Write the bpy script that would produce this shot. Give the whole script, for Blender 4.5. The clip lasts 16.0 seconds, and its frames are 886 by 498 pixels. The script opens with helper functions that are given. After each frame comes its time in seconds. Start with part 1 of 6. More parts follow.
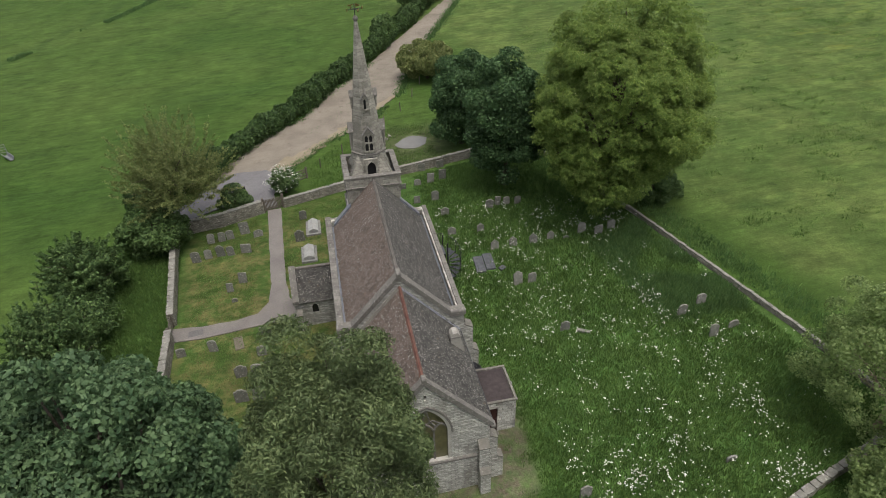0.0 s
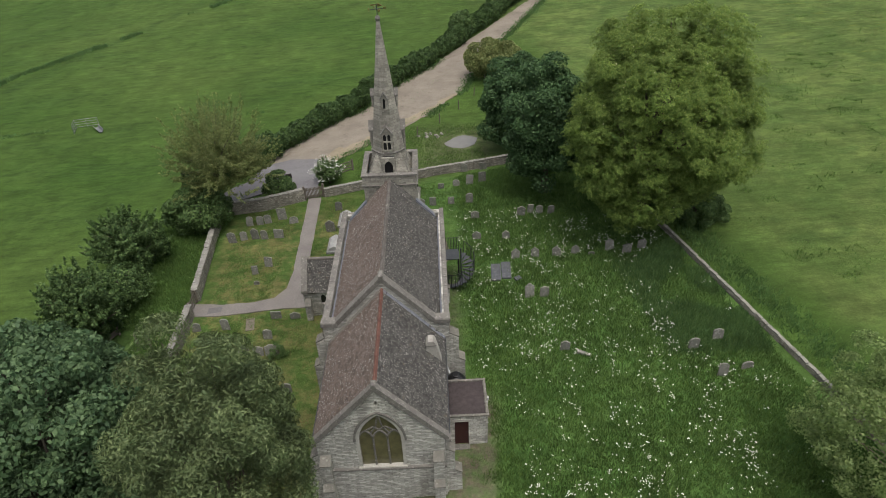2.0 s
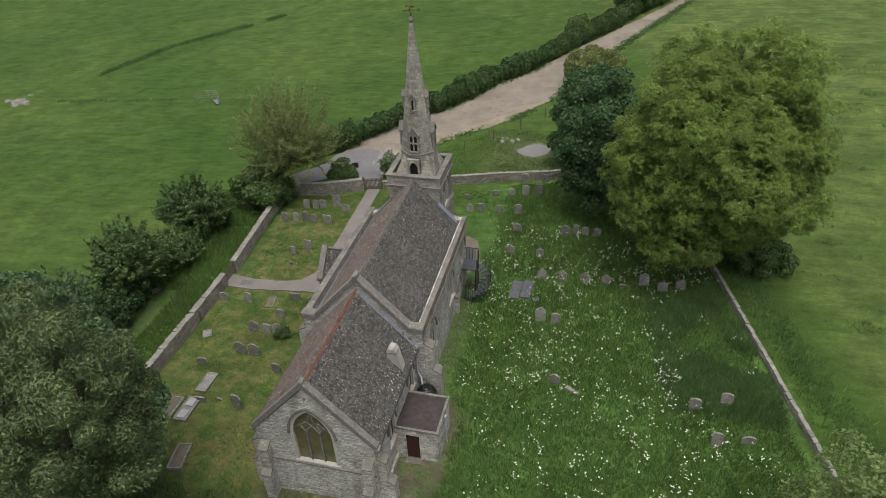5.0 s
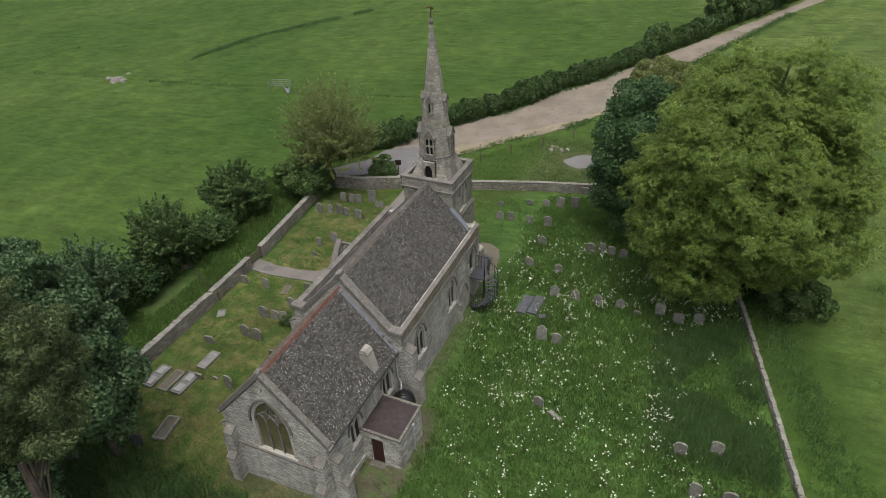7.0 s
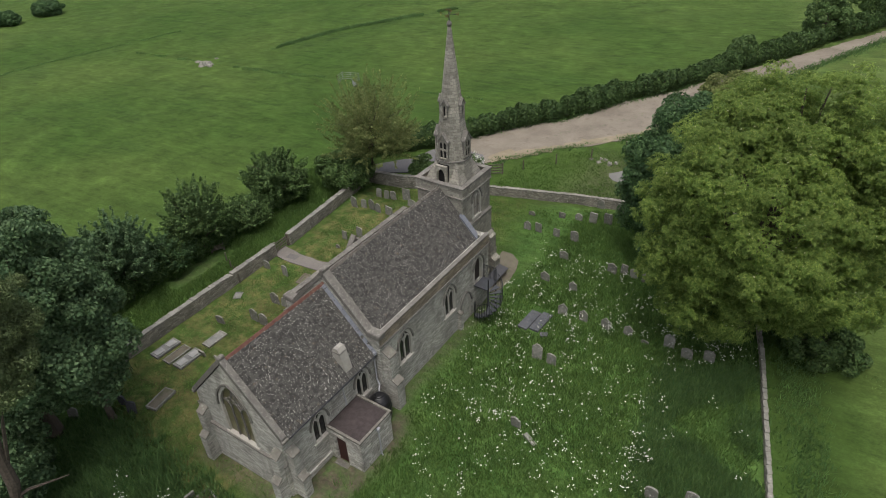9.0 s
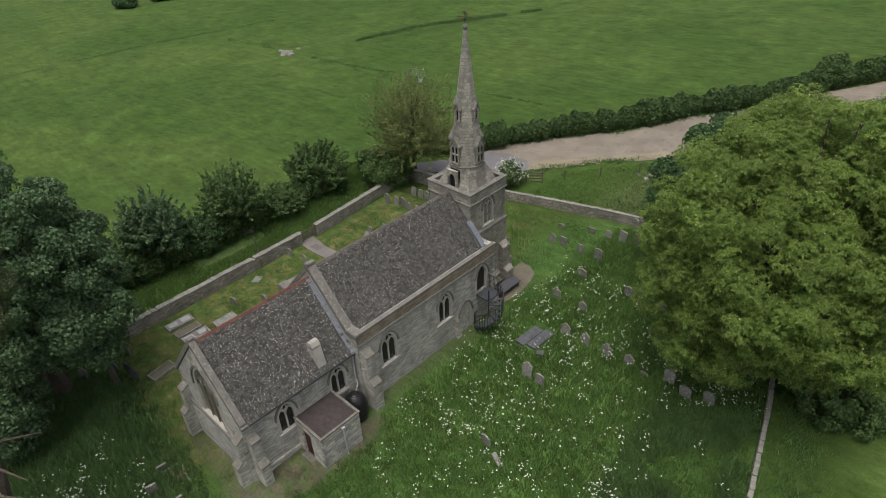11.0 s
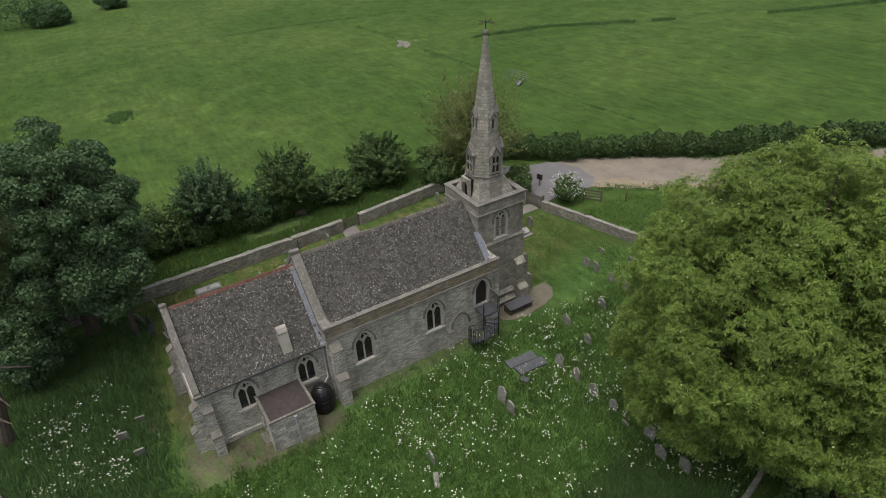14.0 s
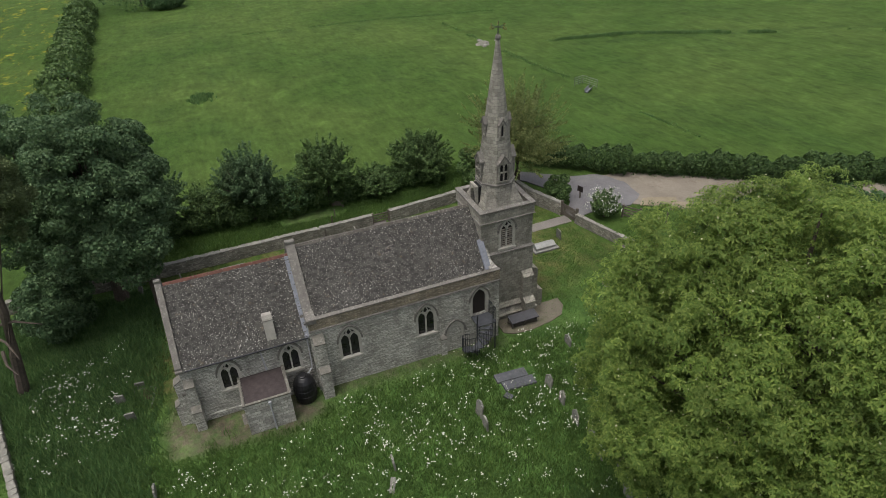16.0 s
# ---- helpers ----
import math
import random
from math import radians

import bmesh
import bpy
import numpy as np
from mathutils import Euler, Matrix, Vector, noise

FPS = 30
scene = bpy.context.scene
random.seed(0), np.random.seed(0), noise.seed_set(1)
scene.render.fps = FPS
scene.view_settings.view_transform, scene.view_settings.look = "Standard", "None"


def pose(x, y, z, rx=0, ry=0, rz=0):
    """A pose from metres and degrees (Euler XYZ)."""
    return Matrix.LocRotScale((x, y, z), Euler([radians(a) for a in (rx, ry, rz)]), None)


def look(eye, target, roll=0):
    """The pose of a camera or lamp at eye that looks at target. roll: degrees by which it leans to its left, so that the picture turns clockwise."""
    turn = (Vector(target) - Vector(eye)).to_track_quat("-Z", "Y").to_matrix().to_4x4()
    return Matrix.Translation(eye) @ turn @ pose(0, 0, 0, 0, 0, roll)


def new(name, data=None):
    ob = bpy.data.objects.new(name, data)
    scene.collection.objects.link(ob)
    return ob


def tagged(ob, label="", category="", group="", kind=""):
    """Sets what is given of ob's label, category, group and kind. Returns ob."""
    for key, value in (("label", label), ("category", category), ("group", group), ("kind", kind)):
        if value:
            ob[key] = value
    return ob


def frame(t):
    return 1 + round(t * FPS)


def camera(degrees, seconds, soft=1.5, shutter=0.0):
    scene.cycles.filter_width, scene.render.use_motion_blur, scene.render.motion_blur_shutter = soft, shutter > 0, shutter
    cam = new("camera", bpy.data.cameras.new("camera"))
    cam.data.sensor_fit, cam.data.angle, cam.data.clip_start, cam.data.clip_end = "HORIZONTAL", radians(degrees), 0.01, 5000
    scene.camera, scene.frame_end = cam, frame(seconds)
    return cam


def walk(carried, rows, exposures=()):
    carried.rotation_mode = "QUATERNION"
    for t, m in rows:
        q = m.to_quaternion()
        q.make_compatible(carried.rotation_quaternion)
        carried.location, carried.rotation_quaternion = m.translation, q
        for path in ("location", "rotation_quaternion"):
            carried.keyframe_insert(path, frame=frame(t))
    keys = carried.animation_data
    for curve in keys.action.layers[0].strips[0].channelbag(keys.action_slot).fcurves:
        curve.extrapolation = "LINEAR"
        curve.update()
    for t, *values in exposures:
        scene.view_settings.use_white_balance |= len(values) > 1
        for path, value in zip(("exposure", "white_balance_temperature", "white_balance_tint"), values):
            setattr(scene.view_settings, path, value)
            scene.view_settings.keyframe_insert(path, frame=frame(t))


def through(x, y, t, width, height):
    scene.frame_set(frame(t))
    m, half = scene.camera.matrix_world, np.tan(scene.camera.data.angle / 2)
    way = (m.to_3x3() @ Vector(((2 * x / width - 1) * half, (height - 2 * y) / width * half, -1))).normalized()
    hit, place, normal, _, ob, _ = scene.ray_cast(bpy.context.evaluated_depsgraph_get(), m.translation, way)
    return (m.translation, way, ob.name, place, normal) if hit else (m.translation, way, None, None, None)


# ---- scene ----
cam = camera(70.2, 16.0, soft=0.8)
EXPOSURE = 0.58
PATH = [
    (0.0, (-2.886, -19.176, 28.443), (0.269, -3.034, 17.064), -1.64),
    (0.5, (-1.391, -19.304, 28.537), (1.000, -3.053, 17.127), -1.81),
    (1.0, (0.094, -19.358, 28.611), (1.725, -3.028, 17.179), -1.97),
    (1.5, (1.568, -19.340, 28.668), (2.441, -2.963, 17.220), -2.10),
    (2.0, (3.027, -19.251, 28.708), (3.149, -2.858, 17.252), -2.21),
    (2.5, (4.471, -19.093, 28.735), (3.846, -2.714, 17.275), -2.31),
    (3.0, (5.897, -18.869, 28.749), (4.531, -2.534, 17.290), -2.39),
    (3.5, (7.303, -18.578, 28.752), (5.204, -2.318, 17.298), -2.45),
    (4.0, (8.687, -18.224, 28.745), (5.864, -2.068, 17.299), -2.50),
    (4.5, (10.048, -17.808, 28.729), (6.509, -1.785, 17.295), -2.54),
    (5.0, (11.383, -17.331, 28.707), (7.138, -1.470, 17.286), -2.57),
    (5.5, (12.691, -16.796, 28.678), (7.752, -1.126, 17.273), -2.60),
    (6.0, (13.971, -16.203, 28.645), (8.348, -0.754, 17.257), -2.62),
    (6.5, (15.219, -15.556, 28.608), (8.927, -0.354, 17.237), -2.63),
    (7.0, (16.436, -14.855, 28.568), (9.488, 0.072, 17.215), -2.64),
    (7.5, (17.619, -14.103, 28.526), (10.030, 0.523, 17.191), -2.64),
    (8.0, (18.767, -13.302, 28.483), (10.552, 0.996, 17.166), -2.64),
    (8.5, (19.878, -12.452, 28.440), (11.053, 1.492, 17.140), -2.64),
    (9.0, (20.952, -11.557, 28.396), (11.534, 2.008, 17.113), -2.64),
    (9.5, (21.985, -10.617, 28.353), (11.994, 2.544, 17.086), -2.63),
    (10.0, (22.979, -9.636, 28.311), (12.432, 3.098, 17.060), -2.62),
    (10.5, (23.930, -8.615, 28.271), (12.847, 3.669, 17.033), -2.61),
    (11.0, (24.837, -7.555, 28.232), (13.239, 4.256, 17.008), -2.60),
    (11.5, (25.701, -6.459, 28.196), (13.608, 4.857, 16.984), -2.58),
    (12.0, (26.518, -5.329, 28.161), (13.953, 5.471, 16.961), -2.56),
    (12.5, (27.290, -4.167, 28.129), (14.273, 6.097, 16.939), -2.54),
    (13.0, (28.013, -2.974, 28.099), (14.568, 6.734, 16.919), -2.52),
    (13.5, (28.688, -1.754, 28.071), (14.838, 7.379, 16.901), -2.49),
    (14.0, (29.313, -0.507, 28.045), (15.082, 8.032, 16.884), -2.45),
    (14.5, (29.887, 0.763, 28.020), (15.300, 8.692, 16.869), -2.40),
    (15.0, (30.410, 2.056, 27.996), (15.491, 9.356, 16.855), -2.35),
    (15.5, (30.881, 3.368, 27.974), (15.656, 10.024, 16.844), -2.28),
    (16.0, (31.299, 4.698, 27.951), (15.793, 10.693, 16.833), -2.21),
]
walk(cam, [(t, look(eye, target, roll)) for t, eye, target, roll in PATH], [(0.0, EXPOSURE), (4.0, EXPOSURE), (8.0, EXPOSURE - 0.05), (12.0, EXPOSURE - 0.1), (16.0, EXPOSURE - 0.12)])

# ---- light ----
world = bpy.data.worlds.new("sky")
scene.world = world
world.use_nodes = True
wn = world.node_tree
sky = wn.nodes.new("ShaderNodeTexSky")
sky.sky_type, sky.sun_disc = "NISHITA", False
SUN_DIR = Vector((0.08, -0.24, 0.95)).normalized()
sky.sun_elevation = math.asin(SUN_DIR.z)
sky.sun_rotation = math.atan2(SUN_DIR.x, SUN_DIR.y)
sky.air_density, sky.dust_density, sky.ozone_density = 1.0, 6.0, 1.0
haze = wn.nodes.new("ShaderNodeHueSaturation")
haze.inputs["Saturation"].default_value = 0.45
wn.links.new(sky.outputs[0], haze.inputs["Color"])
wn.links.new(haze.outputs[0], wn.nodes["Background"].inputs[0])
wn.nodes["Background"].inputs[1].default_value = 0.15
sun = new("sun", bpy.data.lights.new("sun", "SUN"))
sun.data.energy, sun.data.angle, sun.data.color = 0.75, radians(30), (1.0, 0.96, 0.90)
sun.matrix_world = look(SUN_DIR * 200, (0, 0, 0))


# ---- materials ----
class Nodes:
    """A short way to write node materials."""

    def __init__(self, name):
        self.m = bpy.data.materials.new(name)
        self.m.use_nodes = True
        self.t = self.m.node_tree
        self.b = self.t.nodes["Principled BSDF"]
        self.out = self.t.nodes["Material Output"]
        self.geo = self.add("ShaderNodeNewGeometry")
        self.xyz = self.geo.outputs["Position"]

    def add(self, kind, **kw):
        n = self.t.nodes.new(kind)
        for k, v in kw.items():
            n.inputs[k.replace("_", " ")].default_value = v
        return n

    def link(self, a, b):
        self.t.links.new(a, b)

    def noise(self, scale, detail=4, rough=0.55, src=None, stretch=None):
        n = self.add("ShaderNodeTexNoise", Scale=scale, Detail=detail, Roughness=rough)
        s = src or self.xyz
        if stretch:
            v = self.add("ShaderNodeVectorMath")
            v.operation = "MULTIPLY"
            v.inputs[1].default_value = stretch
            self.link(s, v.inputs[0])
            s = v.outputs[0]
        self.link(s, n.inputs["Vector"])
        return n.outputs["Fac"]

    def voronoi(self, scale, feature="F1"):
        n = self.add("ShaderNodeTexVoronoi", Scale=scale)
        n.feature = feature
        self.link(self.xyz, n.inputs["Vector"])
        return n

    def ramp(self, fac, *stops):
        n = self.t.nodes.new("ShaderNodeValToRGB")
        els = n.color_ramp.elements
        while len(els) < len(stops):
            els.new(0.5)
        for e, (p, c) in zip(els, stops):
            e.position = p
            e.color = (c, c, c, 1) if isinstance(c, (int, float)) else (*c, 1)
        self.link(fac, n.inputs[0])
        return n.outputs[0]

    def mix(self, fac, a, b, kind="MIX"):
        n = self.t.nodes.new("ShaderNodeMix")
        n.data_type, n.blend_type = "RGBA", kind
        for i, v in ((0, fac), (6, a), (7, b)):
            if isinstance(v, (int, float)):
                n.inputs[i].default_value = v if i == 0 else (v, v, v, 1)
            elif isinstance(v, tuple):
                n.inputs[i].default_value = (*v, 1)
            else:
                self.link(v, n.inputs[i])
        return n.outputs[2]

    def math(self, op, a, b=0.0):
        n = self.t.nodes.new("ShaderNodeMath")
        n.operation = op
        for i, v in ((0, a), (1, b)):
            if isinstance(v, (int, float)):
                n.inputs[i].default_value = v
            else:
                self.link(v, n.inputs[i])
        return n.outputs[0]

    def attr(self, name):
        n = self.t.nodes.new("ShaderNodeAttribute")
        n.attribute_name = name
        return n.outputs["Fac"]

    def finish(self, color, rough=0.85, bump=None, strength=0.4, distance=0.02, metal=0.0, spec=0.3):
        if isinstance(color, tuple):
            self.b.inputs["Base Color"].default_value = (*color, 1)
        else:
            self.link(color, self.b.inputs["Base Color"])
        self.b.inputs["Roughness"].default_value = rough
        self.b.inputs["Metallic"].default_value = metal
        self.b.inputs["Specular IOR Level"].default_value = spec
        if bump is not None:
            n = self.add("ShaderNodeBump", Strength=strength, Distance=distance)
            self.link(bump, n.inputs["Height"])
            self.link(n.outputs[0], self.b.inputs["Normal"])
        return self.m


def island(k):
    return k.geo.outputs["Random Per Island"]


def obrandom(k):
    return k.t.nodes.new("ShaderNodeObjectInfo").outputs["Random"]


def stone_material(name, base, warm, lichen=0.5, course=0.13, rough=0.45, mortar=0.65):
    """Coursed limestone rubble: flat irregular stones, pale mortar, grey and ochre lichen."""
    k = Nodes(name)
    sep = k.add("ShaderNodeSeparateXYZ")
    warp = k.add("ShaderNodeVectorMath")
    warp.operation = "ADD"
    nz = k.add("ShaderNodeTexNoise", Scale=1.6, Detail=3)
    k.link(k.xyz, nz.inputs["Vector"])
    sc = k.add("ShaderNodeVectorMath")
    sc.operation = "SCALE"
    sc.inputs["Scale"].default_value = 0.12
    k.link(nz.outputs["Color"], sc.inputs[0])
    k.link(k.xyz, warp.inputs[0])
    k.link(sc.outputs[0], warp.inputs[1])
    k.link(warp.outputs[0], sep.inputs[0])
    comb = k.add("ShaderNodeCombineXYZ")
    k.link(k.math("ADD", sep.outputs[0], sep.outputs[1]), comb.inputs[0])
    k.link(sep.outputs[2], comb.inputs[1])
    br = k.add("ShaderNodeTexBrick", Scale=1.0, Mortar_Size=0.012, Mortar_Smooth=0.5, Brick_Width=0.34, Row_Height=course)
    br.offset = 0.43
    br.inputs["Color1"].default_value = (0.0, 0.0, 0.0, 1)
    br.inputs["Color2"].default_value = (1, 1, 1, 1)
    br.inputs["Mortar"].default_value = (0.5, 0.5, 0.5, 1)
    k.link(comb.outputs[0], br.inputs["Vector"])
    tone = k.ramp(k.noise(0.55, 5, 0.6), (0.3, base), (0.7, warm))
    c = k.mix(rough + 0.1, tone, k.ramp(br.outputs["Color"], (0, 0.22), (1, 0.78)), "OVERLAY")
    c = k.mix(k.math("MULTIPLY", br.outputs["Fac"], mortar), c, (0.10, 0.093, 0.08))
    c = k.mix(rough, c, k.ramp(k.noise(6, 6, 0.75, stretch=(1, 1, 2.6)), (0.28, 0.22), (0.72, 0.82)), "OVERLAY")
    grime = k.ramp(k.noise(0.9, 6, 0.65, stretch=(1, 1, 0.35)), (0.46, 0.0), (0.68, 1.0))
    c = k.mix(k.math("MULTIPLY", grime, 0.5), c, (0.085, 0.078, 0.066))
    dark = k.ramp(k.noise(4.2, 4, 0.65, stretch=(1, 1, 2.8)), (0.55, 0.0), (0.66, 1.0))
    c = k.mix(k.math("MULTIPLY", dark, rough * 1.1), c, (0.075, 0.068, 0.056))
    spots = k.ramp(k.noise(5.5, 3, 0.6), (0.62, 0.0), (0.70, 1.0))
    c = k.mix(k.math("MULTIPLY", spots, lichen), c, (0.43, 0.41, 0.36))
    h = k.math("ADD", k.math("MULTIPLY", br.outputs["Fac"], -0.7), k.noise(14, 4, 0.6))
    return k.finish(c, 0.92, h, 0.9, 0.05, spec=0.15)


WALL = stone_material("rubble_limestone", (0.36, 0.352, 0.315), (0.465, 0.453, 0.402), 0.5, 0.1)
TOWER = stone_material("weathered_limestone", (0.21, 0.20, 0.17), (0.31, 0.293, 0.246), 0.35, 0.2, 0.3, 0.55)
PARAPET = stone_material("brown_parapet_stone", (0.21, 0.18, 0.135), (0.31, 0.26, 0.19), 0.3, 0.08)
VESTRY = stone_material("squared_limestone", (0.385, 0.373, 0.336), (0.48, 0.46, 0.405), 0.4, 0.2)
FIELD_WALL = stone_material("boundary_limestone", (0.19, 0.18, 0.15), (0.28, 0.262, 0.215), 0.9, 0.11)


def plain_stone(name, a, b, lichen=(0.42, 0.41, 0.36), amount=0.6, per_object=False):
    k = Nodes(name)
    c = k.ramp(k.noise(2.3, 5, 0.6), (0.3, a), (0.7, b))
    c = k.mix(0.5, c, k.ramp(k.noise(23, 4, 0.7), (0.2, 0.28), (0.8, 0.75)), "OVERLAY")
    if per_object:
        c = k.mix(0.35, c, k.ramp(obrandom(k), (0, 0.3), (1, 0.72)), "OVERLAY")
    c = k.mix(k.math("MULTIPLY", k.ramp(k.noise(7, 4, 0.65), (0.56, 0.0), (0.66, 1.0)), amount), c, lichen)
    return k.finish(c, 0.9, k.noise(30, 4, 0.6), 0.4, 0.02, spec=0.2)


DRESSED = plain_stone("dressed_limestone", (0.29, 0.278, 0.245), (0.38, 0.362, 0.318))
COPING = plain_stone("coping_stone", (0.105, 0.098, 0.088), (0.165, 0.154, 0.137), amount=0.32)
COPING_ONE = plain_stone("coping_stone_single", (0.105, 0.098, 0.088), (0.165, 0.154, 0.137), amount=0.32, per_object=True)
GRAVE = plain_stone("headstone_limestone", (0.118, 0.117, 0.10), (0.20, 0.197, 0.17), per_object=True)
LEDGER = plain_stone("ledger_stone", (0.13, 0.13, 0.125), (0.20, 0.195, 0.18), amount=0.3)
SLATE = plain_stone("slate_slab", (0.058, 0.06, 0.066), (0.085, 0.088, 0.095), amount=0.15)
WHITE_STONE = plain_stone("white_marble", (0.21, 0.21, 0.20), (0.30, 0.30, 0.285), (0.24, 0.24, 0.21), 0.4)
DARK_STONE = plain_stone("polished_dark_granite", (0.03, 0.03, 0.035), (0.06, 0.06, 0.065), amount=0.05)
WEATHERING = plain_stone("weathering_stone", (0.10, 0.094, 0.08), (0.165, 0.155, 0.132), amount=0.35)
RUBBLE = plain_stone("coping_rubble", (0.14, 0.135, 0.116), (0.21, 0.202, 0.174), amount=0.45, per_object=True)
RENDERED = plain_stone("lime_render", (0.24, 0.225, 0.20), (0.32, 0.305, 0.27), amount=0.3)


def tile_material(name, a, b, vary):
    """Old stone tiles: every tile of its own tone, dotted with white and orange lichen."""
    k = Nodes(name)
    tone = k.ramp(vary(k), (0, a), (0.55, tuple(0.5 * (p + q) for p, q in zip(a, b))), (1, b))
    c = k.mix(0.4, tone, k.ramp(k.noise(0.8, 5, 0.6), (0.3, 0.36), (0.7, 0.58)), "OVERLAY")
    c = k.mix(0.45, c, k.ramp(k.noise(28, 4, 0.7), (0.2, 0.25), (0.8, 0.75)), "OVERLAY")
    patch = k.ramp(k.noise(0.7, 4, 0.6), (0.38, 0.45), (0.58, 1.0))
    dots = k.ramp(k.noise(12.0, 2, 0.5), (0.62, 0.0), (0.65, 1.0))
    c = k.mix(k.math("MULTIPLY", k.math("MULTIPLY", dots, patch), 0.8), c, (0.44, 0.43, 0.39))
    fine = k.ramp(k.noise(15, 3, 0.6), (0.615, 0.0), (0.66, 1.0))
    c = k.mix(k.math("MULTIPLY", fine, 0.25), c, (0.30, 0.29, 0.26))
    rust = k.ramp(k.noise(3.2, 4, 0.6), (0.62, 0.0), (0.72, 1.0))
    c = k.mix(k.math("MULTIPLY", rust, 0.18), c, (0.24, 0.15, 0.06))
    return k.finish(c, 0.9, k.noise(35, 4, 0.6), 0.5, 0.012, spec=0.2)


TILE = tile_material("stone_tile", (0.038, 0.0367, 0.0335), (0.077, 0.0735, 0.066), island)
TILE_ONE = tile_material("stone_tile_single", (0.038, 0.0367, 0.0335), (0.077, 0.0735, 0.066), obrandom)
# Pinkish tiles; their lighter tone also paints in the north slopes' stronger light.
TILE_NORTH = tile_material("pinkish_lit_stone_tile", (0.072, 0.056, 0.047), (0.125, 0.098, 0.082), island)
RED_RIDGE = plain_stone("red_clay_ridge", (0.095, 0.043, 0.033), (0.135, 0.066, 0.05), (0.22, 0.18, 0.14), 0.45, True)
GREY_RIDGE = plain_stone("grey_ridge_tile", (0.075, 0.068, 0.06), (0.125, 0.113, 0.098), amount=0.35, per_object=True)


def simple(name, color, rough=0.6, metal=0.0, scale=12.0, spread=0.3, bump=0.2):
    k = Nodes(name)
    lo, hi = 0.5 - spread / 2, 0.5 + spread / 2
    c = k.mix(0.8, color, k.ramp(k.noise(scale, 5, 0.65), (0.25, lo), (0.75, hi)), "OVERLAY")
    c = k.mix(0.5, c, k.ramp(k.noise(scale * 0.13, 4, 0.6), (0.3, lo), (0.7, hi)), "OVERLAY")
    return k.finish(c, rough, k.noise(scale * 3, 3), bump, 0.01, metal)


LEAD = simple("lead_sheet", (0.17, 0.18, 0.205), 0.55, 0.2, 6)
FELT = simple("brown_roofing_felt", (0.04, 0.031, 0.03), 0.8, 0, 4, 0.5)
DOOR = simple("dark_red_door_paint", (0.04, 0.015, 0.013), 0.55, 0, 20)
DOOR_DARK = simple("dark_oak_door", (0.025, 0.02, 0.018), 0.6, 0, 20)
PIPE = simple("grey_iron_pipe", (0.36, 0.36, 0.37), 0.5, 0.1, 15)
BLACK = simple("black_iron", (0.028, 0.03, 0.034), 0.5, 0.2, 20)
PLASTIC = simple("black_plastic", (0.012, 0.012, 0.013), 0.35, 0, 6)
GOLD = simple("tarnished_gilding", (0.16, 0.115, 0.045), 0.5, 0.6, 30)
WOOD = simple("weathered_wood", (0.11, 0.095, 0.075), 0.85, 0, 25)
BARK = simple("bark", (0.075, 0.06, 0.047), 0.95, 0, 9, 0.6, 0.8)
PALE_BARK = simple("grey_dead_twig", (0.24, 0.19, 0.15), 0.95, 0, 9, 0.5, 0.5)
# Black iron with sky light put into its colour, for treads and landing.
TREAD = simple("skylit_iron_tread", (0.055, 0.058, 0.065), 0.5, 0.2, 20)
VOID = simple("dark_interior", (0.01, 0.01, 0.01), 0.95)
LOUVRE = simple("louvre_slat", (0.20, 0.18, 0.15), 0.9, 0, 14)
GALV = simple("galvanised_steel", (0.20, 0.205, 0.21), 0.45, 0.5, 8)


def glass_material(name, color, rough):
    k = Nodes(name)
    c = k.mix(0.7, color, k.ramp(k.noise(3.0, 4, 0.6), (0.3, 0.3), (0.7, 0.7)), "OVERLAY")
    br = k.voronoi(11.0)
    return k.finish(c, rough, br.outputs["Distance"], 0.15, 0.01, spec=0.5)


GLASS = glass_material("leaded_glass", (0.018, 0.018, 0.018), 0.25)
EAST_GLASS = glass_material("stained_east_glass", (0.10, 0.092, 0.045), 0.3)


def leaf_material(name, dark, light, through=0.3):
    k = Nodes(name)
    c = k.ramp(island(k), (0.0, dark), (0.6, tuple(0.5 * (p + q) for p, q in zip(dark, light))), (1.0, light))
    c = k.mix(0.6, c, k.ramp(k.noise(0.55, 3, 0.6), (0.3, 0.3), (0.7, 0.68)), "OVERLAY")
    k.finish(c, 0.6, spec=0.25)
    tr = k.t.nodes.new("ShaderNodeBsdfTranslucent")
    k.link(c, tr.inputs["Color"])
    ms = k.t.nodes.new("ShaderNodeMixShader")
    ms.inputs[0].default_value = through
    k.link(k.b.outputs[0], ms.inputs[1])
    k.link(tr.outputs[0], ms.inputs[2])
    k.link(ms.outputs[0], k.out.inputs["Surface"])
    return k.m


LEAF_BIG = leaf_material("chestnut_leaf", (0.10, 0.17, 0.033), (0.235, 0.308, 0.072), 0.52)
LEAF_DARK = leaf_material("dark_green_leaf", (0.036, 0.08, 0.03), (0.095, 0.165, 0.062), 0.36)
LEAF_SYC = leaf_material("sycamore_leaf", (0.05, 0.098, 0.044), (0.138, 0.212, 0.095), 0.36)
LEAF_BUSH = leaf_material("hawthorn_leaf", (0.044, 0.088, 0.026), (0.124, 0.19, 0.06))
LEAF_THIN = leaf_material("young_bronze_leaf", (0.125, 0.16, 0.052), (0.24, 0.265, 0.10), 0.5)
LEAF_PINE = leaf_material("pine_needle", (0.07, 0.105, 0.042), (0.155, 0.195, 0.08), 0.25)
LEAF_SE = leaf_material("light_ash_leaf", (0.175, 0.25, 0.092), (0.325, 0.405, 0.16), 0.58)
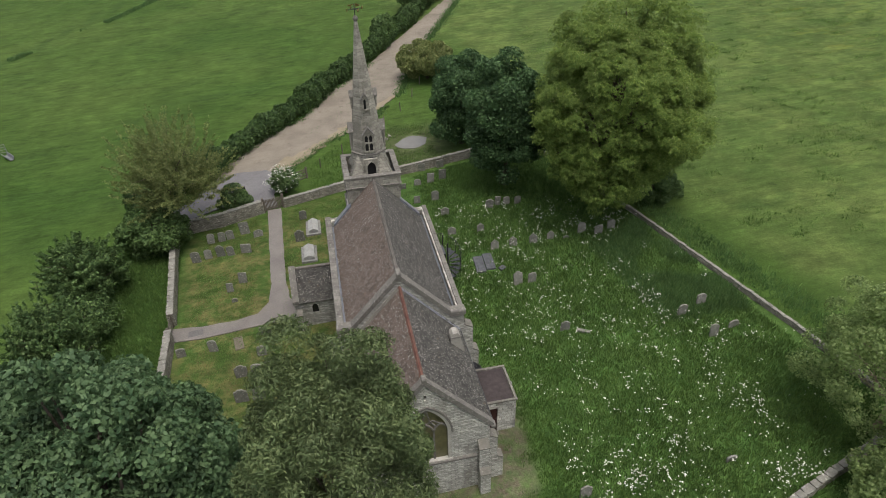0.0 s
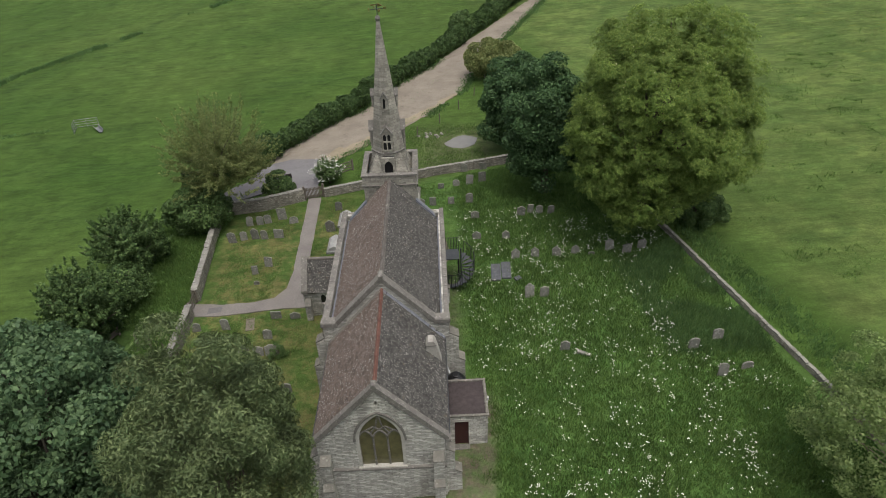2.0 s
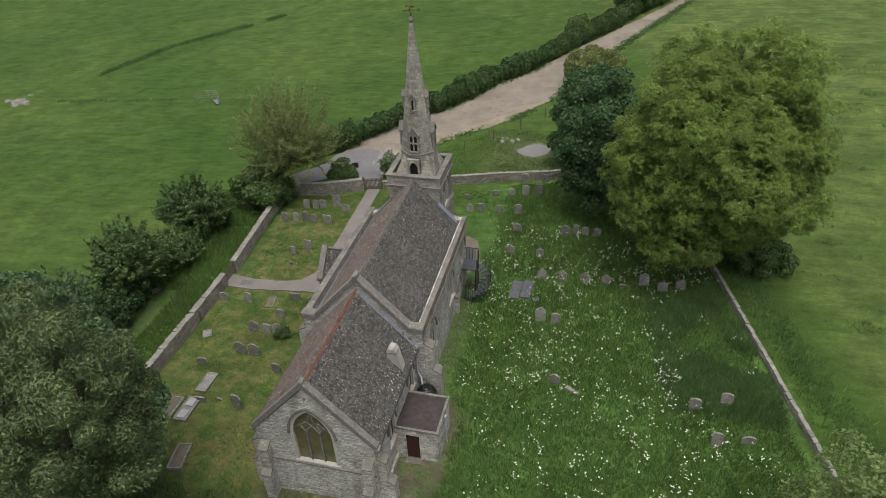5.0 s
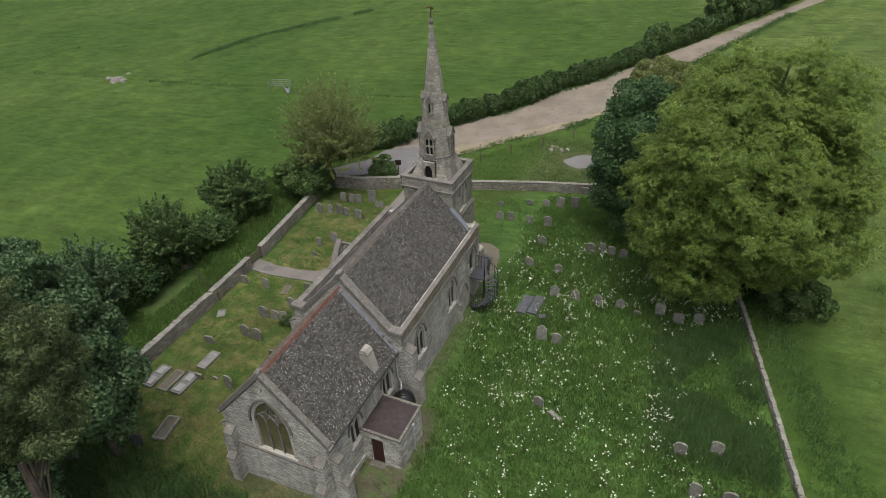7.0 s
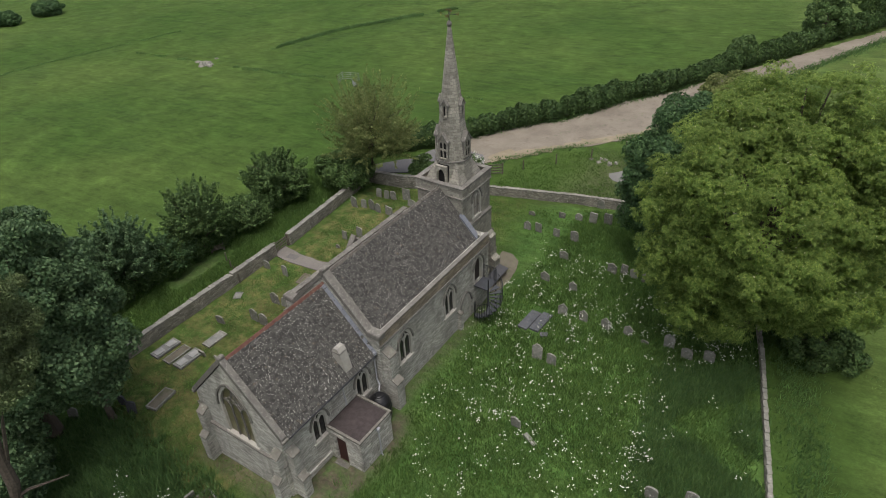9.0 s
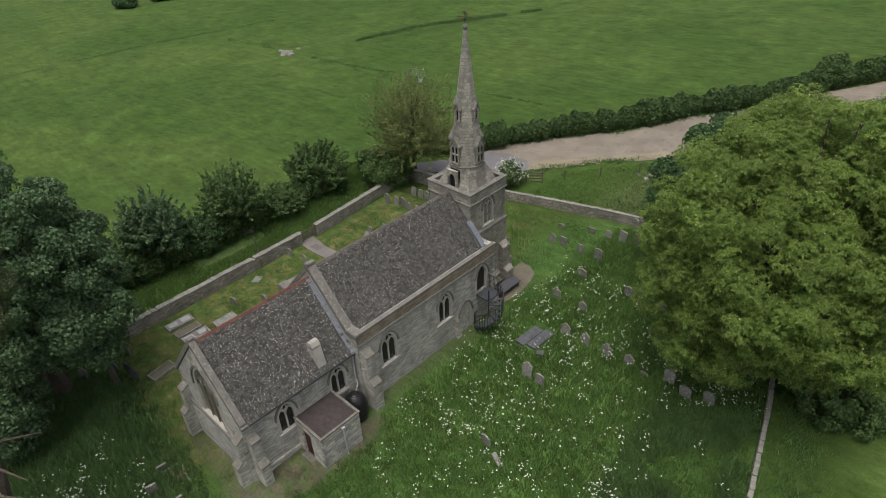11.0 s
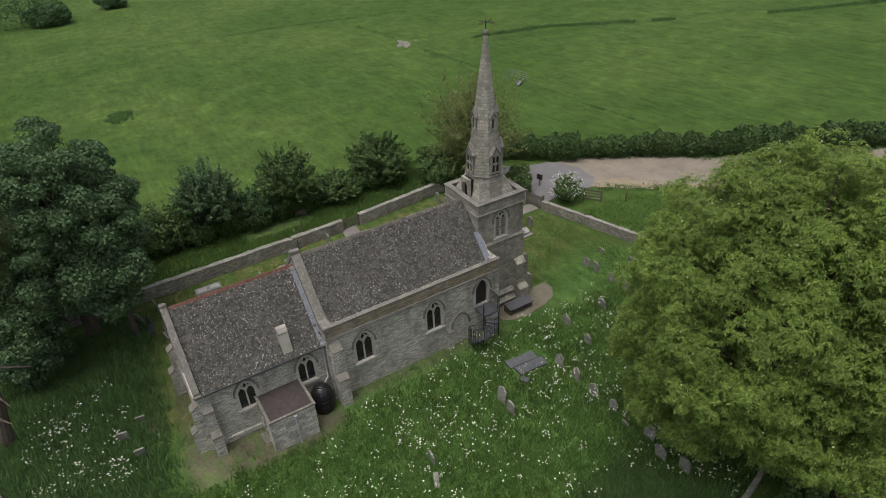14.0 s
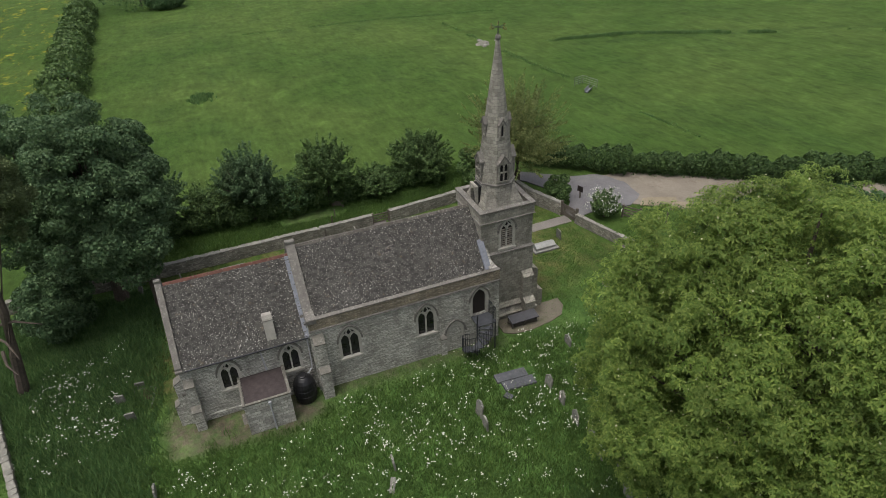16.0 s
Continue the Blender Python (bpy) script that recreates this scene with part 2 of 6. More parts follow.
LEAF_HEDGE = leaf_material("hedge_leaf", (0.026, 0.058, 0.016), (0.085, 0.138, 0.04))
GRASS = leaf_material("grass_blade", (0.056, 0.116, 0.027), (0.138, 0.216, 0.055), 0.34)
NETTLE = leaf_material("nettle_leaf", (0.06, 0.126, 0.042), (0.137, 0.22, 0.072), 0.38)
CANDLE = leaf_material("chestnut_blossom", (0.30, 0.33, 0.16), (0.45, 0.46, 0.27), 0.2)
PETAL = leaf_material("cow_parsley_white", (0.46, 0.48, 0.39), (0.68, 0.69, 0.61), 0.2)


def ground_material():
    k = Nodes("grass_ground")
    big = k.noise(0.035, 5, 0.55)
    mid = k.noise(0.35, 5, 0.6)
    fine = k.noise(6.0, 5, 0.7)
    field = k.mix(k.ramp(big, (0.35, 0.0), (0.65, 1.0)), (0.036, 0.0715, 0.013), (0.059, 0.0945, 0.021))
    field = k.mix(k.math("MULTIPLY", k.ramp(k.noise(0.16, 5, 0.65, stretch=(0.4, 1.3, 1)), (0.5, 0.0), (0.7, 1.0)), 0.5), field, (0.032, 0.062, 0.015))
    lawn = k.mix(k.ramp(k.noise(0.9, 6, 0.7), (0.42, 0.0), (0.60, 1.0)), (0.045, 0.078, 0.018), (0.115, 0.112, 0.042))
    meadow = k.mix(k.ramp(k.noise(0.6, 5, 0.65), (0.35, 0.0), (0.65, 1.0)), (0.043, 0.091, 0.021), (0.070, 0.123, 0.031))
    paddock = k.mix(k.ramp(k.noise(0.22, 6, 0.65), (0.40, 0.0), (0.62, 1.0)), (0.056, 0.09, 0.022), (0.085, 0.118, 0.032))
    paddock = k.mix(k.math("MULTIPLY", k.ramp(k.noise(0.33, 3, 0.5, stretch=(1, 1.7, 1)), (0.58, 0.0), (0.70, 1.0)), 0.5), paddock, (0.038, 0.07, 0.018))
    c = k.mix(k.attr("lawn"), field, lawn)
    c = k.mix(k.attr("meadow"), c, meadow)
    c = k.mix(k.attr("paddock"), c, paddock)
    butter = k.math("MULTIPLY", k.attr("buttercup"), k.ramp(k.noise(0.3, 6, 0.8, stretch=(0.5, 1, 1)), (0.55, 0.0), (0.64, 0.7)))
    c = k.mix(butter, c, (0.27, 0.24, 0.02))
    soil = k.mix(fine, (0.072, 0.06, 0.042), (0.132, 0.113, 0.082))
    bare = k.math("MULTIPLY", k.attr("bare"), k.ramp(k.noise(1.6, 5, 0.65), (0.35, 0.25), (0.6, 1.0)))
    c = k.mix(bare, c, soil)
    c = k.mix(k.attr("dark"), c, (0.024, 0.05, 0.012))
    c = k.mix(0.65, c, k.ramp(mid, (0.25, 0.28), (0.75, 0.72)), "OVERLAY")
    c = k.mix(0.55, c, k.ramp(k.noise(0.8, 6, 0.75, stretch=(0.35, 1.5, 1)), (0.3, 0.26), (0.7, 0.74)), "OVERLAY")
    c = k.mix(0.5, c, k.ramp(k.noise(1.4, 5, 0.7, stretch=(0.7, 1.2, 1)), (0.28, 0.28), (0.72, 0.72)), "OVERLAY")
    c = k.mix(0.6, c, k.ramp(fine, (0.2, 0.25), (0.8, 0.75)), "OVERLAY")
    h = k.math("ADD", k.noise(3, 5, 0.7), k.math("MULTIPLY", k.noise(18, 4, 0.7), 0.5))
    return k.finish(c, 0.95, h, 0.8, 0.12, spec=0.1)


GROUND = ground_material()


def track_material(name, a, b, speck):
    k = Nodes(name)
    c = k.mix(k.ramp(k.noise(0.35, 6, 0.65), (0.35, 0.0), (0.65, 1.0)), a, b)
    c = k.mix(0.6, c, k.ramp(k.noise(11, 5, 0.75), (0.2, 0.25), (0.8, 0.78)), "OVERLAY")
    c = k.mix(k.math("MULTIPLY", k.ramp(k.noise(0.9, 6, 0.7), (0.56, 0.0), (0.66, 1.0)), 0.6), c, speck)
    return k.finish(c, 0.95, k.noise(25, 4, 0.7), 0.5, 0.03, spec=0.15)


DIRT = track_material("dirt_track", (0.15, 0.13, 0.103), (0.205, 0.18, 0.145), (0.115, 0.095, 0.072))
GRAVEL = track_material("pale_gravel", (0.175, 0.148, 0.10), (0.25, 0.212, 0.15), (0.085, 0.115, 0.042))
TARMAC = track_material("grey_tarmac", (0.115, 0.11, 0.115), (0.15, 0.145, 0.145), (0.12, 0.115, 0.11))
PATH_MAT = track_material("tarmac_path", (0.135, 0.122, 0.113), (0.18, 0.165, 0.15), (0.15, 0.135, 0.12))
SCREE = track_material("stone_chippings", (0.105, 0.093, 0.07), (0.155, 0.138, 0.105), (0.07, 0.08, 0.04))
EARTH = track_material("bare_earth", (0.075, 0.055, 0.035), (0.10, 0.078, 0.05), (0.04, 0.06, 0.02))


def water_material():
    k = Nodes("muddy_water")
    return k.finish(k.mix(k.noise(1.5), (0.12, 0.115, 0.10), (0.17, 0.16, 0.14)), 0.04, k.noise(3), 0.05, 0.01, spec=0.5)


WATER = water_material()

# ---- the lie of the land ----
def slope(x):
    """Height of the ground, which rises gently towards the south side (x)."""
    return -0.156 + 0.0541 * x


def site(x, y):
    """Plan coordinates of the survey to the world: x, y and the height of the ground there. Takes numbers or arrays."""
    wx = -0.0314 + 1.0043 * x + -0.0041 * y
    return wx, 0.2189 + -0.0704 * x + 1.0162 * y, slope(wx)


# ---- mesh helpers ----
def part(name, bm, material, parent=None, label="", recalc=True):
    """Links a bmesh as one mesh object, under parent if there is one."""
    if recalc:
        bmesh.ops.recalc_face_normals(bm, faces=bm.faces)
    me = bpy.data.meshes.new(name)
    bm.to_mesh(me)
    bm.free()
    me.materials.append(material)
    ob = new(name, me)
    ob.parent = parent
    return tagged(ob, label)


def shared(name, me, parent=None, m=None):
    ob = new(name, me)
    ob.parent = parent
    if m is not None:
        ob.matrix_basis = m
    return ob


def thing(name, label, category, x=0, y=0, z=0, turn=0, group="", kind=""):
    ob = new(name)
    ob.matrix_basis = pose(x, y, z, 0, 0, turn)
    return tagged(ob, label, category, group, kind)


def mesh_np(name, verts, side, material):
    """A mesh of faces with `side` corners each, none of them sharing a corner."""
    n = len(verts)
    me = bpy.data.meshes.new(name)
    me.vertices.add(n)
    me.vertices.foreach_set("co", np.ascontiguousarray(verts, dtype=np.float32).ravel())
    me.loops.add(n)
    me.loops.foreach_set("vertex_index", np.arange(n, dtype=np.int32))
    me.polygons.add(n // side)
    me.polygons.foreach_set("loop_start", np.arange(0, n, side, dtype=np.int32))
    me.update(calc_edges=True)
    me.materials.append(material)
    return me


def box(bm, x0, x1, y0, y1, z0, z1, m=None, bevel=0.0):
    r = bmesh.ops.create_cube(bm, size=1)["verts"]
    for v in r:
        v.co = Vector((x0 + (v.co.x + 0.5) * (x1 - x0), y0 + (v.co.y + 0.5) * (y1 - y0), z0 + (v.co.z + 0.5) * (z1 - z0)))
    if bevel:
        es = list({e for v in r for e in v.link_edges})
        got = bmesh.ops.bevel(bm, geom=es, offset=bevel, segments=1, affect="EDGES")
        r = list({v for f in got["faces"] for v in f.verts} | {v for v in r if v.is_valid})
    if m is not None:
        bmesh.ops.transform(bm, matrix=m, verts=r)
    return r


def loft(bm, rings, caps=True, closed=True):
    """Skins rings of equal length."""
    vs = [[bm.verts.new(p) for p in ring] for ring in rings]
    n = len(vs[0])
    for a, b in zip(vs, vs[1:]):
        for i in range(n if closed else n - 1):
            j = (i + 1) % n
            bm.faces.new((a[i], a[j], b[j], b[i]))
    if caps:
        bm.faces.new(vs[0][::-1])
        bm.faces.new(vs[-1])
    return [v for ring in vs for v in ring]


def prism(bm, pts, axis, a, b):
    """A polygon of two coordinates, pushed along an axis from a to b."""
    def at(p, d):
        return {"x": (d, p[0], p[1]), "y": (p[0], d, p[1]), "z": (p[0], p[1], d)}[axis]
    return loft(bm, [[at(p, a) for p in pts], [at(p, b) for p in pts]])


def tube(bm, pts, radii, sides=8, caps=True):
    rings = []
    for i, p in enumerate(pts):
        p = Vector(p)
        d = (Vector(pts[min(i + 1, len(pts) - 1)]) - Vector(pts[max(i - 1, 0)])).normalized()
        u = d.orthogonal().normalized() if abs(d.z) > 0.99 else d.cross(Vector((0, 0, 1))).normalized()
        w = d.cross(u)
        r = radii[i] if isinstance(radii, (list, tuple)) else radii
        rings.append([p + r * (math.cos(2 * math.pi * k / sides) * u + math.sin(2 * math.pi * k / sides) * w) for k in range(sides)])
    return loft(bm, rings, caps)


def arch(cx, w, z0, zs, n=7, lift=1.0):
    """A pointed arch outline, from the foot on one side over the point to the other."""
    r = w * lift
    pts = [(cx - w / 2, z0)]
    cxr = cx - w / 2 + r
    a_end = math.acos(max(-1, min(1, (cxr - cx) / r)))
    for i in range(n + 1):
        a = math.pi - (math.pi - (math.pi - a_end)) * i / n
        pts.append((cxr + r * math.cos(a), zs + r * math.sin(a)))
    left = pts[1:]
    right = [(2 * cx - x, z) for x, z in left[::-1]][1:]
    return [pts[0]] + left + right + [(cx + w / 2, z0)]


def panel(bm, outline, holes, thick, m):
    """A flat wall with openings that go through it. Local x runs along it, z up; its face is at y = 0, its back at y = thick."""
    edges, loops = [], []
    for loop in [outline] + list(holes):
        vs = [bm.verts.new((x, 0, z)) for x, z in loop]
        loops.append(vs)
        edges += [bm.edges.new((a, b)) for a, b in zip(vs, vs[1:] + vs[:1])]
    got = bmesh.ops.triangle_fill(bm, edges=edges, use_beauty=True)
    faces = [f for f in got["geom"] if isinstance(f, bmesh.types.BMFace)]
    twin = {}
    for vs in loops:
        for v in vs:
            twin[v] = bm.verts.new((v.co.x, thick, v.co.z))
    for f in faces:
        bm.faces.new([twin[v] for v in reversed(f.verts)])
    for vs in loops:
        for a, b in zip(vs, vs[1:] + vs[:1]):
            bm.faces.new((a, b, twin[b], twin[a]))
    every = [v for vs in loops for v in vs]
    bmesh.ops.transform(bm, matrix=m, verts=every + list(twin.values()))


def strip(bm, pts, width, y0, y1, m, closed=False):
    """A bar that follows points in a wall's plane: width across, from depth y0 to y1."""
    n = len(pts)
    rings = []
    for i, (x, z) in enumerate(pts):
        a = Vector(pts[max(i - 1, 0)])
        b = Vector(pts[min(i + 1, n - 1)])
        d = (b - a).normalized()
        nx, nz = -d.y * width / 2, d.x * width / 2
        rings.append([(x + nx, y0, z + nz), (x - nx, y0, z - nz), (x - nx, y1, z - nz), (x + nx, y1, z + nz)])
    vs = loft(bm, rings)
    bmesh.ops.transform(bm, matrix=m, verts=vs)


def grown(pts, cx, d):
    """The outline of an arch, set outwards by d."""
    out = []
    n = len(pts)
    for i, (x, z) in enumerate(pts):
        a = Vector(pts[max(i - 1, 0)])
        b = Vector(pts[min(i + 1, n - 1)])
        t = (b - a).normalized()
        out.append((x - t.y * d, z + t.x * d))
    return out


def pointed_window(name, parent, m, w, z0, zs, lights, glass, label, hood=True, lift=1.0):
    """Surround, tracery, panes, hood mould and sill of a pointed window in a wall whose local frame is m. The surround is the part, the rest are its pieces."""
    line = arch(0, w, z0, zs, 8, lift)
    bm = bmesh.new()
    mid = grown(line, 0, 0.05)
    strip(bm, mid, 0.16, -0.015, 0.20, m)
    win = part(name, bm, DRESSED, parent, label)
    bm = bmesh.new()
    box(bm, -w / 2 - 0.16, w / 2 + 0.16, -0.09, 0.28, z0 - 0.14, z0 + 0.02, m)
    part("sill", bm, DRESSED, win)
    if hood:
        bm = bmesh.new()
        strip(bm, grown(line[1:-1], 0, 0.19), 0.10, -0.09, 0.05, m)
        part("hood_mould", bm, COPING, win)
    bm = bmesh.new()
    fill = [bm.verts.new((x, 0.13, z)) for x, z in line]
    bm.faces.new(fill)
    bmesh.ops.transform(bm, matrix=m, verts=bm.verts)
    part("pane", bm, glass, win, recalc=False)
    bm = bmesh.new()
    top = max(z for _, z in line)
    lw = w / lights
    for i in range(1, lights):
        x = -w / 2 + i * lw
        strip(bm, [(x, z0), (x, zs)], 0.085, 0.05, 0.16, m)
    for i in range(lights):
        c = -w / 2 + (i + 0.5) * lw
        head = arch(c, lw, zs - 0.05, zs, 5)
        strip(bm, head[1:-1], 0.075, 0.05, 0.15, m)
    zl = zs + 0.866 * lw
    if lights == 2:
        strip(bm, [(0, zl - 0.30 * lw), (-0.16 * w, zl + 0.05 * w), (0, top - 0.05)], 0.06, 0.06, 0.15, m)
        strip(bm, [(0, zl - 0.30 * lw), (0.16 * w, zl + 0.05 * w), (0, top - 0.05)], 0.06, 0.06, 0.15, m)
    else:
        for s in (-1, 1):
            strip(bm, [(s * lw / 2, zs + 0.1), (s * lw * 0.62, zs + 0.62 * lw), (s * 0.15, zs + 1.25 * lw), (0, top - 0.05)], 0.065, 0.07, 0.15, m)
            strip(bm, [(s * lw, zl - 0.05), (s * lw * 0.45, zl + 0.25), (0, zl + 0.05)], 0.065, 0.07, 0.15, m)
    part("tracery", bm, COPING if lights == 3 else DRESSED, win)
    return win


def facing(x, y, turn):
    """The frame of a wall face: its outside looks along local -y, turned by `turn` degrees."""
    return pose(x, y, 0, 0, 0, turn)


def buttress(parent, m, w, depths, heights, material, cap=None):
    """A stepped buttress that stands out along local -y, with sloped weatherings between its stages."""
    pts = [(0.05, -0.9), (-depths[0], -0.9)]
    for i, h in enumerate(heights):
        pts.append((-depths[i], h))
        nxt = depths[i + 1] if i + 1 < len(depths) else -0.02
        pts.append((-nxt, h + 0.55 * (depths[i] - nxt)))
    pts.append((0.05, pts[-1][1]))
    bm = bmesh.new()
    vs = prism(bm, pts, "x", -w / 2, w / 2)
    bmesh.ops.transform(bm, matrix=m, verts=vs)
    b = part("buttress", bm, material, parent)
    for i, h in enumerate(heights):
        bm = bmesh.new()
        nxt = depths[i + 1] if i + 1 < len(depths) else -0.02
        rise = 0.55 * (depths[i] - nxt)
        vs = prism(bm, [(-depths[i] - 0.02, h - 0.05), (-depths[i] - 0.02, h + 0.02), (-nxt, h + rise + 0.06), (-nxt, h + rise - 0.02)], "x", -w / 2 - 0.012, w / 2 + 0.012)
        bmesh.ops.transform(bm, matrix=m, verts=vs)
        part("weathering", bm, cap or WEATHERING, b)
    return b


def pipe(parent, pts, r=0.045, name="downpipe", material=None):
    bm = bmesh.new()
    tube(bm, pts, r, 8)
    return part(name, bm, material or PIPE, parent, "grey cast-iron rainwater pipe" if name == "downpipe" else "")


def tiled_slope(roof, origin, along, up, length, rise, rows_h, tile_w, singles, seed, material=None):
    """Courses of overlapping stone tiles on a roof slope. `singles` of them (from the eaves) are parts, the others one joined mesh."""
    rng = np.random.default_rng(seed)
    along, up, o = Vector(along).normalized(), Vector(up).normalized(), Vector(origin)
    n = along.cross(up)
    if n.z < 0:
        n = -n
    rows = max(1, int(round(rise / rows_h)))
    rh = rise / rows
    made = 0
    quads = []
    base = None
    if singles:
        bm = bmesh.new()
        box(bm, -0.5, 0.5, 0, 1, -0.5, 0.5, bevel=0.0)
        base = bpy.data.meshes.new("tile")
        for v in bm.verts:
            v.co = Vector((v.co.x * 0.97 * tile_w, v.co.y * rh * 1.35, v.co.z * 0.042))
        bm.to_mesh(base)
        bm.free()
        base.materials.append(TILE_ONE)
    for r in range(rows):
        x = -tile_w * (0.5 if r % 2 else 0.0)
        while x < length:
            w = tile_w * rng.uniform(0.82, 1.18)
            a, b = max(0, x) + 0.007, min(length, x + w) - 0.007
            x += w
            if b - a < 0.05:
                continue
            lift, dz = rng.uniform(0.042, 0.062), rng.uniform(-0.01, 0.01)
            if made < singles:
                made += 1
                c = o + along * ((a + b) / 2) + up * (r * rh + dz) + n * lift
                rot = Matrix((along, up, n)).transposed()
                tilt = Matrix.Rotation(-0.10 + rng.uniform(-0.02, 0.02), 4, "X") @ Matrix.Rotation(rng.uniform(-0.015, 0.015), 4, "Z")
                shared("tile", base, roof, Matrix.Translation(c) @ rot.to_4x4() @ tilt @ Matrix.Diagonal(((b - a) / (0.97 * tile_w), 1, 1, 1)))
                continue
            v0, v1 = r * rh + dz, min(rise, r * rh + rh * 1.35)
            p = [o + along * u + up * v + n * h for u, v, h in ((a, v0, lift + 0.013), (b, v0, lift + 0.013 + rng.uniform(-0.006, 0.006)), (b, v1, 0.012), (a, v1, 0.012), (a, v0, lift - 0.034), (b, v0, lift - 0.034))]
            quads += [p[0], p[1], p[2], p[3], p[4], p[5], p[1], p[0]]
    if quads:
        # the top and the front edge of each tile share their corners, so that each tile is one island
        k = len(quads) // 8
        q = np.array([tuple(v) for v in quads]).reshape(k, 8, 3)
        verts = np.concatenate([q[:, :4], q[:, 4:6]], 1).reshape(-1, 3)
        faces = []
        for i in range(k):
            j = 6 * i
            faces += [(j, j + 1, j + 2, j + 3), (j + 4, j + 5, j + 1, j)]
        me = bpy.data.meshes.new("tiles")
        me.from_pydata(verts.tolist(), [], faces)
        me.materials.append(material or TILE)
        ob = new("tiles", me)
        ob.parent = roof
        tagged(ob, kind="stuff")


# ---- vegetation ----
def leaf_quads(points, normals, size, rng, ratio=0.6, tilt=0.7):
    """A four-cornered leaf at every point, facing about along its normal."""
    n = len(points)
    nn = normals + rng.normal(0, tilt, (n, 3))
    nn /= np.linalg.norm(nn, axis=1)[:, None] + 1e-9
    a = np.cross(nn, rng.normal(0, 1, (n, 3)))
    a /= np.linalg.norm(a, axis=1)[:, None] + 1e-9
    b = np.cross(nn, a)
    s = (size * rng.uniform(0.6, 1.35, n))[:, None]
    tip = a * s * 0.5
    side = b * s * 0.5 * ratio
    fold = nn * s * 0.12
    v = np.stack([points - tip, points + side + fold, points + tip, points - side + fold], 1)
    return v.reshape(-1, 3)


def lobes(rng, centre, radii, count, lobe_r, low=-0.75):
    """Places for the clumps of a crown: near the surface of an uneven ellipsoid and some within."""
    i = np.arange(count) + 0.5
    z = 1 - (1 - low) * i / count
    a = i * 2.399963 + centre[0]
    d = np.stack([np.sqrt(1 - z * z) * np.cos(a), np.sqrt(1 - z * z) * np.sin(a), z], 1) + rng.normal(0, 0.07, (count, 3))
    d /= np.linalg.norm(d, axis=1)[:, None]
    k = rng.uniform(0.30, 1.0, len(d)) ** 0.45 * (rng.uniform(0.86, 1.12, len(d)) if count < 150 else rng.uniform(0.93, 1.04, len(d)))
    bump = 0.9 + 0.09 * np.sin(3.1 * d[:, 0] + 2 * d[:, 1] * 2.3 + centre[0]) + 0.07 * np.sin(5 * d[:, 2] + 4 * d[:, 0])
    c = np.array(centre) + d * np.array(radii) * (k * bump)[:, None]
    r = rng.uniform(lobe_r[0], lobe_r[1], len(d))
    return c, r, d


def crown_points(rng, centres, rs, out, total, centre):
    """Leaf places on the outside of the clumps."""
    w = rs ** 2
    idx = rng.choice(len(rs), total, p=w / w.sum())
    d = rng.normal(0, 1, (total, 3))
    d += 0.75 * out[idx]
    d[:, 2] += 0.25
    d /= np.linalg.norm(d, axis=1)[:, None]
    k = rng.uniform(0.25, 1.12, total) ** 0.5
    p = centres[idx] + d * (rs[idx] * k)[:, None] * np.array([1.0, 1.0, 0.78])
    return p, d


def whorls(points, normals, size, rng, blades=5):
    """Palmate tufts: drooping leaflets that spread from each point."""
    n = len(points)
    up = normals * 0.5 + np.array((0, 0, 0.8)) + rng.normal(0, 0.25, (n, 3))
    up /= np.linalg.norm(up, axis=1)[:, None]
    a = np.cross(up, rng.normal(0, 1, (n, 3)))
    a /= np.linalg.norm(a, axis=1)[:, None] + 1e-9
    b = np.cross(up, a)
    out = []
    for i in range(blades):
        f = 2 * math.pi * i / blades + rng.uniform(-0.25, 0.25, n)
        d = a * np.cos(f)[:, None] + b * np.sin(f)[:, None]
        w = b * np.cos(f)[:, None] - a * np.sin(f)[:, None]
        s = (size * rng.uniform(0.6, 1.25, n))[:, None]
        tip = points + d * s - up * s * rng.uniform(0.15, 0.75, n)[:, None]
        mid = points + d * s * 0.6 - up * s * 0.06
        out.append(np.stack([points, mid + w * s * 0.2, tip, mid - w * s * 0.2], 1))
    return np.stack(out, 1).reshape(-1, 3)


def shoots(rng, c0, radii, count, leaves, rise=0.9, foot=0.35, spread=0.13):
    """Leaf places along shoots that fan out from the middle of a loose crown and bend upwards."""
    base = np.array(c0) - np.array((0, 0, radii[2] * foot))
    z = rng.uniform(-0.45, 1.0, count)
    f = rng.uniform(0, 2 * math.pi, count)
    d = np.stack([np.sqrt(1 - z * z) * np.cos(f), np.sqrt(1 - z * z) * np.sin(f), z], 1)
    end = np.array(c0) + d * np.array(radii) * rng.uniform(0.62, 1.12, count)[:, None]
    start = base + (end - base) * 0.12 + rng.normal(0, 0.15, (count, 3)) * np.array(radii)
    i = rng.integers(0, count, leaves)
    u = rng.uniform(0.12, 1.0, leaves) ** 0.75
    p = start[i] + (end[i] - start[i]) * u[:, None]
    p[:, 2] += rise * (u * u - u)
    p += rng.normal(0, 1, (leaves, 3)) * (spread * (1.35 - u))[:, None]
    n = p - np.array(c0)
    n = n / (np.linalg.norm(n, axis=1)[:, None] + 1e-9) * 0.6 + np.array((0, 0, 0.6))
    return p, n, start, end


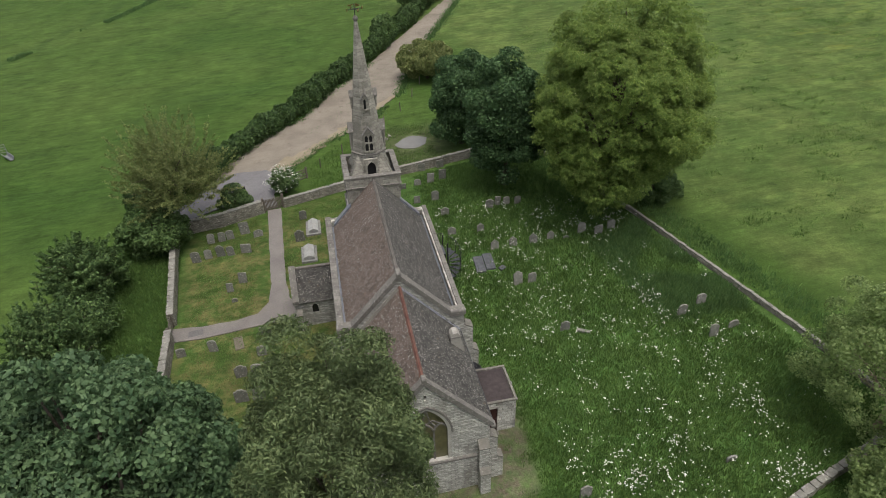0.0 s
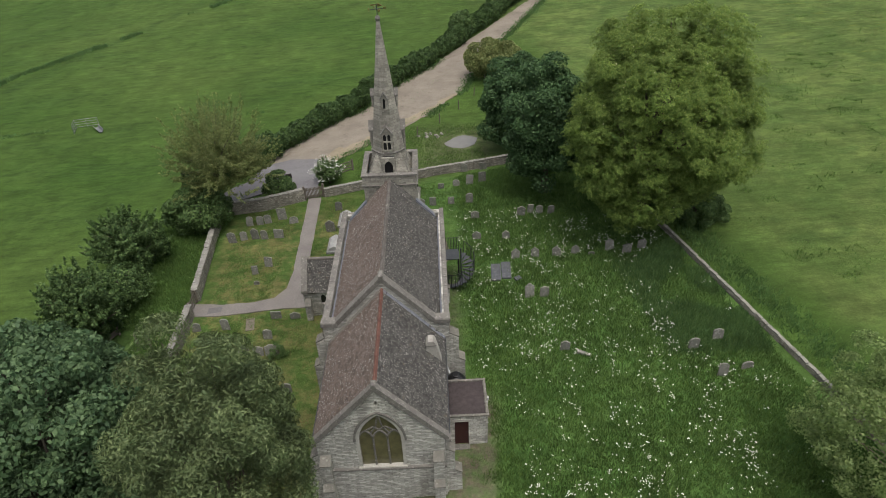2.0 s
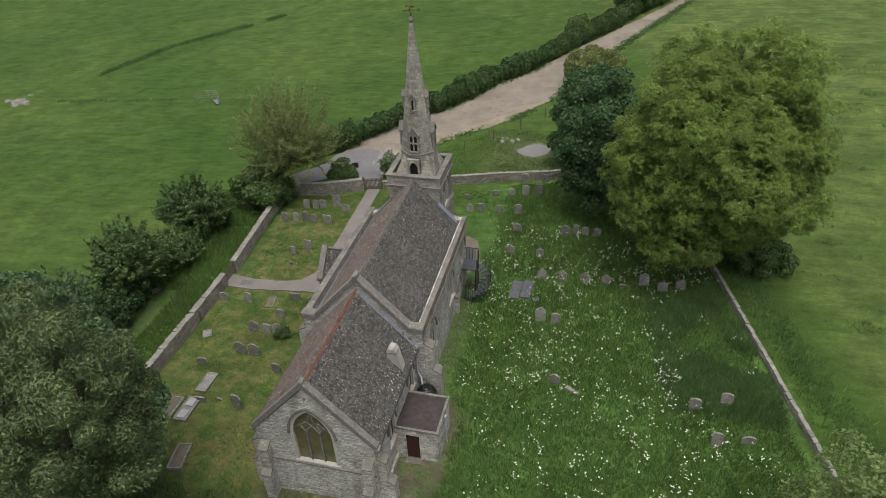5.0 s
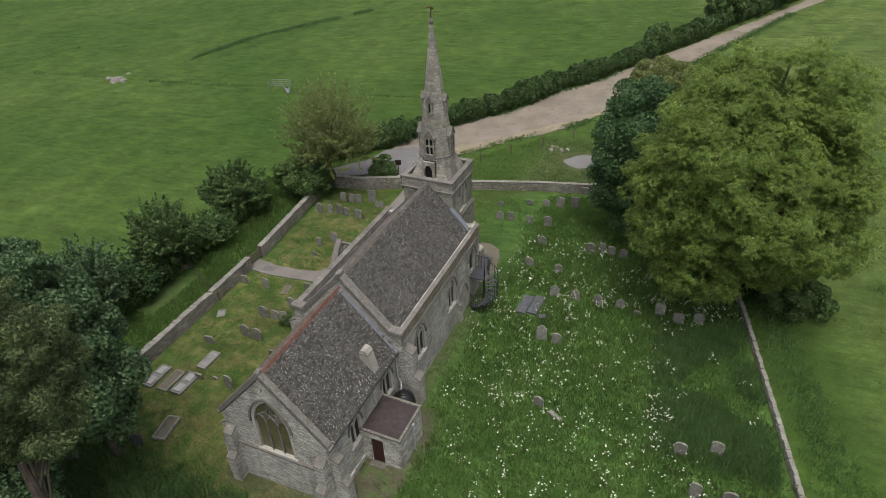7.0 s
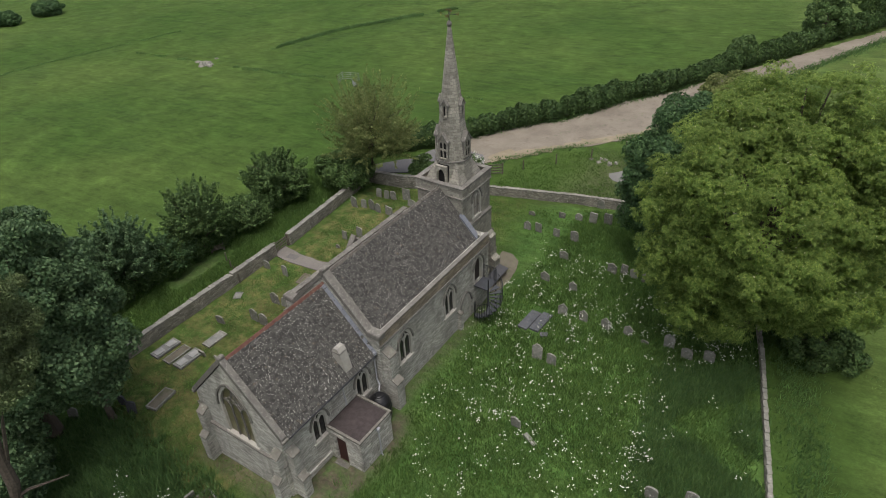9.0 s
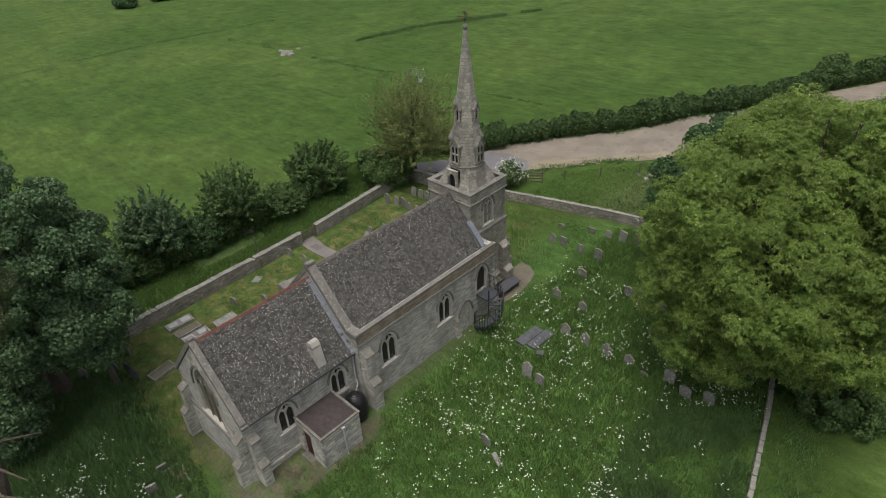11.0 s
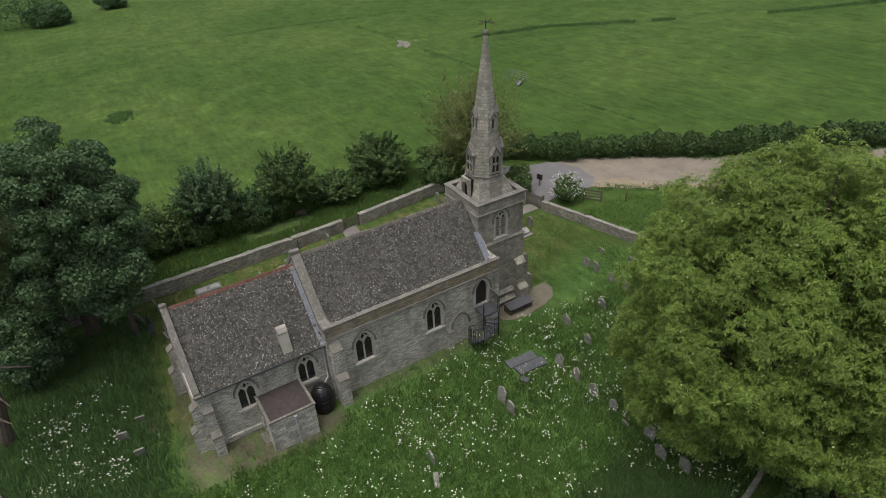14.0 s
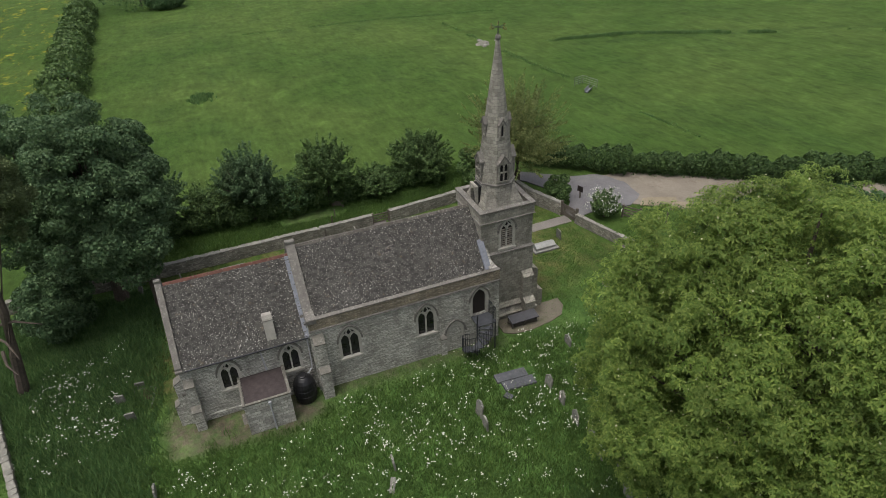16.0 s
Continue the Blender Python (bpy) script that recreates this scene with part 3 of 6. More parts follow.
def tree(name, label, x, y, trunk_r, trunk_h, centre, radii, n_lobes, lobe_r, n_leaves, size, leaf, seed, bark=None, group="", limbs=9, ratio=0.6, lean=(0, 0), limb_k=1.0, low=-0.75, category="tree", flowers=0, bloom=None, bloom_size=0.12, habit="clumps", sprays=150):
    """Trunk with limbs that run out to the clumps, and a crown of single leaves."""
    rng = np.random.default_rng(seed)
    t = thing(name, label, category, *site(x, y), group=group)
    c0 = np.array(centre, float) - np.array((x, y, 0.0))
    cs, rs, ds = lobes(rng, c0, radii, n_lobes, lobe_r, low)
    bm = bmesh.new()
    top = Vector((c0[0], c0[1], c0[2] + radii[2] * 0.45))
    fork = Vector((lean[0], lean[1], trunk_h))
    pts = [Vector((0, 0, -0.1)), Vector((0, 0, 0.25)), fork * 0.5 + Vector((rng.normal(0, 0.06), 0, 0)), fork, fork.lerp(top, 0.5) + Vector((rng.normal(0, 0.2), rng.normal(0, 0.2), 0)), top]
    tube(bm, pts, [trunk_r * 1.5, trunk_r * 1.1, trunk_r * 0.9, trunk_r * 0.8, trunk_r * 0.45, trunk_r * 0.12], 9)
    part("trunk", bm, bark or BARK, t)
    picks = rng.choice(len(rs), min(limbs, len(rs)), replace=False)
    for i in picks:
        bm = bmesh.new()
        s = fork.lerp(top, rng.uniform(0, 0.55))
        e = Vector(cs[i])
        mid = s.lerp(e, 0.5) + Vector((rng.normal(0, 0.2), rng.normal(0, 0.2), rng.uniform(-0.1, 0.5)))
        r = limb_k * trunk_r * rng.uniform(0.25, 0.42)
        tube(bm, [s, s.lerp(mid, 0.5), mid, mid.lerp(e, 0.6), e], [r, r * 0.85, r * 0.6, r * 0.4, r * 0.15], 6)
        part("limb", bm, bark or BARK, t)
    if habit == "shoots":
        p, d, _, _ = shoots(rng, c0, radii, sprays, n_leaves)
    else:
        p, d = crown_points(rng, cs, rs, ds, n_leaves, c0)
    keep = p[:, 2] > 0.15
    quads = whorls(p[keep], d[keep], size, rng) if habit == "whorls" else leaf_quads(p[keep], d[keep], size, rng, ratio)
    me = mesh_np("crown", quads, 4, leaf)
    shared("crown", me, t)
    if flowers:
        p, d = crown_points(rng, cs, rs * 1.05, ds, flowers, c0)
        keep = d[:, 2] > 0.2
        shared("blossom", mesh_np("blossom", leaf_quads(p[keep], d[keep], bloom_size, rng, 0.7), 4, bloom or PETAL), t)
    return t


def hedge(name, label, line, width, height, per_m, size, leaf, seed, ragged=1.0):
    """A hedge along a line of plan points: stems inside, leaves on an uneven body."""
    rng = np.random.default_rng(seed)
    t = thing(name, label, "hedge", kind="")
    P, D = [], []
    bm = bmesh.new()
    for (x0, y0), (x1, y1) in zip(line, line[1:]):
        ln = math.hypot(x1 - x0, y1 - y0)
        n = int(ln * per_m)
        u = rng.uniform(0, 1, n)
        nrm = np.array((-(y1 - y0), x1 - x0, 0)) / ln
        along = u * ln + x0 * 1.7 + y0
        wob = 1 + ragged * (0.05 * np.sin(along * 1.3) + 0.05 * np.sin(along * 2.7 + 1) + 0.08 * np.sin(along * 0.37 + seed) + 0.05 * np.sin(along * 5.3))
        ang = rng.uniform(-0.5, math.pi + 0.5, n)
        k = rng.uniform(0.6, 1.06, n) ** 0.5
        cx, cz = np.cos(ang) * width / 2 * wob * k, np.sin(ang) * height * 0.55 * wob * k + height * 0.46
        c = np.stack([x0 + (x1 - x0) * u, y0 + (y1 - y0) * u, np.zeros(n)], 1) + nrm * cx[:, None]
        wx, wy, wz = site(c[:, 0], c[:, 1])
        P.append(np.stack([wx, wy, wz + np.maximum(0.05, cz)], 1))
        D.append(nrm * np.cos(ang)[:, None] + np.array((0, 0, 1)) * np.sin(ang)[:, None])
        for i in range(max(2, int(ln * 0.7))):
            q = (i + 0.5) / max(2, int(ln * 0.7))
            bx, by, bz = site(x0 + (x1 - x0) * q, y0 + (y1 - y0) * q)
            tube(bm, [(bx, by, bz - 0.1), (bx + rng.normal(0, 0.1), by + rng.normal(0, 0.1), bz + height * 0.4), (bx + rng.normal(0, 0.25), by + rng.normal(0, 0.25), bz + height * 0.8)], [0.06, 0.05, 0.02], 5)
    tagged(part("stems", bm, BARK, t), kind="stuff")
    me = mesh_np("foliage", leaf_quads(np.concatenate(P), np.concatenate(D), size, rng, 0.65), 4, leaf)
    shared("foliage", me, t)
    return t

# ---- ground ----
def spaced(lo, hi, a, b, step, grow):
    inner = list(np.arange(a, b + step / 2, step))
    out, s, v = [], step, b
    while v < hi:
        s *= grow
        v += s
        out.append(v)
    pre, s, v = [], step, a
    while v > lo:
        s *= grow
        v -= s
        pre.append(v)
    return np.array(pre[::-1] + inner + out)


def smooth01(v, a, b):
    t = np.clip((v - a) / (b - a), 0, 1)
    return t * t * (3 - 2 * t)


def inside(x, y, poly, soft):
    """1 within a convex polygon given counter-clockwise, falling to 0 over `soft` metres."""
    d = np.full(x.shape, 1e9)
    for (x0, y0), (x1, y1) in zip(poly, poly[1:] + poly[:1]):
        ln = math.hypot(x1 - x0, y1 - y0)
        d = np.minimum(d, ((x1 - x0) * (y - y0) - (y1 - y0) * (x - x0)) / ln)
    return smooth01(d, -soft, soft)


def wave(x, y, seed):
    r = np.random.default_rng(seed)
    v = np.zeros(x.shape)
    for i in range(7):
        k, a, p = r.uniform(0.15, 1.6), r.uniform(0, 6.28), r.uniform(0, 6.28)
        v += np.sin(k * (x * math.cos(a) + y * math.sin(a)) + p) / (1 + k)
    return v / 3.0


def make_ground():
    xs = spaced(-2500, 2500, -46, 46, 0.5, 1.16)
    ys = spaced(-2500, 2500, -22, 62, 0.5, 1.16)
    X, Y = np.meshgrid(xs, ys)
    near = smooth01(-np.hypot(X, Y - 15), -70, -35)
    Z = 0.035 * wave(X * 1.4, Y * 1.4, 3) * near
    n, m = len(xs), len(ys)
    idx = np.arange(n * m).reshape(m, n)
    faces = np.stack([idx[:-1, :-1], idx[:-1, 1:], idx[1:, 1:], idx[1:, :-1]], -1).reshape(-1, 4)
    me = bpy.data.meshes.new("ground")
    WX, WY, WZ = site(X, Y)
    me.from_pydata(np.stack([WX, WY, Z + WZ], -1).reshape(-1, 3).tolist(), [], faces.tolist())
    w = wave(X, Y, 5)
    yard = inside(X, Y, [(-14.4, -15.2), (26, -0.8), (21, 23), (17.5, 36.5), (-15.5, 28.5)], 0.4)
    south = smooth01(X + 0.8 * w, -1.0, 3.0)
    far_w = smooth01(Y + 1.5 * w, 25, 29) * (1 - smooth01(X, 4, 9))
    lane = inside(X, Y, [(-21, -6), (-14.6, -6), (-15.2, 28), (-21, 28)], 1.2)
    fields = {
        "lawn": yard * np.maximum(1 - south, 0.0) * (1 - 0.6 * far_w),
        "meadow": np.maximum.reduce([yard * south, 0.8 * lane, yard * smooth01(-Y + 0.6 * w, 2.2, 4.5), inside(X, Y, [(-30, -40), (60, -30), (40, 4), (-30, -20.5)], 1.0)]),
        "paddock": smooth01(X + 0.2 * (Y - 22) + 1.2 * w, 24.5, 29) * (1 - yard),
        "buttercup": np.maximum(smooth01(-Y + 0.1 * X, 14, 17) * smooth01(-X, 60, 75), 0.2 * smooth01(X, 45, 60)),
        "bare": np.maximum.reduce([
            inside(X, Y, [(2.2, -1.6), (5.2, -1.2), (5.6, 2.0), (6.1, 5.6), (4.9, 7.4), (2.5, 6.0)], 0.45),
            inside(X, Y, [(-3.9, -1.3), (3.5, -1.3), (3.4, 0.3), (-3.9, 0.3)], 0.3) * 0.8,
            inside(X, Y, [(2.5, 7), (4.3, 7), (4.5, 19), (2.5, 19)], 0.35) * 0.55,
            inside(X, Y, [(1, 33), (9, 36), (10, 44), (2, 44)], 2.0) * 0.45,
            0.3 * smooth01(-np.hypot(X + 19.3, (Y - 9.5) * 0.5), -1.6, -0.6)]),
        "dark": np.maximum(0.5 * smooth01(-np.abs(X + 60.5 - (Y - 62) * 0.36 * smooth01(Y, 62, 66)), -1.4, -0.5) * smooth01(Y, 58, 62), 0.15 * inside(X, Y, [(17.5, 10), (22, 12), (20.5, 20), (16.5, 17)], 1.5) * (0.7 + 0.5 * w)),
    }
    for key, v in fields.items():
        a = me.attributes.new(key, "FLOAT", "POINT")
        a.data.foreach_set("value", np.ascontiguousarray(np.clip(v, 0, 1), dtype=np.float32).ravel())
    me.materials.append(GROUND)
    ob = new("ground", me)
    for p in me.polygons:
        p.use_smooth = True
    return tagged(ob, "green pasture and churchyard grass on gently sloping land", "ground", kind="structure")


make_ground()


def sheet(name, pts, material, label, z=0.05, seed=1, rough=0.25):
    """A flat surface with a wavering edge, a little above the grass."""
    rng = np.random.default_rng(seed)
    bm = bmesh.new()
    ring = []
    for (x0, y0), (x1, y1) in zip(pts, pts[1:] + pts[:1]):
        n = max(1, int(math.hypot(x1 - x0, y1 - y0) / 0.6))
        for i in range(n):
            u = i / n
            ring.append((x0 + (x1 - x0) * u + rng.normal(0, rough * 0.4), y0 + (y1 - y0) * u + rng.normal(0, rough * 0.4)))
    ring = [site(x, y) for x, y in ring]
    top = [bm.verts.new((x, y, h + z)) for x, y, h in ring]
    edges = [bm.edges.new((a, b)) for a, b in zip(top, top[1:] + top[:1])]
    bmesh.ops.triangle_fill(bm, edges=edges, use_beauty=True)
    low = [bm.verts.new((x, y, h - 0.1)) for x, y, h in ring]
    n = len(ring)
    for i in range(n):
        bm.faces.new((top[i], top[(i + 1) % n], low[(i + 1) % n], low[i]))
    ob = part(name, bm, material)
    return tagged(ob, label, name.replace("_", " "), kind="structure")


sheet("track", [(-14.5, 36.5), (-13.4, 40.2), (-8.4, 47.1), (-5.2, 50.0), (-1.4, 57.7), (3.2, 63.7), (8.1, 72.7), (21.6, 96), (60, 168), (64, 166), (25.0, 98.5), (11.5, 68.5), (9.3, 64.0), (8.0, 58.5), (6.8, 54.5), (1.6, 46.6), (-3.0, 42.6), (-7.4, 37.2), (-10.2, 35.2)], DIRT, "wide bare dirt track beside the hedge", 0.05, 2)
sheet("gravel_patch", [(-8.6, 38.6), (-3.2, 43.6), (2.5, 49.8), (6.2, 54.0), (1.2, 46.4), (-3.4, 41.9), (-7.3, 37.4)], GRAVEL, "pale gravel with grass growing in its edge", 0.065, 3, 0.5)
sheet("tarmac_apron", [(-19.5, 29.6), (-17.0, 32.6), (-15.4, 34.2), (-14.6, 37.2), (-11.8, 38.6), (-8.9, 38.4), (-7.6, 36.6), (-8.2, 33.2), (-7.7, 30.9), (-9.2, 30.6), (-10.6, 32.2), (-13.4, 31.8), (-16.5, 30.2), (-18.6, 28.2)], TARMAC, "grey tarmac apron outside the churchyard gate", 0.075, 4, 0.12)
sheet("path", [(-8.7, 30.5), (-7.5, 30.5), (-7.15, 19.2), (-6.9, 17.5), (-6.5, 16.8), (-6.5, 15.0), (-8.0, 15.0), (-10.4, 14.7), (-13.0, 14.4), (-15.2, 14.5), (-15.3, 15.9), (-13.0, 15.65), (-10.6, 15.8), (-9.2, 16.2), (-8.45, 17.3), (-8.3, 19.5)], PATH_MAT, "grey tarmac path through the churchyard lawn", 0.05, 5, 0.07)
sheet("stone_chippings", [(1.9, 19.3), (3.4, 19.25), (3.8, 19.9), (3.95, 21.2), (3.75, 22.6), (3.3, 23.6), (2.5, 24.2), (1.6, 24.3)], SCREE, "stone chippings round the foot of the tower", 0.06, 6, 0.1)
sheet("puddle", [(4.2, 40.3), (5.2, 41.5), (6.4, 42.0), (7.7, 41.2), (7.4, 39.7), (6.2, 38.9), (5.0, 39.2)], WATER, "muddy puddle in the rough grass", 0.045, 7, 0.2)
bm = bmesh.new()
box(bm, -0.5, 0.5, -0.3, 0.3, 0.02, 0.055)
drain = part("drain_cover", bm, simple("drain_iron", (0.10, 0.095, 0.09), 0.7), None)
drain.matrix_basis = pose(*site(-13.4, 15.05), 0, -3, 4)
tagged(drain, "flat dark metal drain cover in the path", "drain cover")


# ---- boundary walls ----
def coping_meshes():
    out = []
    for s in range(4):
        r = random.Random(40 + s)
        bm = bmesh.new()
        vs = box(bm, -0.5, 0.5, -0.5, 0.5, -0.5, 0.5, bevel=0.12)
        for v in bm.verts:
            v.co += Vector((r.uniform(-0.05, 0.05), r.uniform(-0.06, 0.06), r.uniform(-0.1, 0.1)))
        bmesh.ops.recalc_face_normals(bm, faces=bm.faces)
        me = bpy.data.meshes.new("coping_stone")
        bm.to_mesh(me)
        bm.free()
        me.materials.append(RUBBLE)
        out.append(me)
    return out


COPES = coping_meshes()


def boundary_wall(name, line, height, thick, label, stone_len, seed, cope_h=0.16, gap=0.02):
    """A rubble wall along plan points, its sides uneven, with loose coping stones on top."""
    rng = random.Random(seed)
    line = [site(x, y)[:2] for x, y in line]
    bm = bmesh.new()
    rows = []
    total = []
    for (x0, y0), (x1, y1) in zip(line, line[1:]):
        ln = math.hypot(x1 - x0, y1 - y0)
        n = max(2, int(ln / 0.7))
        for i in range(n):
            total.append((x0 + (x1 - x0) * i / n, y0 + (y1 - y0) * i / n, math.atan2(y1 - y0, x1 - x0)))
    total.append((*line[-1], total[-1][2]))
    for x, y, a in total:
        nx, ny = -math.sin(a), math.cos(a)
        ring = []
        for side, z in ((-1, -0.1), (-1, height * 0.5), (-1, height), (1, height), (1, height * 0.5), (1, -0.1)):
            k = side * (thick / 2 * (1.12 if z < height * 0.8 else 1.0) + rng.uniform(-0.03, 0.03))
            ring.append((x + nx * k, y + ny * k, slope(x) + z + (rng.uniform(-0.04, 0.04) if z >= height else 0)))
        rows.append(ring)
    loft(bm, rows)
    wall = part(name, bm, FIELD_WALL)
    tagged(wall, label, "wall", kind="structure")
    for (x0, y0), (x1, y1) in zip(line, line[1:]):
        ln = math.hypot(x1 - x0, y1 - y0)
        d = 0.0
        a = math.degrees(math.atan2(y1 - y0, x1 - x0))
        while d < ln - 0.15:
            s = min(stone_len * rng.uniform(0.7, 1.3), ln - d)
            u = (d + s / 2) / ln
            d += s + gap
            m = pose(x0 + (x1 - x0) * u, y0 + (y1 - y0) * u, slope(x0 + (x1 - x0) * u) + height + cope_h * 0.36 + rng.uniform(-0.02, 0.02), rng.uniform(-4, 4), rng.uniform(-3, 3), a + rng.uniform(-4, 4))
            shared("coping_stone", COPES[rng.randrange(4)], wall, m @ Matrix.Diagonal((s, thick * rng.uniform(1.0, 1.16), cope_h * rng.uniform(0.8, 1.2), 1)))
    return wall


boundary_wall("wall_north_1", [(-14.6, -14.0), (-14.75, 2.0), (-14.85, 10.0), (-15.0, 14.6)], 1.0, 0.42, "grey rubble limestone churchyard wall with rough coping stones", 0.34, 1, 0.12, 0.004)
boundary_wall("wall_north_2", [(-15.1, 16.2), (-15.5, 20.0), (-16.0, 24.6), (-16.2, 28.3)], 1.0, 0.42, "grey rubble limestone churchyard wall with rough coping stones", 0.34, 2, 0.12, 0.004)
boundary_wall("wall_west_1", [(-16.2, 28.3), (-12.6, 28.9), (-9.0, 30.3)], 1.15, 0.40, "old brown rubble wall under the overhanging tree", 0.36, 3, 0.12, 0.006)
boundary_wall("wall_west_2", [(-7.2, 30.7), (-3.0, 32.0), (3.4, 33.8), (8.0, 34.8), (17.0, 37.0)], 0.78, 0.32, "low rubble wall behind the gravestones", 0.34, 4, 0.12, 0.006)
boundary_wall("wall_south", [(25.6, -0.6), (24.4, 6.9), (22.7, 14.5), (20.95, 22.3), (17.0, 37.0)], 0.3, 0.22, "low broken stone wall half sunk in grass", 0.5, 5, 0.13)
boundary_wall("wall_east", [(-14.2, -15.2), (-2.0, -10.9), (6.0, -8.0), (25.6, -0.6)], 0.5, 0.36, "low stone wall overgrown with weeds", 0.55, 6, 0.13)

# ---- church ----
XC = -0.14
church = thing("church", "small limestone parish church with a broach spire and stone-tiled roofs", "church")


def shell(name, parts_list, material, label):
    """One mesh from several wall panels: (outline, holes, thickness, frame)."""
    bm = bmesh.new()
    for o, h, t, m in parts_list:
        panel(bm, o, h, t, m)
    return part(name, bm, material, church, label, recalc=True)


# chancel
CW, CE, NE_Y, NW_Y = 3.06, 0.08, 7.25, 19.15
C_EAVE, C_APEX, C_RIDGE = 4.22, 7.66, 7.76
east_m = facing(XC, CE, 0)
chs_m = facing(XC + CW, 0, 90)
chn_m = facing(XC - CW, NE_Y, -90)
ew = dict(w=2.05, z0=2.42, zs=4.36)
c_wins = [(2.56, 0.95), (6.0, 0.98)]
gable = [(-CW, -0.9), (CW, -0.9), (CW, C_EAVE), (0.0, C_APEX), (-CW, C_EAVE)]
slit = [(-0.06, 6.72), (-0.06, 7.04), (0.06, 7.04), (0.06, 6.72)]
shell("chancel_wall", [
    (gable, [arch(0, ew["w"], ew["z0"], ew["zs"], 8), slit], 0.55, east_m),
    ([(CE + 0.55, -0.9), (NE_Y + 0.2, -0.9), (NE_Y + 0.2, C_EAVE), (CE + 0.55, C_EAVE)], [arch(y, w, 1.85, 2.95, 8) for y, w in c_wins], 0.5, chs_m),
    ([(-0.2, -0.9), (NE_Y - CE - 0.55, -0.9), (NE_Y - CE - 0.55, C_EAVE), (-0.2, C_EAVE)], [], 0.5, chn_m)], WALL, "pale coursed limestone rubble")
pointed_window("east_window", church, east_m, ew["w"], ew["z0"], ew["zs"], 3, EAST_GLASS, "three-light pointed window with olive stained glass")
for y, w in c_wins:
    pointed_window("chancel_window", church, chs_m @ pose(y, 0, 0), w, 1.85, 2.95, 2, GLASS, "two-light pointed window with dark leaded panes")
bm = bmesh.new()
prism(bm, [(CE - 0.13, -0.9), (CE - 0.13, 2.16), (CE + 0.02, 2.32), (CE + 0.02, -0.9)], "x", XC - CW - 0.02, XC + CW + 0.02)
part("plinth", bm, WALL, church)
bm = bmesh.new()
box(bm, XC - CW - 0.03, XC + CW + 0.03, CE - 0.16, CE + 0.01, 2.26, 2.37)
part("string_course", bm, COPING, church)
bm = bmesh.new()
prism(bm, [(XC + CW, -0.9), (XC + CW, 0.45), (XC + CW + 0.1, 0.38), (XC + CW + 0.1, -0.9)], "y", 0.1, NE_Y)
part("plinth", bm, WALL, church)


def gable_coping(y0, y1, half, z_low, z_top, flat, name, label):
    """Sloping stone copings that meet at the apex, with kneelers at the feet."""
    th = 0.24
    for s in (-1, 1):
        x_low = half - flat
        slope = math.atan2(z_top - z_low, x_low)
        drop = th / math.cos(slope)
        pts = [(XC + s * x_low, z_low), (XC, z_top), (XC, z_top - drop), (XC + s * x_low, z_low - drop)]
        n = 7
        for i in range(n):
            bm = bmesh.new()
            a, b = i / n, (i + 1) / n
            gap = 0.0015
            q = [Vector(pts[0]).lerp(Vector(pts[1]), a + gap), Vector(pts[0]).lerp(Vector(pts[1]), b - gap), Vector(pts[3]).lerp(Vector(pts[2]), b - gap), Vector(pts[3]).lerp(Vector(pts[2]), a + gap)]
            prism(bm, [tuple(v) for v in q], "y", y0 - 0.004 * (i % 2), y1 + 0.004 * (i % 2))
            part(name, bm, COPING, church, label)
        bm = bmesh.new()
        x0, x1 = sorted((XC + s * (half - flat - 0.12), XC + s * (half + 0.1)))
        box(bm, x0, x1, y0 - 0.03, y1 + 0.03, z_low - 0.34, z_low - 0.02 if flat else z_low - 0.14, bevel=0.03)
        part("kneeler", bm, COPING, church)


gable_coping(CE - 0.06, CE + 0.27, 3.26, 4.42, 8.08, 0.0, "gable_coping", "worn grey coping stones")
bm = bmesh.new()
box(bm, XC - 0.13, XC + 0.13, CE - 0.08, CE + 0.3, 7.92, 8.14, bevel=0.05)
part("apex_stone", bm, COPING, church)


def gable_roof(half, z_eave, z_ridge, y0, y1, name, label, singles, seed):
    """Two boarded slopes of some thickness and the tiles on them."""
    bm = bmesh.new()
    prism(bm, [(XC - half, z_eave), (XC, z_ridge), (XC + half, z_eave), (XC + half - 0.1, z_eave - 0.1), (XC, z_ridge - 0.16), (XC - half + 0.1, z_eave - 0.1)], "y", y0, y1)
    roof = part(name, bm, TILE, church, label)
    rise = math.hypot(half, z_ridge - z_eave)
    for s in (-1, 1):
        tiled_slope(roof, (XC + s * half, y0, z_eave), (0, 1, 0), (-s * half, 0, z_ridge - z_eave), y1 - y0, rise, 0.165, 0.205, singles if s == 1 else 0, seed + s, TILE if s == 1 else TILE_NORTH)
    return roof


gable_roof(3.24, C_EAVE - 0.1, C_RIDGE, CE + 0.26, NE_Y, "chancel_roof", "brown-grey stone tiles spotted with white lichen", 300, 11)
for i in range(15):
    bm = bmesh.new()
    y = 0.42 + i * 0.455
    prism(bm, [(XC - 0.11, C_RIDGE - 0.06), (XC - 0.03, C_RIDGE + 0.085), (XC + 0.03, C_RIDGE + 0.085), (XC + 0.11, C_RIDGE - 0.06), (XC, C_RIDGE - 0.02)], "y", y, y + 0.445)
    part("ridge_tile", bm, RED_RIDGE, church, "red clay ridge tile")

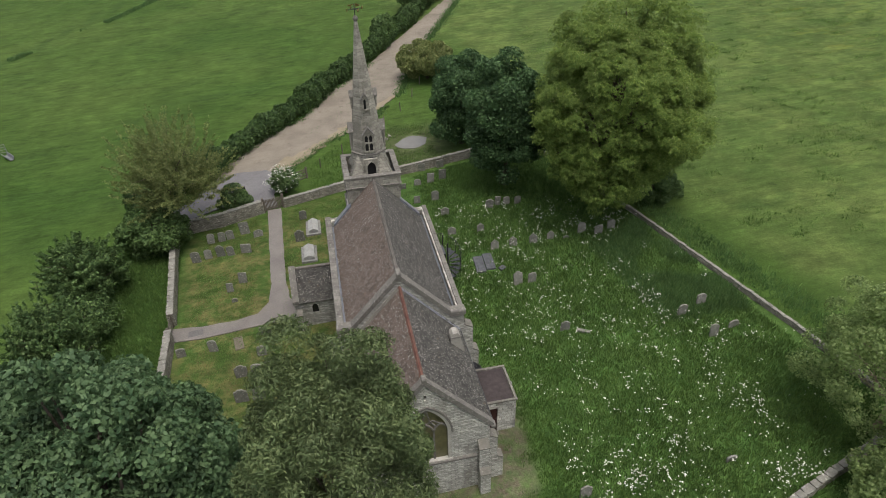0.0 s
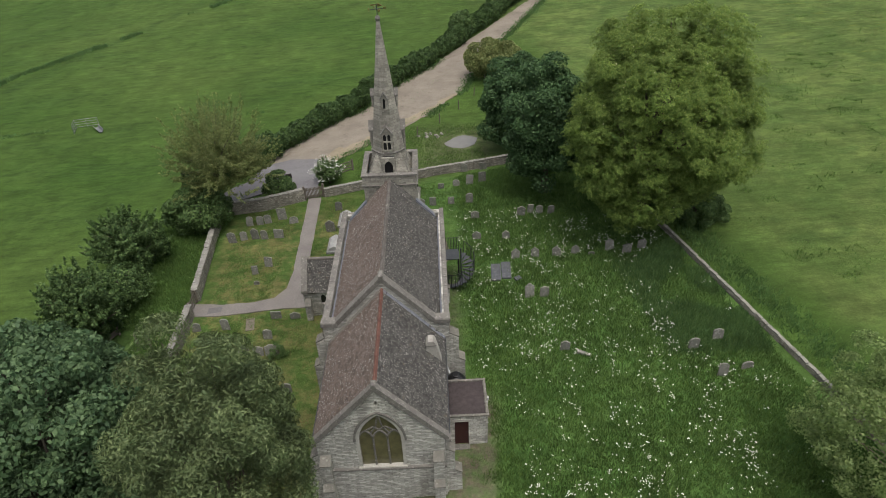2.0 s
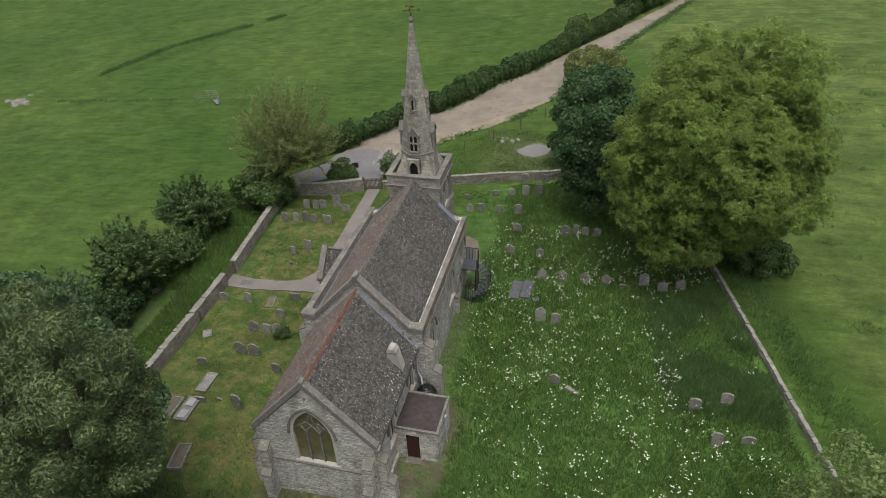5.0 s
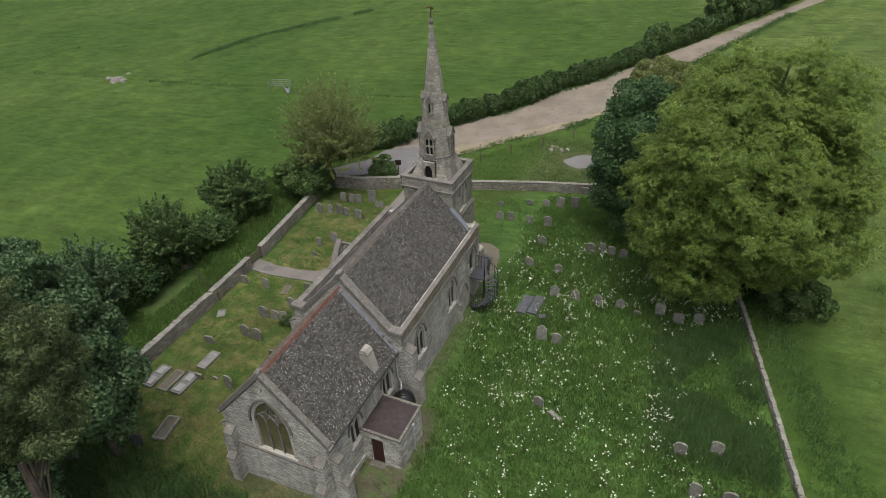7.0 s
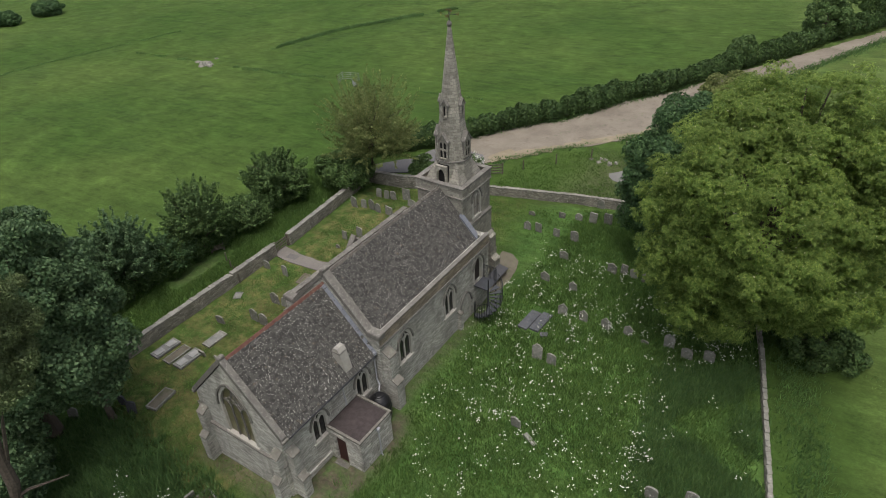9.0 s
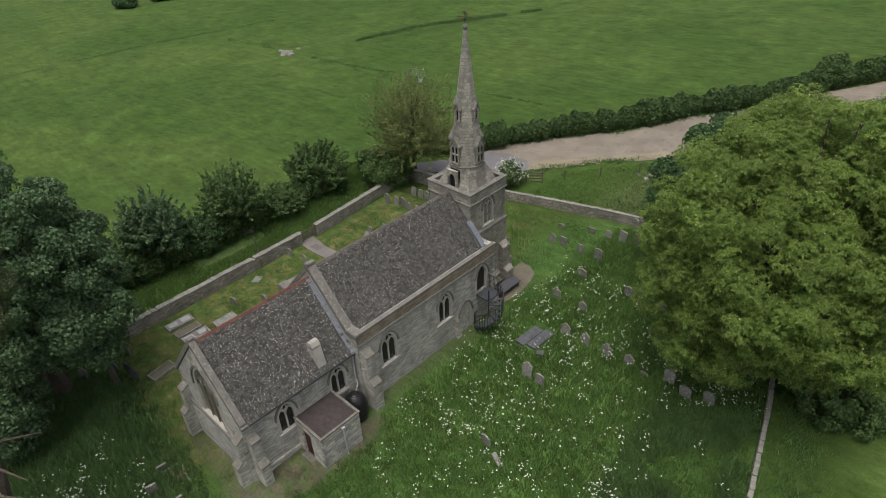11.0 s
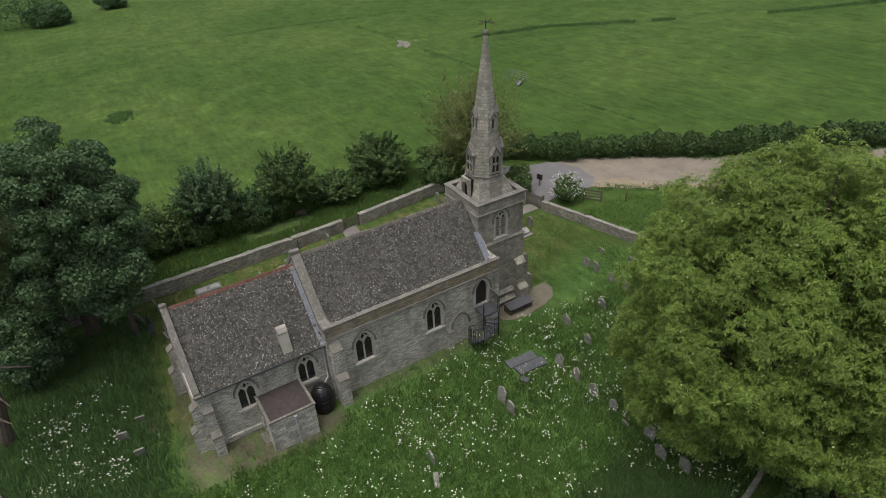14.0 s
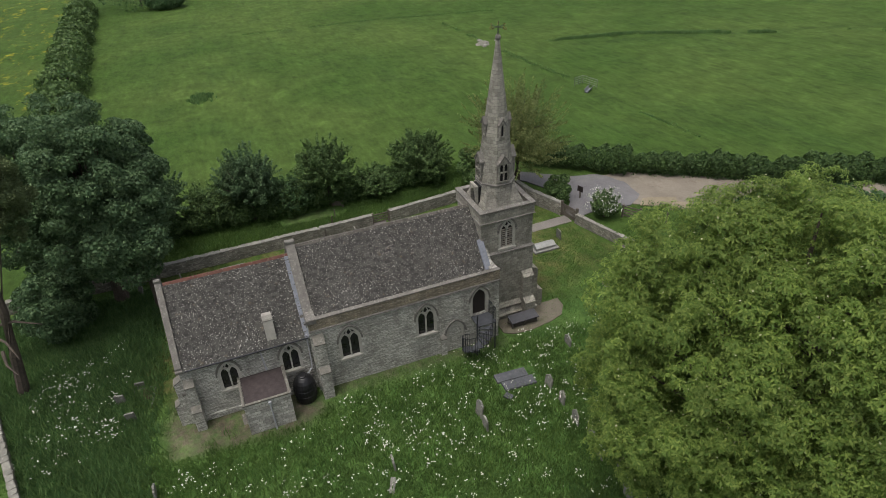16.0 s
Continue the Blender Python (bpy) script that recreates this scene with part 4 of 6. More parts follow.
# nave
NW, N_WALL, N_EAVE, N_RIDGE = 3.52, 5.36, 4.95, 8.24
ns_m = facing(XC + NW, 0, 90)
nn_m = facing(XC - NW, NW_Y, -90)
ne_m = facing(XC, NE_Y, 0)
nw_m = facing(XC, NW_Y, 180)
n_wins = [(9.45, 1.1), (14.22, 1.1)]
door_hole = arch(17.78, 0.98, 2.35, 3.5, 8)
niche = arch(16.1, 0.92, 0.1, 1.45, 8)
shell("nave_wall", [
    ([(NE_Y, -0.9), (NW_Y, -0.9), (NW_Y, N_WALL), (NE_Y, N_WALL)], [arch(y, w, 2.0, 3.24, 8) for y, w in n_wins] + [door_hole], 0.34, ns_m),
    ([(0, -0.9), (NW_Y - NE_Y, -0.9), (NW_Y - NE_Y, N_WALL), (0, N_WALL)], [], 0.34, nn_m),
    ([(0.34 - NW, -0.9), (NW - 0.34, -0.9), (NW - 0.34, N_WALL - 0.05), (2.75, N_WALL - 0.05), (0, 8.24), (-2.75, N_WALL - 0.05), (0.34 - NW, N_WALL - 0.05)], [], 0.45, ne_m),
    ([(0.34 - NW, -0.9), (NW - 0.34, -0.9), (NW - 0.34, N_WALL), (2.3, N_WALL), (0, 7.9), (-2.3, N_WALL), (0.34 - NW, N_WALL)], [], 0.45, nw_m)], WALL, "pale coursed limestone rubble below a browner parapet")
for y, w in n_wins:
    pointed_window("nave_window", church, ns_m @ pose(y, 0, 0), w, 2.0, 3.24, 2, GLASS, "tall two-light pointed window with dark leaded panes")
bm = bmesh.new()
strip(bm, grown(door_hole, 0, 0.06), 0.17, -0.02, 0.28, ns_m)
nd = part("doorway", bm, DRESSED, church, "upper pointed doorway reached by the iron stair")
bm = bmesh.new()
strip(bm, grown(door_hole[1:-1], 0, 0.2), 0.1, -0.09, 0.05, ns_m)
part("hood_mould", bm, COPING, nd)
bm = bmesh.new()
panel(bm, door_hole, [], 0.06, ns_m @ pose(0, 0.2, 0))
part("door_leaf", bm, DOOR_DARK, nd, "dark boarded door")
bm = bmesh.new()
strip(bm, grown(niche, 0, 0.05), 0.2, -0.05, 0.05, ns_m)
nb = part("blocked_doorway", bm, DRESSED, church, "low blocked doorway under a worn arch")
bm = bmesh.new()
strip(bm, grown(niche[1:-1], 0, 0.24), 0.1, -0.12, 0.02, ns_m)
part("hood_mould", bm, COPING, nb)
bm = bmesh.new()
panel(bm, niche, [], 0.03, ns_m @ pose(0, -0.012, 0))
part("infill", bm, WALL, nb)
# parapet band, coping and lead gutter
for s in (-1, 1):
    x0, x1 = sorted((XC + s * (NW + 0.05), XC + s * (NW - (0.24 if s > 0 else 0.34))))
    y = NE_Y + 0.45
    while y < NW_Y - 0.1:
        e = min(NW_Y + 0.05, y + 0.85)
        bm = bmesh.new()
        box(bm, x0, x1, y + 0.004, e - 0.004, N_WALL, N_WALL + 0.09, bevel=0.015)
        y = e
        part("parapet_coping", bm, COPING_ONE, church, "thin grey coping along the parapet")
    bm = bmesh.new()
    xs = XC + s * NW
    x0, x1 = sorted((xs - s * 0.01, xs + s * 0.025))
    box(bm, x0, x1, NE_Y + 0.003, NW_Y - 0.003, 4.71, N_WALL)
    part("parapet_band", bm, PARAPET, church, "thin-coursed brown stone of the parapet")
    bm = bmesh.new()
    prism(bm, [(xs - s * 0.01, 4.55), (xs + s * 0.085, 4.60), (xs + s * 0.06, 4.70), (xs - s * 0.01, 4.72)], "y", NE_Y, NW_Y)
    part("string_course", bm, COPING, church)
    bm = bmesh.new()
    x0, x1 = sorted((XC + s * (NW - 0.345), XC + s * 2.80))
    box(bm, x0, x1, NE_Y + 0.46, NW_Y - 0.46, 4.80, 4.95)
    part("gutter", bm, LEAD, church, "grey lead gutter behind the parapet")
gable_coping(NE_Y - 0.05, NE_Y + 0.46, NW, 5.52, 8.58, 0.72, "gable_coping", "worn grey coping stones")
for s in (-1, 1):
    bm = bmesh.new()
    x0, x1 = sorted((XC + s * (NW - 0.80), XC + s * (NW + 0.09)))
    box(bm, x0, x1, NE_Y - 0.06, NE_Y + 0.5, 5.28, 5.52, bevel=0.03)
    part("kneeler", bm, COPING, church)
bm = bmesh.new()
box(bm, XC - 0.14, XC + 0.14, NE_Y - 0.08, NE_Y + 0.49, 8.40, 8.68, bevel=0.05)
part("apex_stone", bm, COPING, church)
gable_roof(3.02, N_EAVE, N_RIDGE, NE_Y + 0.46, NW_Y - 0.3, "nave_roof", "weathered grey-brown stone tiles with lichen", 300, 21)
for i in range(24):
    bm = bmesh.new()
    y = NE_Y + 0.48 + i * 0.455
    prism(bm, [(XC - 0.12, N_RIDGE - 0.06), (XC - 0.04, N_RIDGE + 0.085), (XC + 0.04, N_RIDGE + 0.085), (XC + 0.12, N_RIDGE - 0.06), (XC, N_RIDGE)], "y", y, y + 0.445)
    part("ridge_tile", bm, GREY_RIDGE, church)
# lead flashing where the roofs meet higher walls
for s in (-1, 1):
    bm = bmesh.new()
    sl = (C_RIDGE - C_EAVE + 0.1) / 3.24
    prism(bm, [(XC + s * 0.1, C_RIDGE - sl * 0.1 + 0.07), (XC + s * 3.3, C_RIDGE - sl * 3.3 + 0.07), (XC + s * 3.3, C_RIDGE - sl * 3.3 + 0.10), (XC + s * 0.1, C_RIDGE - sl * 0.1 + 0.10)], "y", NE_Y - 0.26, NE_Y + 0.01)
    part("flashing", bm, LEAD if s > 0 else COPING, church, "blue-grey lead flashing" if s > 0 else "mortar fillet")
    bm = bmesh.new()
    sl = (N_RIDGE - N_EAVE) / 3.02
    prism(bm, [(XC + s * 1.7, N_RIDGE - sl * 1.7 + 0.08), (XC + s * 3.0, N_RIDGE - sl * 3.0 + 0.08), (XC + s * 3.0, N_RIDGE - sl * 3.0 + 0.26), (XC + s * 1.7, N_RIDGE - sl * 1.7 + 0.26)], "y", NW_Y - 0.70, NW_Y - 0.3)
    part("flashing", bm, LEAD, church, "blue-grey lead flashing")

# buttresses
buttress(church, facing(XC - CW + 0.34, CE, 0), 0.52, [0.72, 0.42], [1.5, 3.1], WALL)
buttress(church, facing(XC + CW - 0.34, CE, 0), 0.52, [0.72, 0.42], [1.5, 3.1], WALL)
buttress(church, facing(XC + CW, CE + 0.36, 90), 0.52, [0.78, 0.45], [1.5, 3.1], WALL)
buttress(church, facing(XC - CW, CE + 0.36, -90), 0.52, [0.78, 0.45], [1.5, 3.1], WALL)
buttress(church, facing(XC + NW, 7.65, 90), 0.62, [0.9, 0.55], [2.1, 4.0], WALL)
buttress(church, facing(XC - NW, 7.65, -90), 0.62, [0.9, 0.55], [2.1, 4.0], WALL)
buttress(church, facing(XC + NW, 15.25, 90), 0.36, [0.26], [1.35], WALL)

# vestry
VX, VY0, VY1, VZ = 5.22, 2.93, 5.45, 2.36
ve_m = facing(0, VY0, 0)
vs_m = facing(VX, 0, 90)
vdoor = [(3.45, 0.02), (3.45, 1.95), (4.2, 1.95), (4.2, 0.02)]
shell("vestry_wall", [
    ([(2.9, -0.9), (VX, -0.9), (VX, VZ), (2.9, VZ)], [vdoor], 0.32, ve_m),
    ([(VY0 + 0.32, -0.9), (VY1 - 0.32, -0.9), (VY1 - 0.32, VZ), (VY0 + 0.32, VZ)], [], 0.32, vs_m),
    ([(-VX, -0.9), (-2.9, -0.9), (-2.9, VZ), (-VX, VZ)], [], 0.32, facing(0, VY1, 180))], VESTRY, "pale squared stone of the small vestry")
bm = bmesh.new()
box(bm, 2.95, VX - 0.1, VY0 + 0.1, VY1 - 0.1, 2.367, 2.40)
part("vestry_roof", bm, FELT, church, "flat brown felt roof with puddle stains")
for x0, x1, y0, y1 in ((2.9, VX + 0.06, VY0 - 0.06, VY0 + 0.09), (2.9, VX + 0.06, VY1 - 0.09, VY1 + 0.06), (VX - 0.09, VX + 0.06, VY0 + 0.09, VY1 - 0.09)):
    bm = bmesh.new()
    box(bm, x0, x1, y0, y1, VZ, VZ + 0.12, bevel=0.02)
    part("parapet_coping", bm, WEATHERING, church)
bm = bmesh.new()
panel(bm, vdoor, [], 0.05, ve_m @ pose(0, 0.12, 0))
vd = part("vestry_door", bm, DOOR, church, "plain dark red door")
bm = bmesh.new()
box(bm, 3.3, 4.35, VY0 - 0.02, VY0 + 0.14, 1.96, 2.14)
part("lintel", bm, DRESSED, vd)
bm = bmesh.new()
box(bm, 3.38, 4.28, VY0 - 0.32, VY0 + 0.05, -0.05, 0.08, bevel=0.02)
part("step", bm, COPING, vd)
bm = bmesh.new()
tube(bm, [(4.1, VY0 + 0.13, 1.0), (4.1, VY0 + 0.07, 1.0)], 0.025, 8)
part("door_handle", bm, BLACK, vd)
pipe(church, [(VX + 0.06, 4.3, 2.2), (VX + 0.08, 4.3, 1.9), (VX + 0.08, 4.32, 0.3), (VX + 0.14, 4.32, 0.12)])
bm = bmesh.new()
box(bm, VX + 0.0, VX + 0.16, 4.2, 4.4, 2.08, 2.28, bevel=0.02)
part("hopper", bm, PIPE, church)
pipe(church, [(XC + CW + 0.06, 4.45, 4.15), (XC + CW + 0.07, 4.45, 3.9), (XC + CW + 0.07, 4.55, 2.5)])
pipe(church, [(XC + CW + 0.1, 7.1, 4.3), (XC + CW + 0.1, 7.1, 2.2), (XC + CW + 0.3, 7.05, 1.9), (XC + CW + 0.45, 6.7, 1.62)])
pipe(church, [(XC + CW + 0.22, 0.45, 4.13), (XC + CW + 0.22, 7.15, 4.09)], 0.055, "eaves_gutter", BLACK)
pipe(church, [(XC - CW - 0.22, 0.45, 4.13), (XC - CW - 0.22, 7.15, 4.09)], 0.055, "eaves_gutter", BLACK)
# stump of a chimney on the chancel eaves
bm = bmesh.new()
prism(bm, [(2.1, 4.2), (2.12, 5.75), (2.24, 5.92), (2.5, 5.92), (2.62, 5.75), (2.96, 4.2)], "y", 4.97, 5.5)
st = part("chimney_stump", bm, RENDERED, church, "short rendered chimney stump on the eaves")
bm = bmesh.new()
box(bm, 2.09, 2.67, 4.94, 5.53, 5.6, 5.67, bevel=0.02)
part("cap_course", bm, COPING, st)

# porch
PX0, PX1, PY0, PY1, PE, PR = -6.5, -3.6, 14.95, 17.95, 1.75, 3.4
pm = facing(0, PY0, 0)
pyc = (PY0 + PY1) / 2
porch_win = arch(-5.15, 0.42, 0.55, 1.05, 5)
pg = facing(PX0, 0, -90)
p_arch = arch(-pyc, 1.3, -0.5, 1.05, 8)
shell("porch_wall", [
    ([(PX0 + 0.4, -0.9), (PX1, -0.9), (PX1, PE), (PX0 + 0.4, PE)], [porch_win], 0.4, pm),
    ([(-PX1, -0.9), (-PX0 - 0.4, -0.9), (-PX0 - 0.4, PE), (-PX1, PE)], [], 0.4, facing(0, PY1, 180)),
    ([(-PY1, -0.9), (-PY0, -0.9), (-PY0, PE), (-pyc, PR), (-PY1, PE)], [p_arch], 0.4, pg)], WALL, "low rubble walls of the porch")
bm = bmesh.new()
panel(bm, porch_win, [], 0.04, pm @ pose(0, 0.2, 0))
part("porch_window", bm, GLASS, church, "tiny pointed window")
bm = bmesh.new()
prism(bm, [(PY0 - 0.15, PE - 0.08), (pyc, PR), (PY1 + 0.15, PE - 0.08), (PY1 + 0.05, PE - 0.2), (pyc, PR - 0.16), (PY0 - 0.05, PE - 0.2)], "x", PX0 + 0.3, PX1 + 0.1)
pr = part("porch_roof", bm, TILE, church, "mossy stone-slate porch roof")
prise = math.hypot(pyc - PY0 + 0.15, PR - PE + 0.08)
for s, y0 in ((1, PY0 - 0.15), (-1, PY1 + 0.15)):
    tiled_slope(pr, (PX0 + 0.3, y0, PE - 0.08), (1, 0, 0), (0, s * (pyc - PY0 + 0.15), PR - PE + 0.08), PX1 - PX0 - 0.3, prise, 0.2, 0.3, 0, 31 + s)
for s in (-1, 1):
    bm = bmesh.new()
    ye = pyc + s * ((PY1 - PY0) / 2 + 0.16)
    prism(bm, [(ye, PE - 0.12), (pyc, PR + 0.02), (pyc, PR + 0.26), (ye, PE + 0.12)], "x", PX0 - 0.06, PX0 + 0.36)
    part("gable_coping", bm, COPING, church)
bm = bmesh.new()
box(bm, PX0 + 0.3, PX1, pyc - 0.12, pyc + 0.12, PR - 0.04, PR + 0.09, bevel=0.03)
part("ridge_stone", bm, GREY_RIDGE, church)
buttress(church, facing(PX0 + 0.3, PY0, 0), 0.4, [0.5], [0.8], WALL)

# tower
TX, TY, TH, TL = -0.14, 20.5, 1.80, 1.9
tp = []
belfry = [arch(0, 0.9, 5.62, 6.85, 7)]
for a in (0, 90, 180, 270):
    m = pose(TX, TY, 0, 0, 0, a) @ pose(0, -TH, 0)
    o = TH if a % 180 == 0 else TH - 0.5
    tp.append(([(-o, 5.3), (o, 5.3), (o, 7.75), (-o, 7.75)], belfry if a != 0 else [], 0.5, m))
    m = pose(TX, TY, 0, 0, 0, a) @ pose(0, -TL, 0)
    o = TL if a % 180 == 0 else TL - 0.6
    tp.append(([(-o, -0.9), (o, -0.9), (o, 5.3), (-o, 5.3)], [], 0.6, m))
shell("tower_wall", tp, TOWER, "weathered brown limestone of the square tower")


def ring(bm, h0, h1, z0, z1, z2):
    """A moulded course round the tower: from half-width h0 at z0 out to h1 at z1, back at z2."""
    prof = [(h0 - 0.06, z0), (h1, z1 - 0.02), (h1, z1), (h0 - 0.06, z2)]
    rings = [[(TX + sx * r, TY + sy * r, z) for sx, sy in ((-1, -1), (1, -1), (1, 1), (-1, 1))] for r, z in prof]
    loft(bm, rings, caps=False)


for nm, args in (("string_course", (TH, TH + 0.16, 5.22, 5.36, 5.52)), ("string_course", (TH, TH + 0.13, 7.62, 7.76, 7.86)), ("plinth_course", (TL, TL + 0.22, 0.95, 1.0, 1.35)), ("plinth_course", (TL, TL + 0.38, -0.8, 0.45, 0.75))):
    bm = bmesh.new()
    ring(bm, *args)
    part(nm, bm, TOWER if "plinth" in nm else COPING, church)
for a in (0, 90, 180, 270):
    m = pose(TX, TY, 0, 0, 0, a)
    bm = bmesh.new()
    o = TH + 0.06 if a % 180 == 0 else TH - 0.2
    box(bm, -o, o, -TH - 0.06, -TH + 0.2, 7.7, 8.42, m)
    pa = part("parapet", bm, TOWER, church)
    n = 5
    o2 = TH + 0.12 if a % 180 == 0 else TH - 0.26
    for i in range(n):
        bm = bmesh.new()
        box(bm, -o2 + 2 * o2 * i / n + 0.004, -o2 + 2 * o2 * (i + 1) / n - 0.004, -TH - 0.12, -TH + 0.26, 8.42, 8.54, m, bevel=0.02)
        part("coping", bm, COPING_ONE, pa)
bm = bmesh.new()
box(bm, TX - TH + 0.19, TX + TH - 0.19, TY - TH + 0.19, TY + TH - 0.19, 7.7, 7.85)
part("tower_roof", bm, LEAD, church)
for a in (90, 180, 270):
    m = pose(TX, TY, 0, 0, 0, a) @ pose(0, -TH, 0)
    w = pointed_window("belfry_window", church, m, 0.9, 5.62, 6.85, 2, VOID, "two-light belfry opening with a transom and stone louvres")
    bm = bmesh.new()
    box(bm, -0.45, 0.45, 0.05, 0.16, 6.26, 6.36, m)
    part("transom", bm, COPING, w)
    for i in range(9):
        bm = bmesh.new()
        z = 5.68 + i * 0.15
        for s in (-1, 1):
            vs = prism(bm, [(0.08, z), (0.19, z + 0.10), (0.19, z + 0.13), (0.08, z + 0.03)], "x", s * 0.225 - 0.18, s * 0.225 + 0.18)
        bmesh.ops.transform(bm, matrix=m, verts=bm.verts)
        part("louvre", bm, LOUVRE, w)
buttress(church, facing(TX + TL, TY + TL - 0.45, 90), 0.75, [0.8, 0.42], [1.3, 3.2], TOWER, TOWER)
buttress(church, facing(TX + TL - 0.45, TY + TL, 180), 0.75, [0.95, 0.5], [1.3, 3.2], TOWER, TOWER)

# spire
SPX, SPY, SPT = -0.14, 20.55, 18.28
SB, SR = 1.42, 9.75


def centre_at(z):
    u = (z - 7.8) / (SPT - 7.8)
    return TX + (SPX - TX) * u, TY + (SPY - TY) * u


def apothem(z):
    return 1.30 + (0.09 - 1.30) * (z - 8.0) / (SPT - 8.0)


def octagon(z, a):
    cx, cy = centre_at(z)
    r = a / math.cos(math.pi / 8)
    return [(cx + r * math.cos(math.pi / 8 + i * math.pi / 4), cy + r * math.sin(math.pi / 8 + i * math.pi / 4), z) for i in range(8)]


bm = bmesh.new()
loft(bm, [octagon(z, apothem(z)) for z in (7.8, SR, 12.0, 14.5, 17.0, SPT)])
spire = part("spire", bm, TOWER, church, "tall octagonal stone spire")
bm = bmesh.new()
for sx, sy in ((1, 1), (1, -1), (-1, 1), (-1, -1)):
    cx, cy = centre_at(7.8)
    base = [(cx, cy), (cx + sx * 1.58, cy + sy * 0.25), (cx + sx * 1.58, cy + sy * 1.58), (cx + sx * 0.25, cy + sy * 1.58)]
    tx, ty = centre_at(SR - 0.05)
    k = apothem(SR) * 0.73
    b = [bm.verts.new((x, y, 7.8)) for x, y in base]
    t = bm.verts.new((tx + sx * k, ty + sy * k, SR - 0.05))
    for i in range(4):
        bm.faces.new((b[i], b[(i + 1) % 4], t))
    bm.faces.new(b[::-1])
part("broach", bm, TOWER, spire, "sloping corner broaches")
bm = bmesh.new()
loft(bm, [octagon(SR - 0.06, apothem(SR) - 0.05), octagon(SR - 0.03, apothem(SR) + 0.07), octagon(SR + 0.04, apothem(SR) + 0.07), octagon(SR + 0.09, apothem(SR) - 0.05)])
part("band", bm, COPING, spire)


def lucarne(turn, z0, zh, w, lights, gable):
    """A gabled spire light: two rows of openings in a stone face."""
    cx, cy = centre_at(z0)
    a = apothem(z0) + 0.11
    m = pose(cx, cy, 0, 0, 0, turn) @ pose(0, -a, 0)
    outline = [(-w / 2, z0), (w / 2, z0), (w / 2, zh), (0, zh + gable), (-w / 2, zh)]
    holes = []
    lw = (w - 0.18) / lights - 0.05
    rows = [(z0 + 0.08, z0 + 0.08 + 0.42 * (zh - z0)), (z0 + 0.22 + 0.42 * (zh - z0), zh - 0.04)] if lights == 2 else [(z0 + 0.1, zh)]
    for i in range(lights):
        c = (i - (lights - 1) / 2) * (lw + 0.08)
        for lo, hi in rows:
            holes.append(arch(c, lw, lo, hi - lw * 0.5, 4))
    bm = bmesh.new()
    panel(bm, outline, holes, 0.08, m)
    lu = part("lucarne", bm, TOWER, spire, "small gabled spire light")
    bm = bmesh.new()
    vs = prism(bm, [(-w / 2 + 0.02, z0), (w / 2 - 0.02, z0), (w / 2 - 0.02, zh), (0, zh + gable - 0.03), (-w / 2 + 0.02, zh)], "y", 0.081, 0.55)
    bmesh.ops.transform(bm, matrix=m, verts=bm.verts)
    part("shadowed_back", bm, VOID, lu)
    bm = bmesh.new()
    for s in (-1, 1):
        vs = prism(bm, [(s * (w / 2 + 0.06), zh - 0.04), (0, zh + gable + 0.02), (0, zh + gable + 0.14), (s * (w / 2 + 0.06), zh + 0.07)], "y", -0.05, 0.6)
        bmesh.ops.transform(bm, matrix=m, verts=vs)
        vs = prism(bm, [(s * w / 2, z0), (s * w / 2, zh), (s * (w / 2 - 0.05), zh), (s * (w / 2 - 0.05), z0)], "y", 0.082, 0.5)
        bmesh.ops.transform(bm, matrix=m, verts=vs)
    part("gablet", bm, COPING, lu)


for a in (0, 90, 180, 270):
    lucarne(a, 9.95, 11.1, 0.7, 2, 0.5)
    lucarne(a, 12.7, 13.45, 0.38, 1, 0.32)
# doorway through the spire's foot on the side of the nave
cx, cy = centre_at(8.2)
m = pose(cx, cy, 0) @ pose(0, -apothem(7.9) - 0.225, 0)
bm = bmesh.new()
panel(bm, [(-0.42, 7.86), (0.42, 7.86), (0.42, 9.6), (-0.42, 9.6)], [arch(0, 0.58, 8.05, 8.95, 5, 0.8)], 0.2, m)
sd = part("spire_doorway", bm, TOWER, spire, "arched doorway in the foot of the spire")
bm = bmesh.new()
box(bm, -0.4, 0.4, 0.201, 0.6, 7.87, 9.55, m)
part("shadowed_back", bm, VOID, sd)
# finial and weathervane
bm = bmesh.new()
tube(bm, [(SPX, SPY, SPT - 0.15), (SPX, SPY, SPT), (SPX, SPY, SPT + 0.12), (SPX, SPY, SPT + 0.22)], [0.10, 0.17, 0.15, 0.06], 10)
part("finial", bm, COPING, spire)
vane = thing("weathervane", "black and gilt weathervane with lettered arms on the spire tip", "weathervane", SPX, SPY, SPT + 0.2)
bm = bmesh.new()
tube(bm, [(0, 0, -0.02), (0, 0, 0.7)], [0.035, 0.02], 6)
part("rod", bm, BLACK, vane)
for i, ch in enumerate("NESW"):
    a = math.radians(20 + 90 * i)
    d = Vector((math.cos(a), math.sin(a), 0))
    bm = bmesh.new()
    tube(bm, [Vector((0, 0, 0.38)), d * 0.42 + Vector((0, 0, 0.38))], 0.02, 6)
    part("arm", bm, BLACK, vane)
    cu = bpy.data.curves.new("letter", "FONT")
    cu.body, cu.size, cu.extrude, cu.align_x, cu.align_y = ch, 0.26, 0.018, "CENTER", "CENTER"
    le = new("letter", cu)
    le.parent = vane
    le.matrix_basis = Matrix.Translation(d * 0.5 + Vector((0, 0, 0.38))) @ pose(0, 0, 0, 90, 0, 60)
    cu.materials.append(GOLD)
bm = bmesh.new()
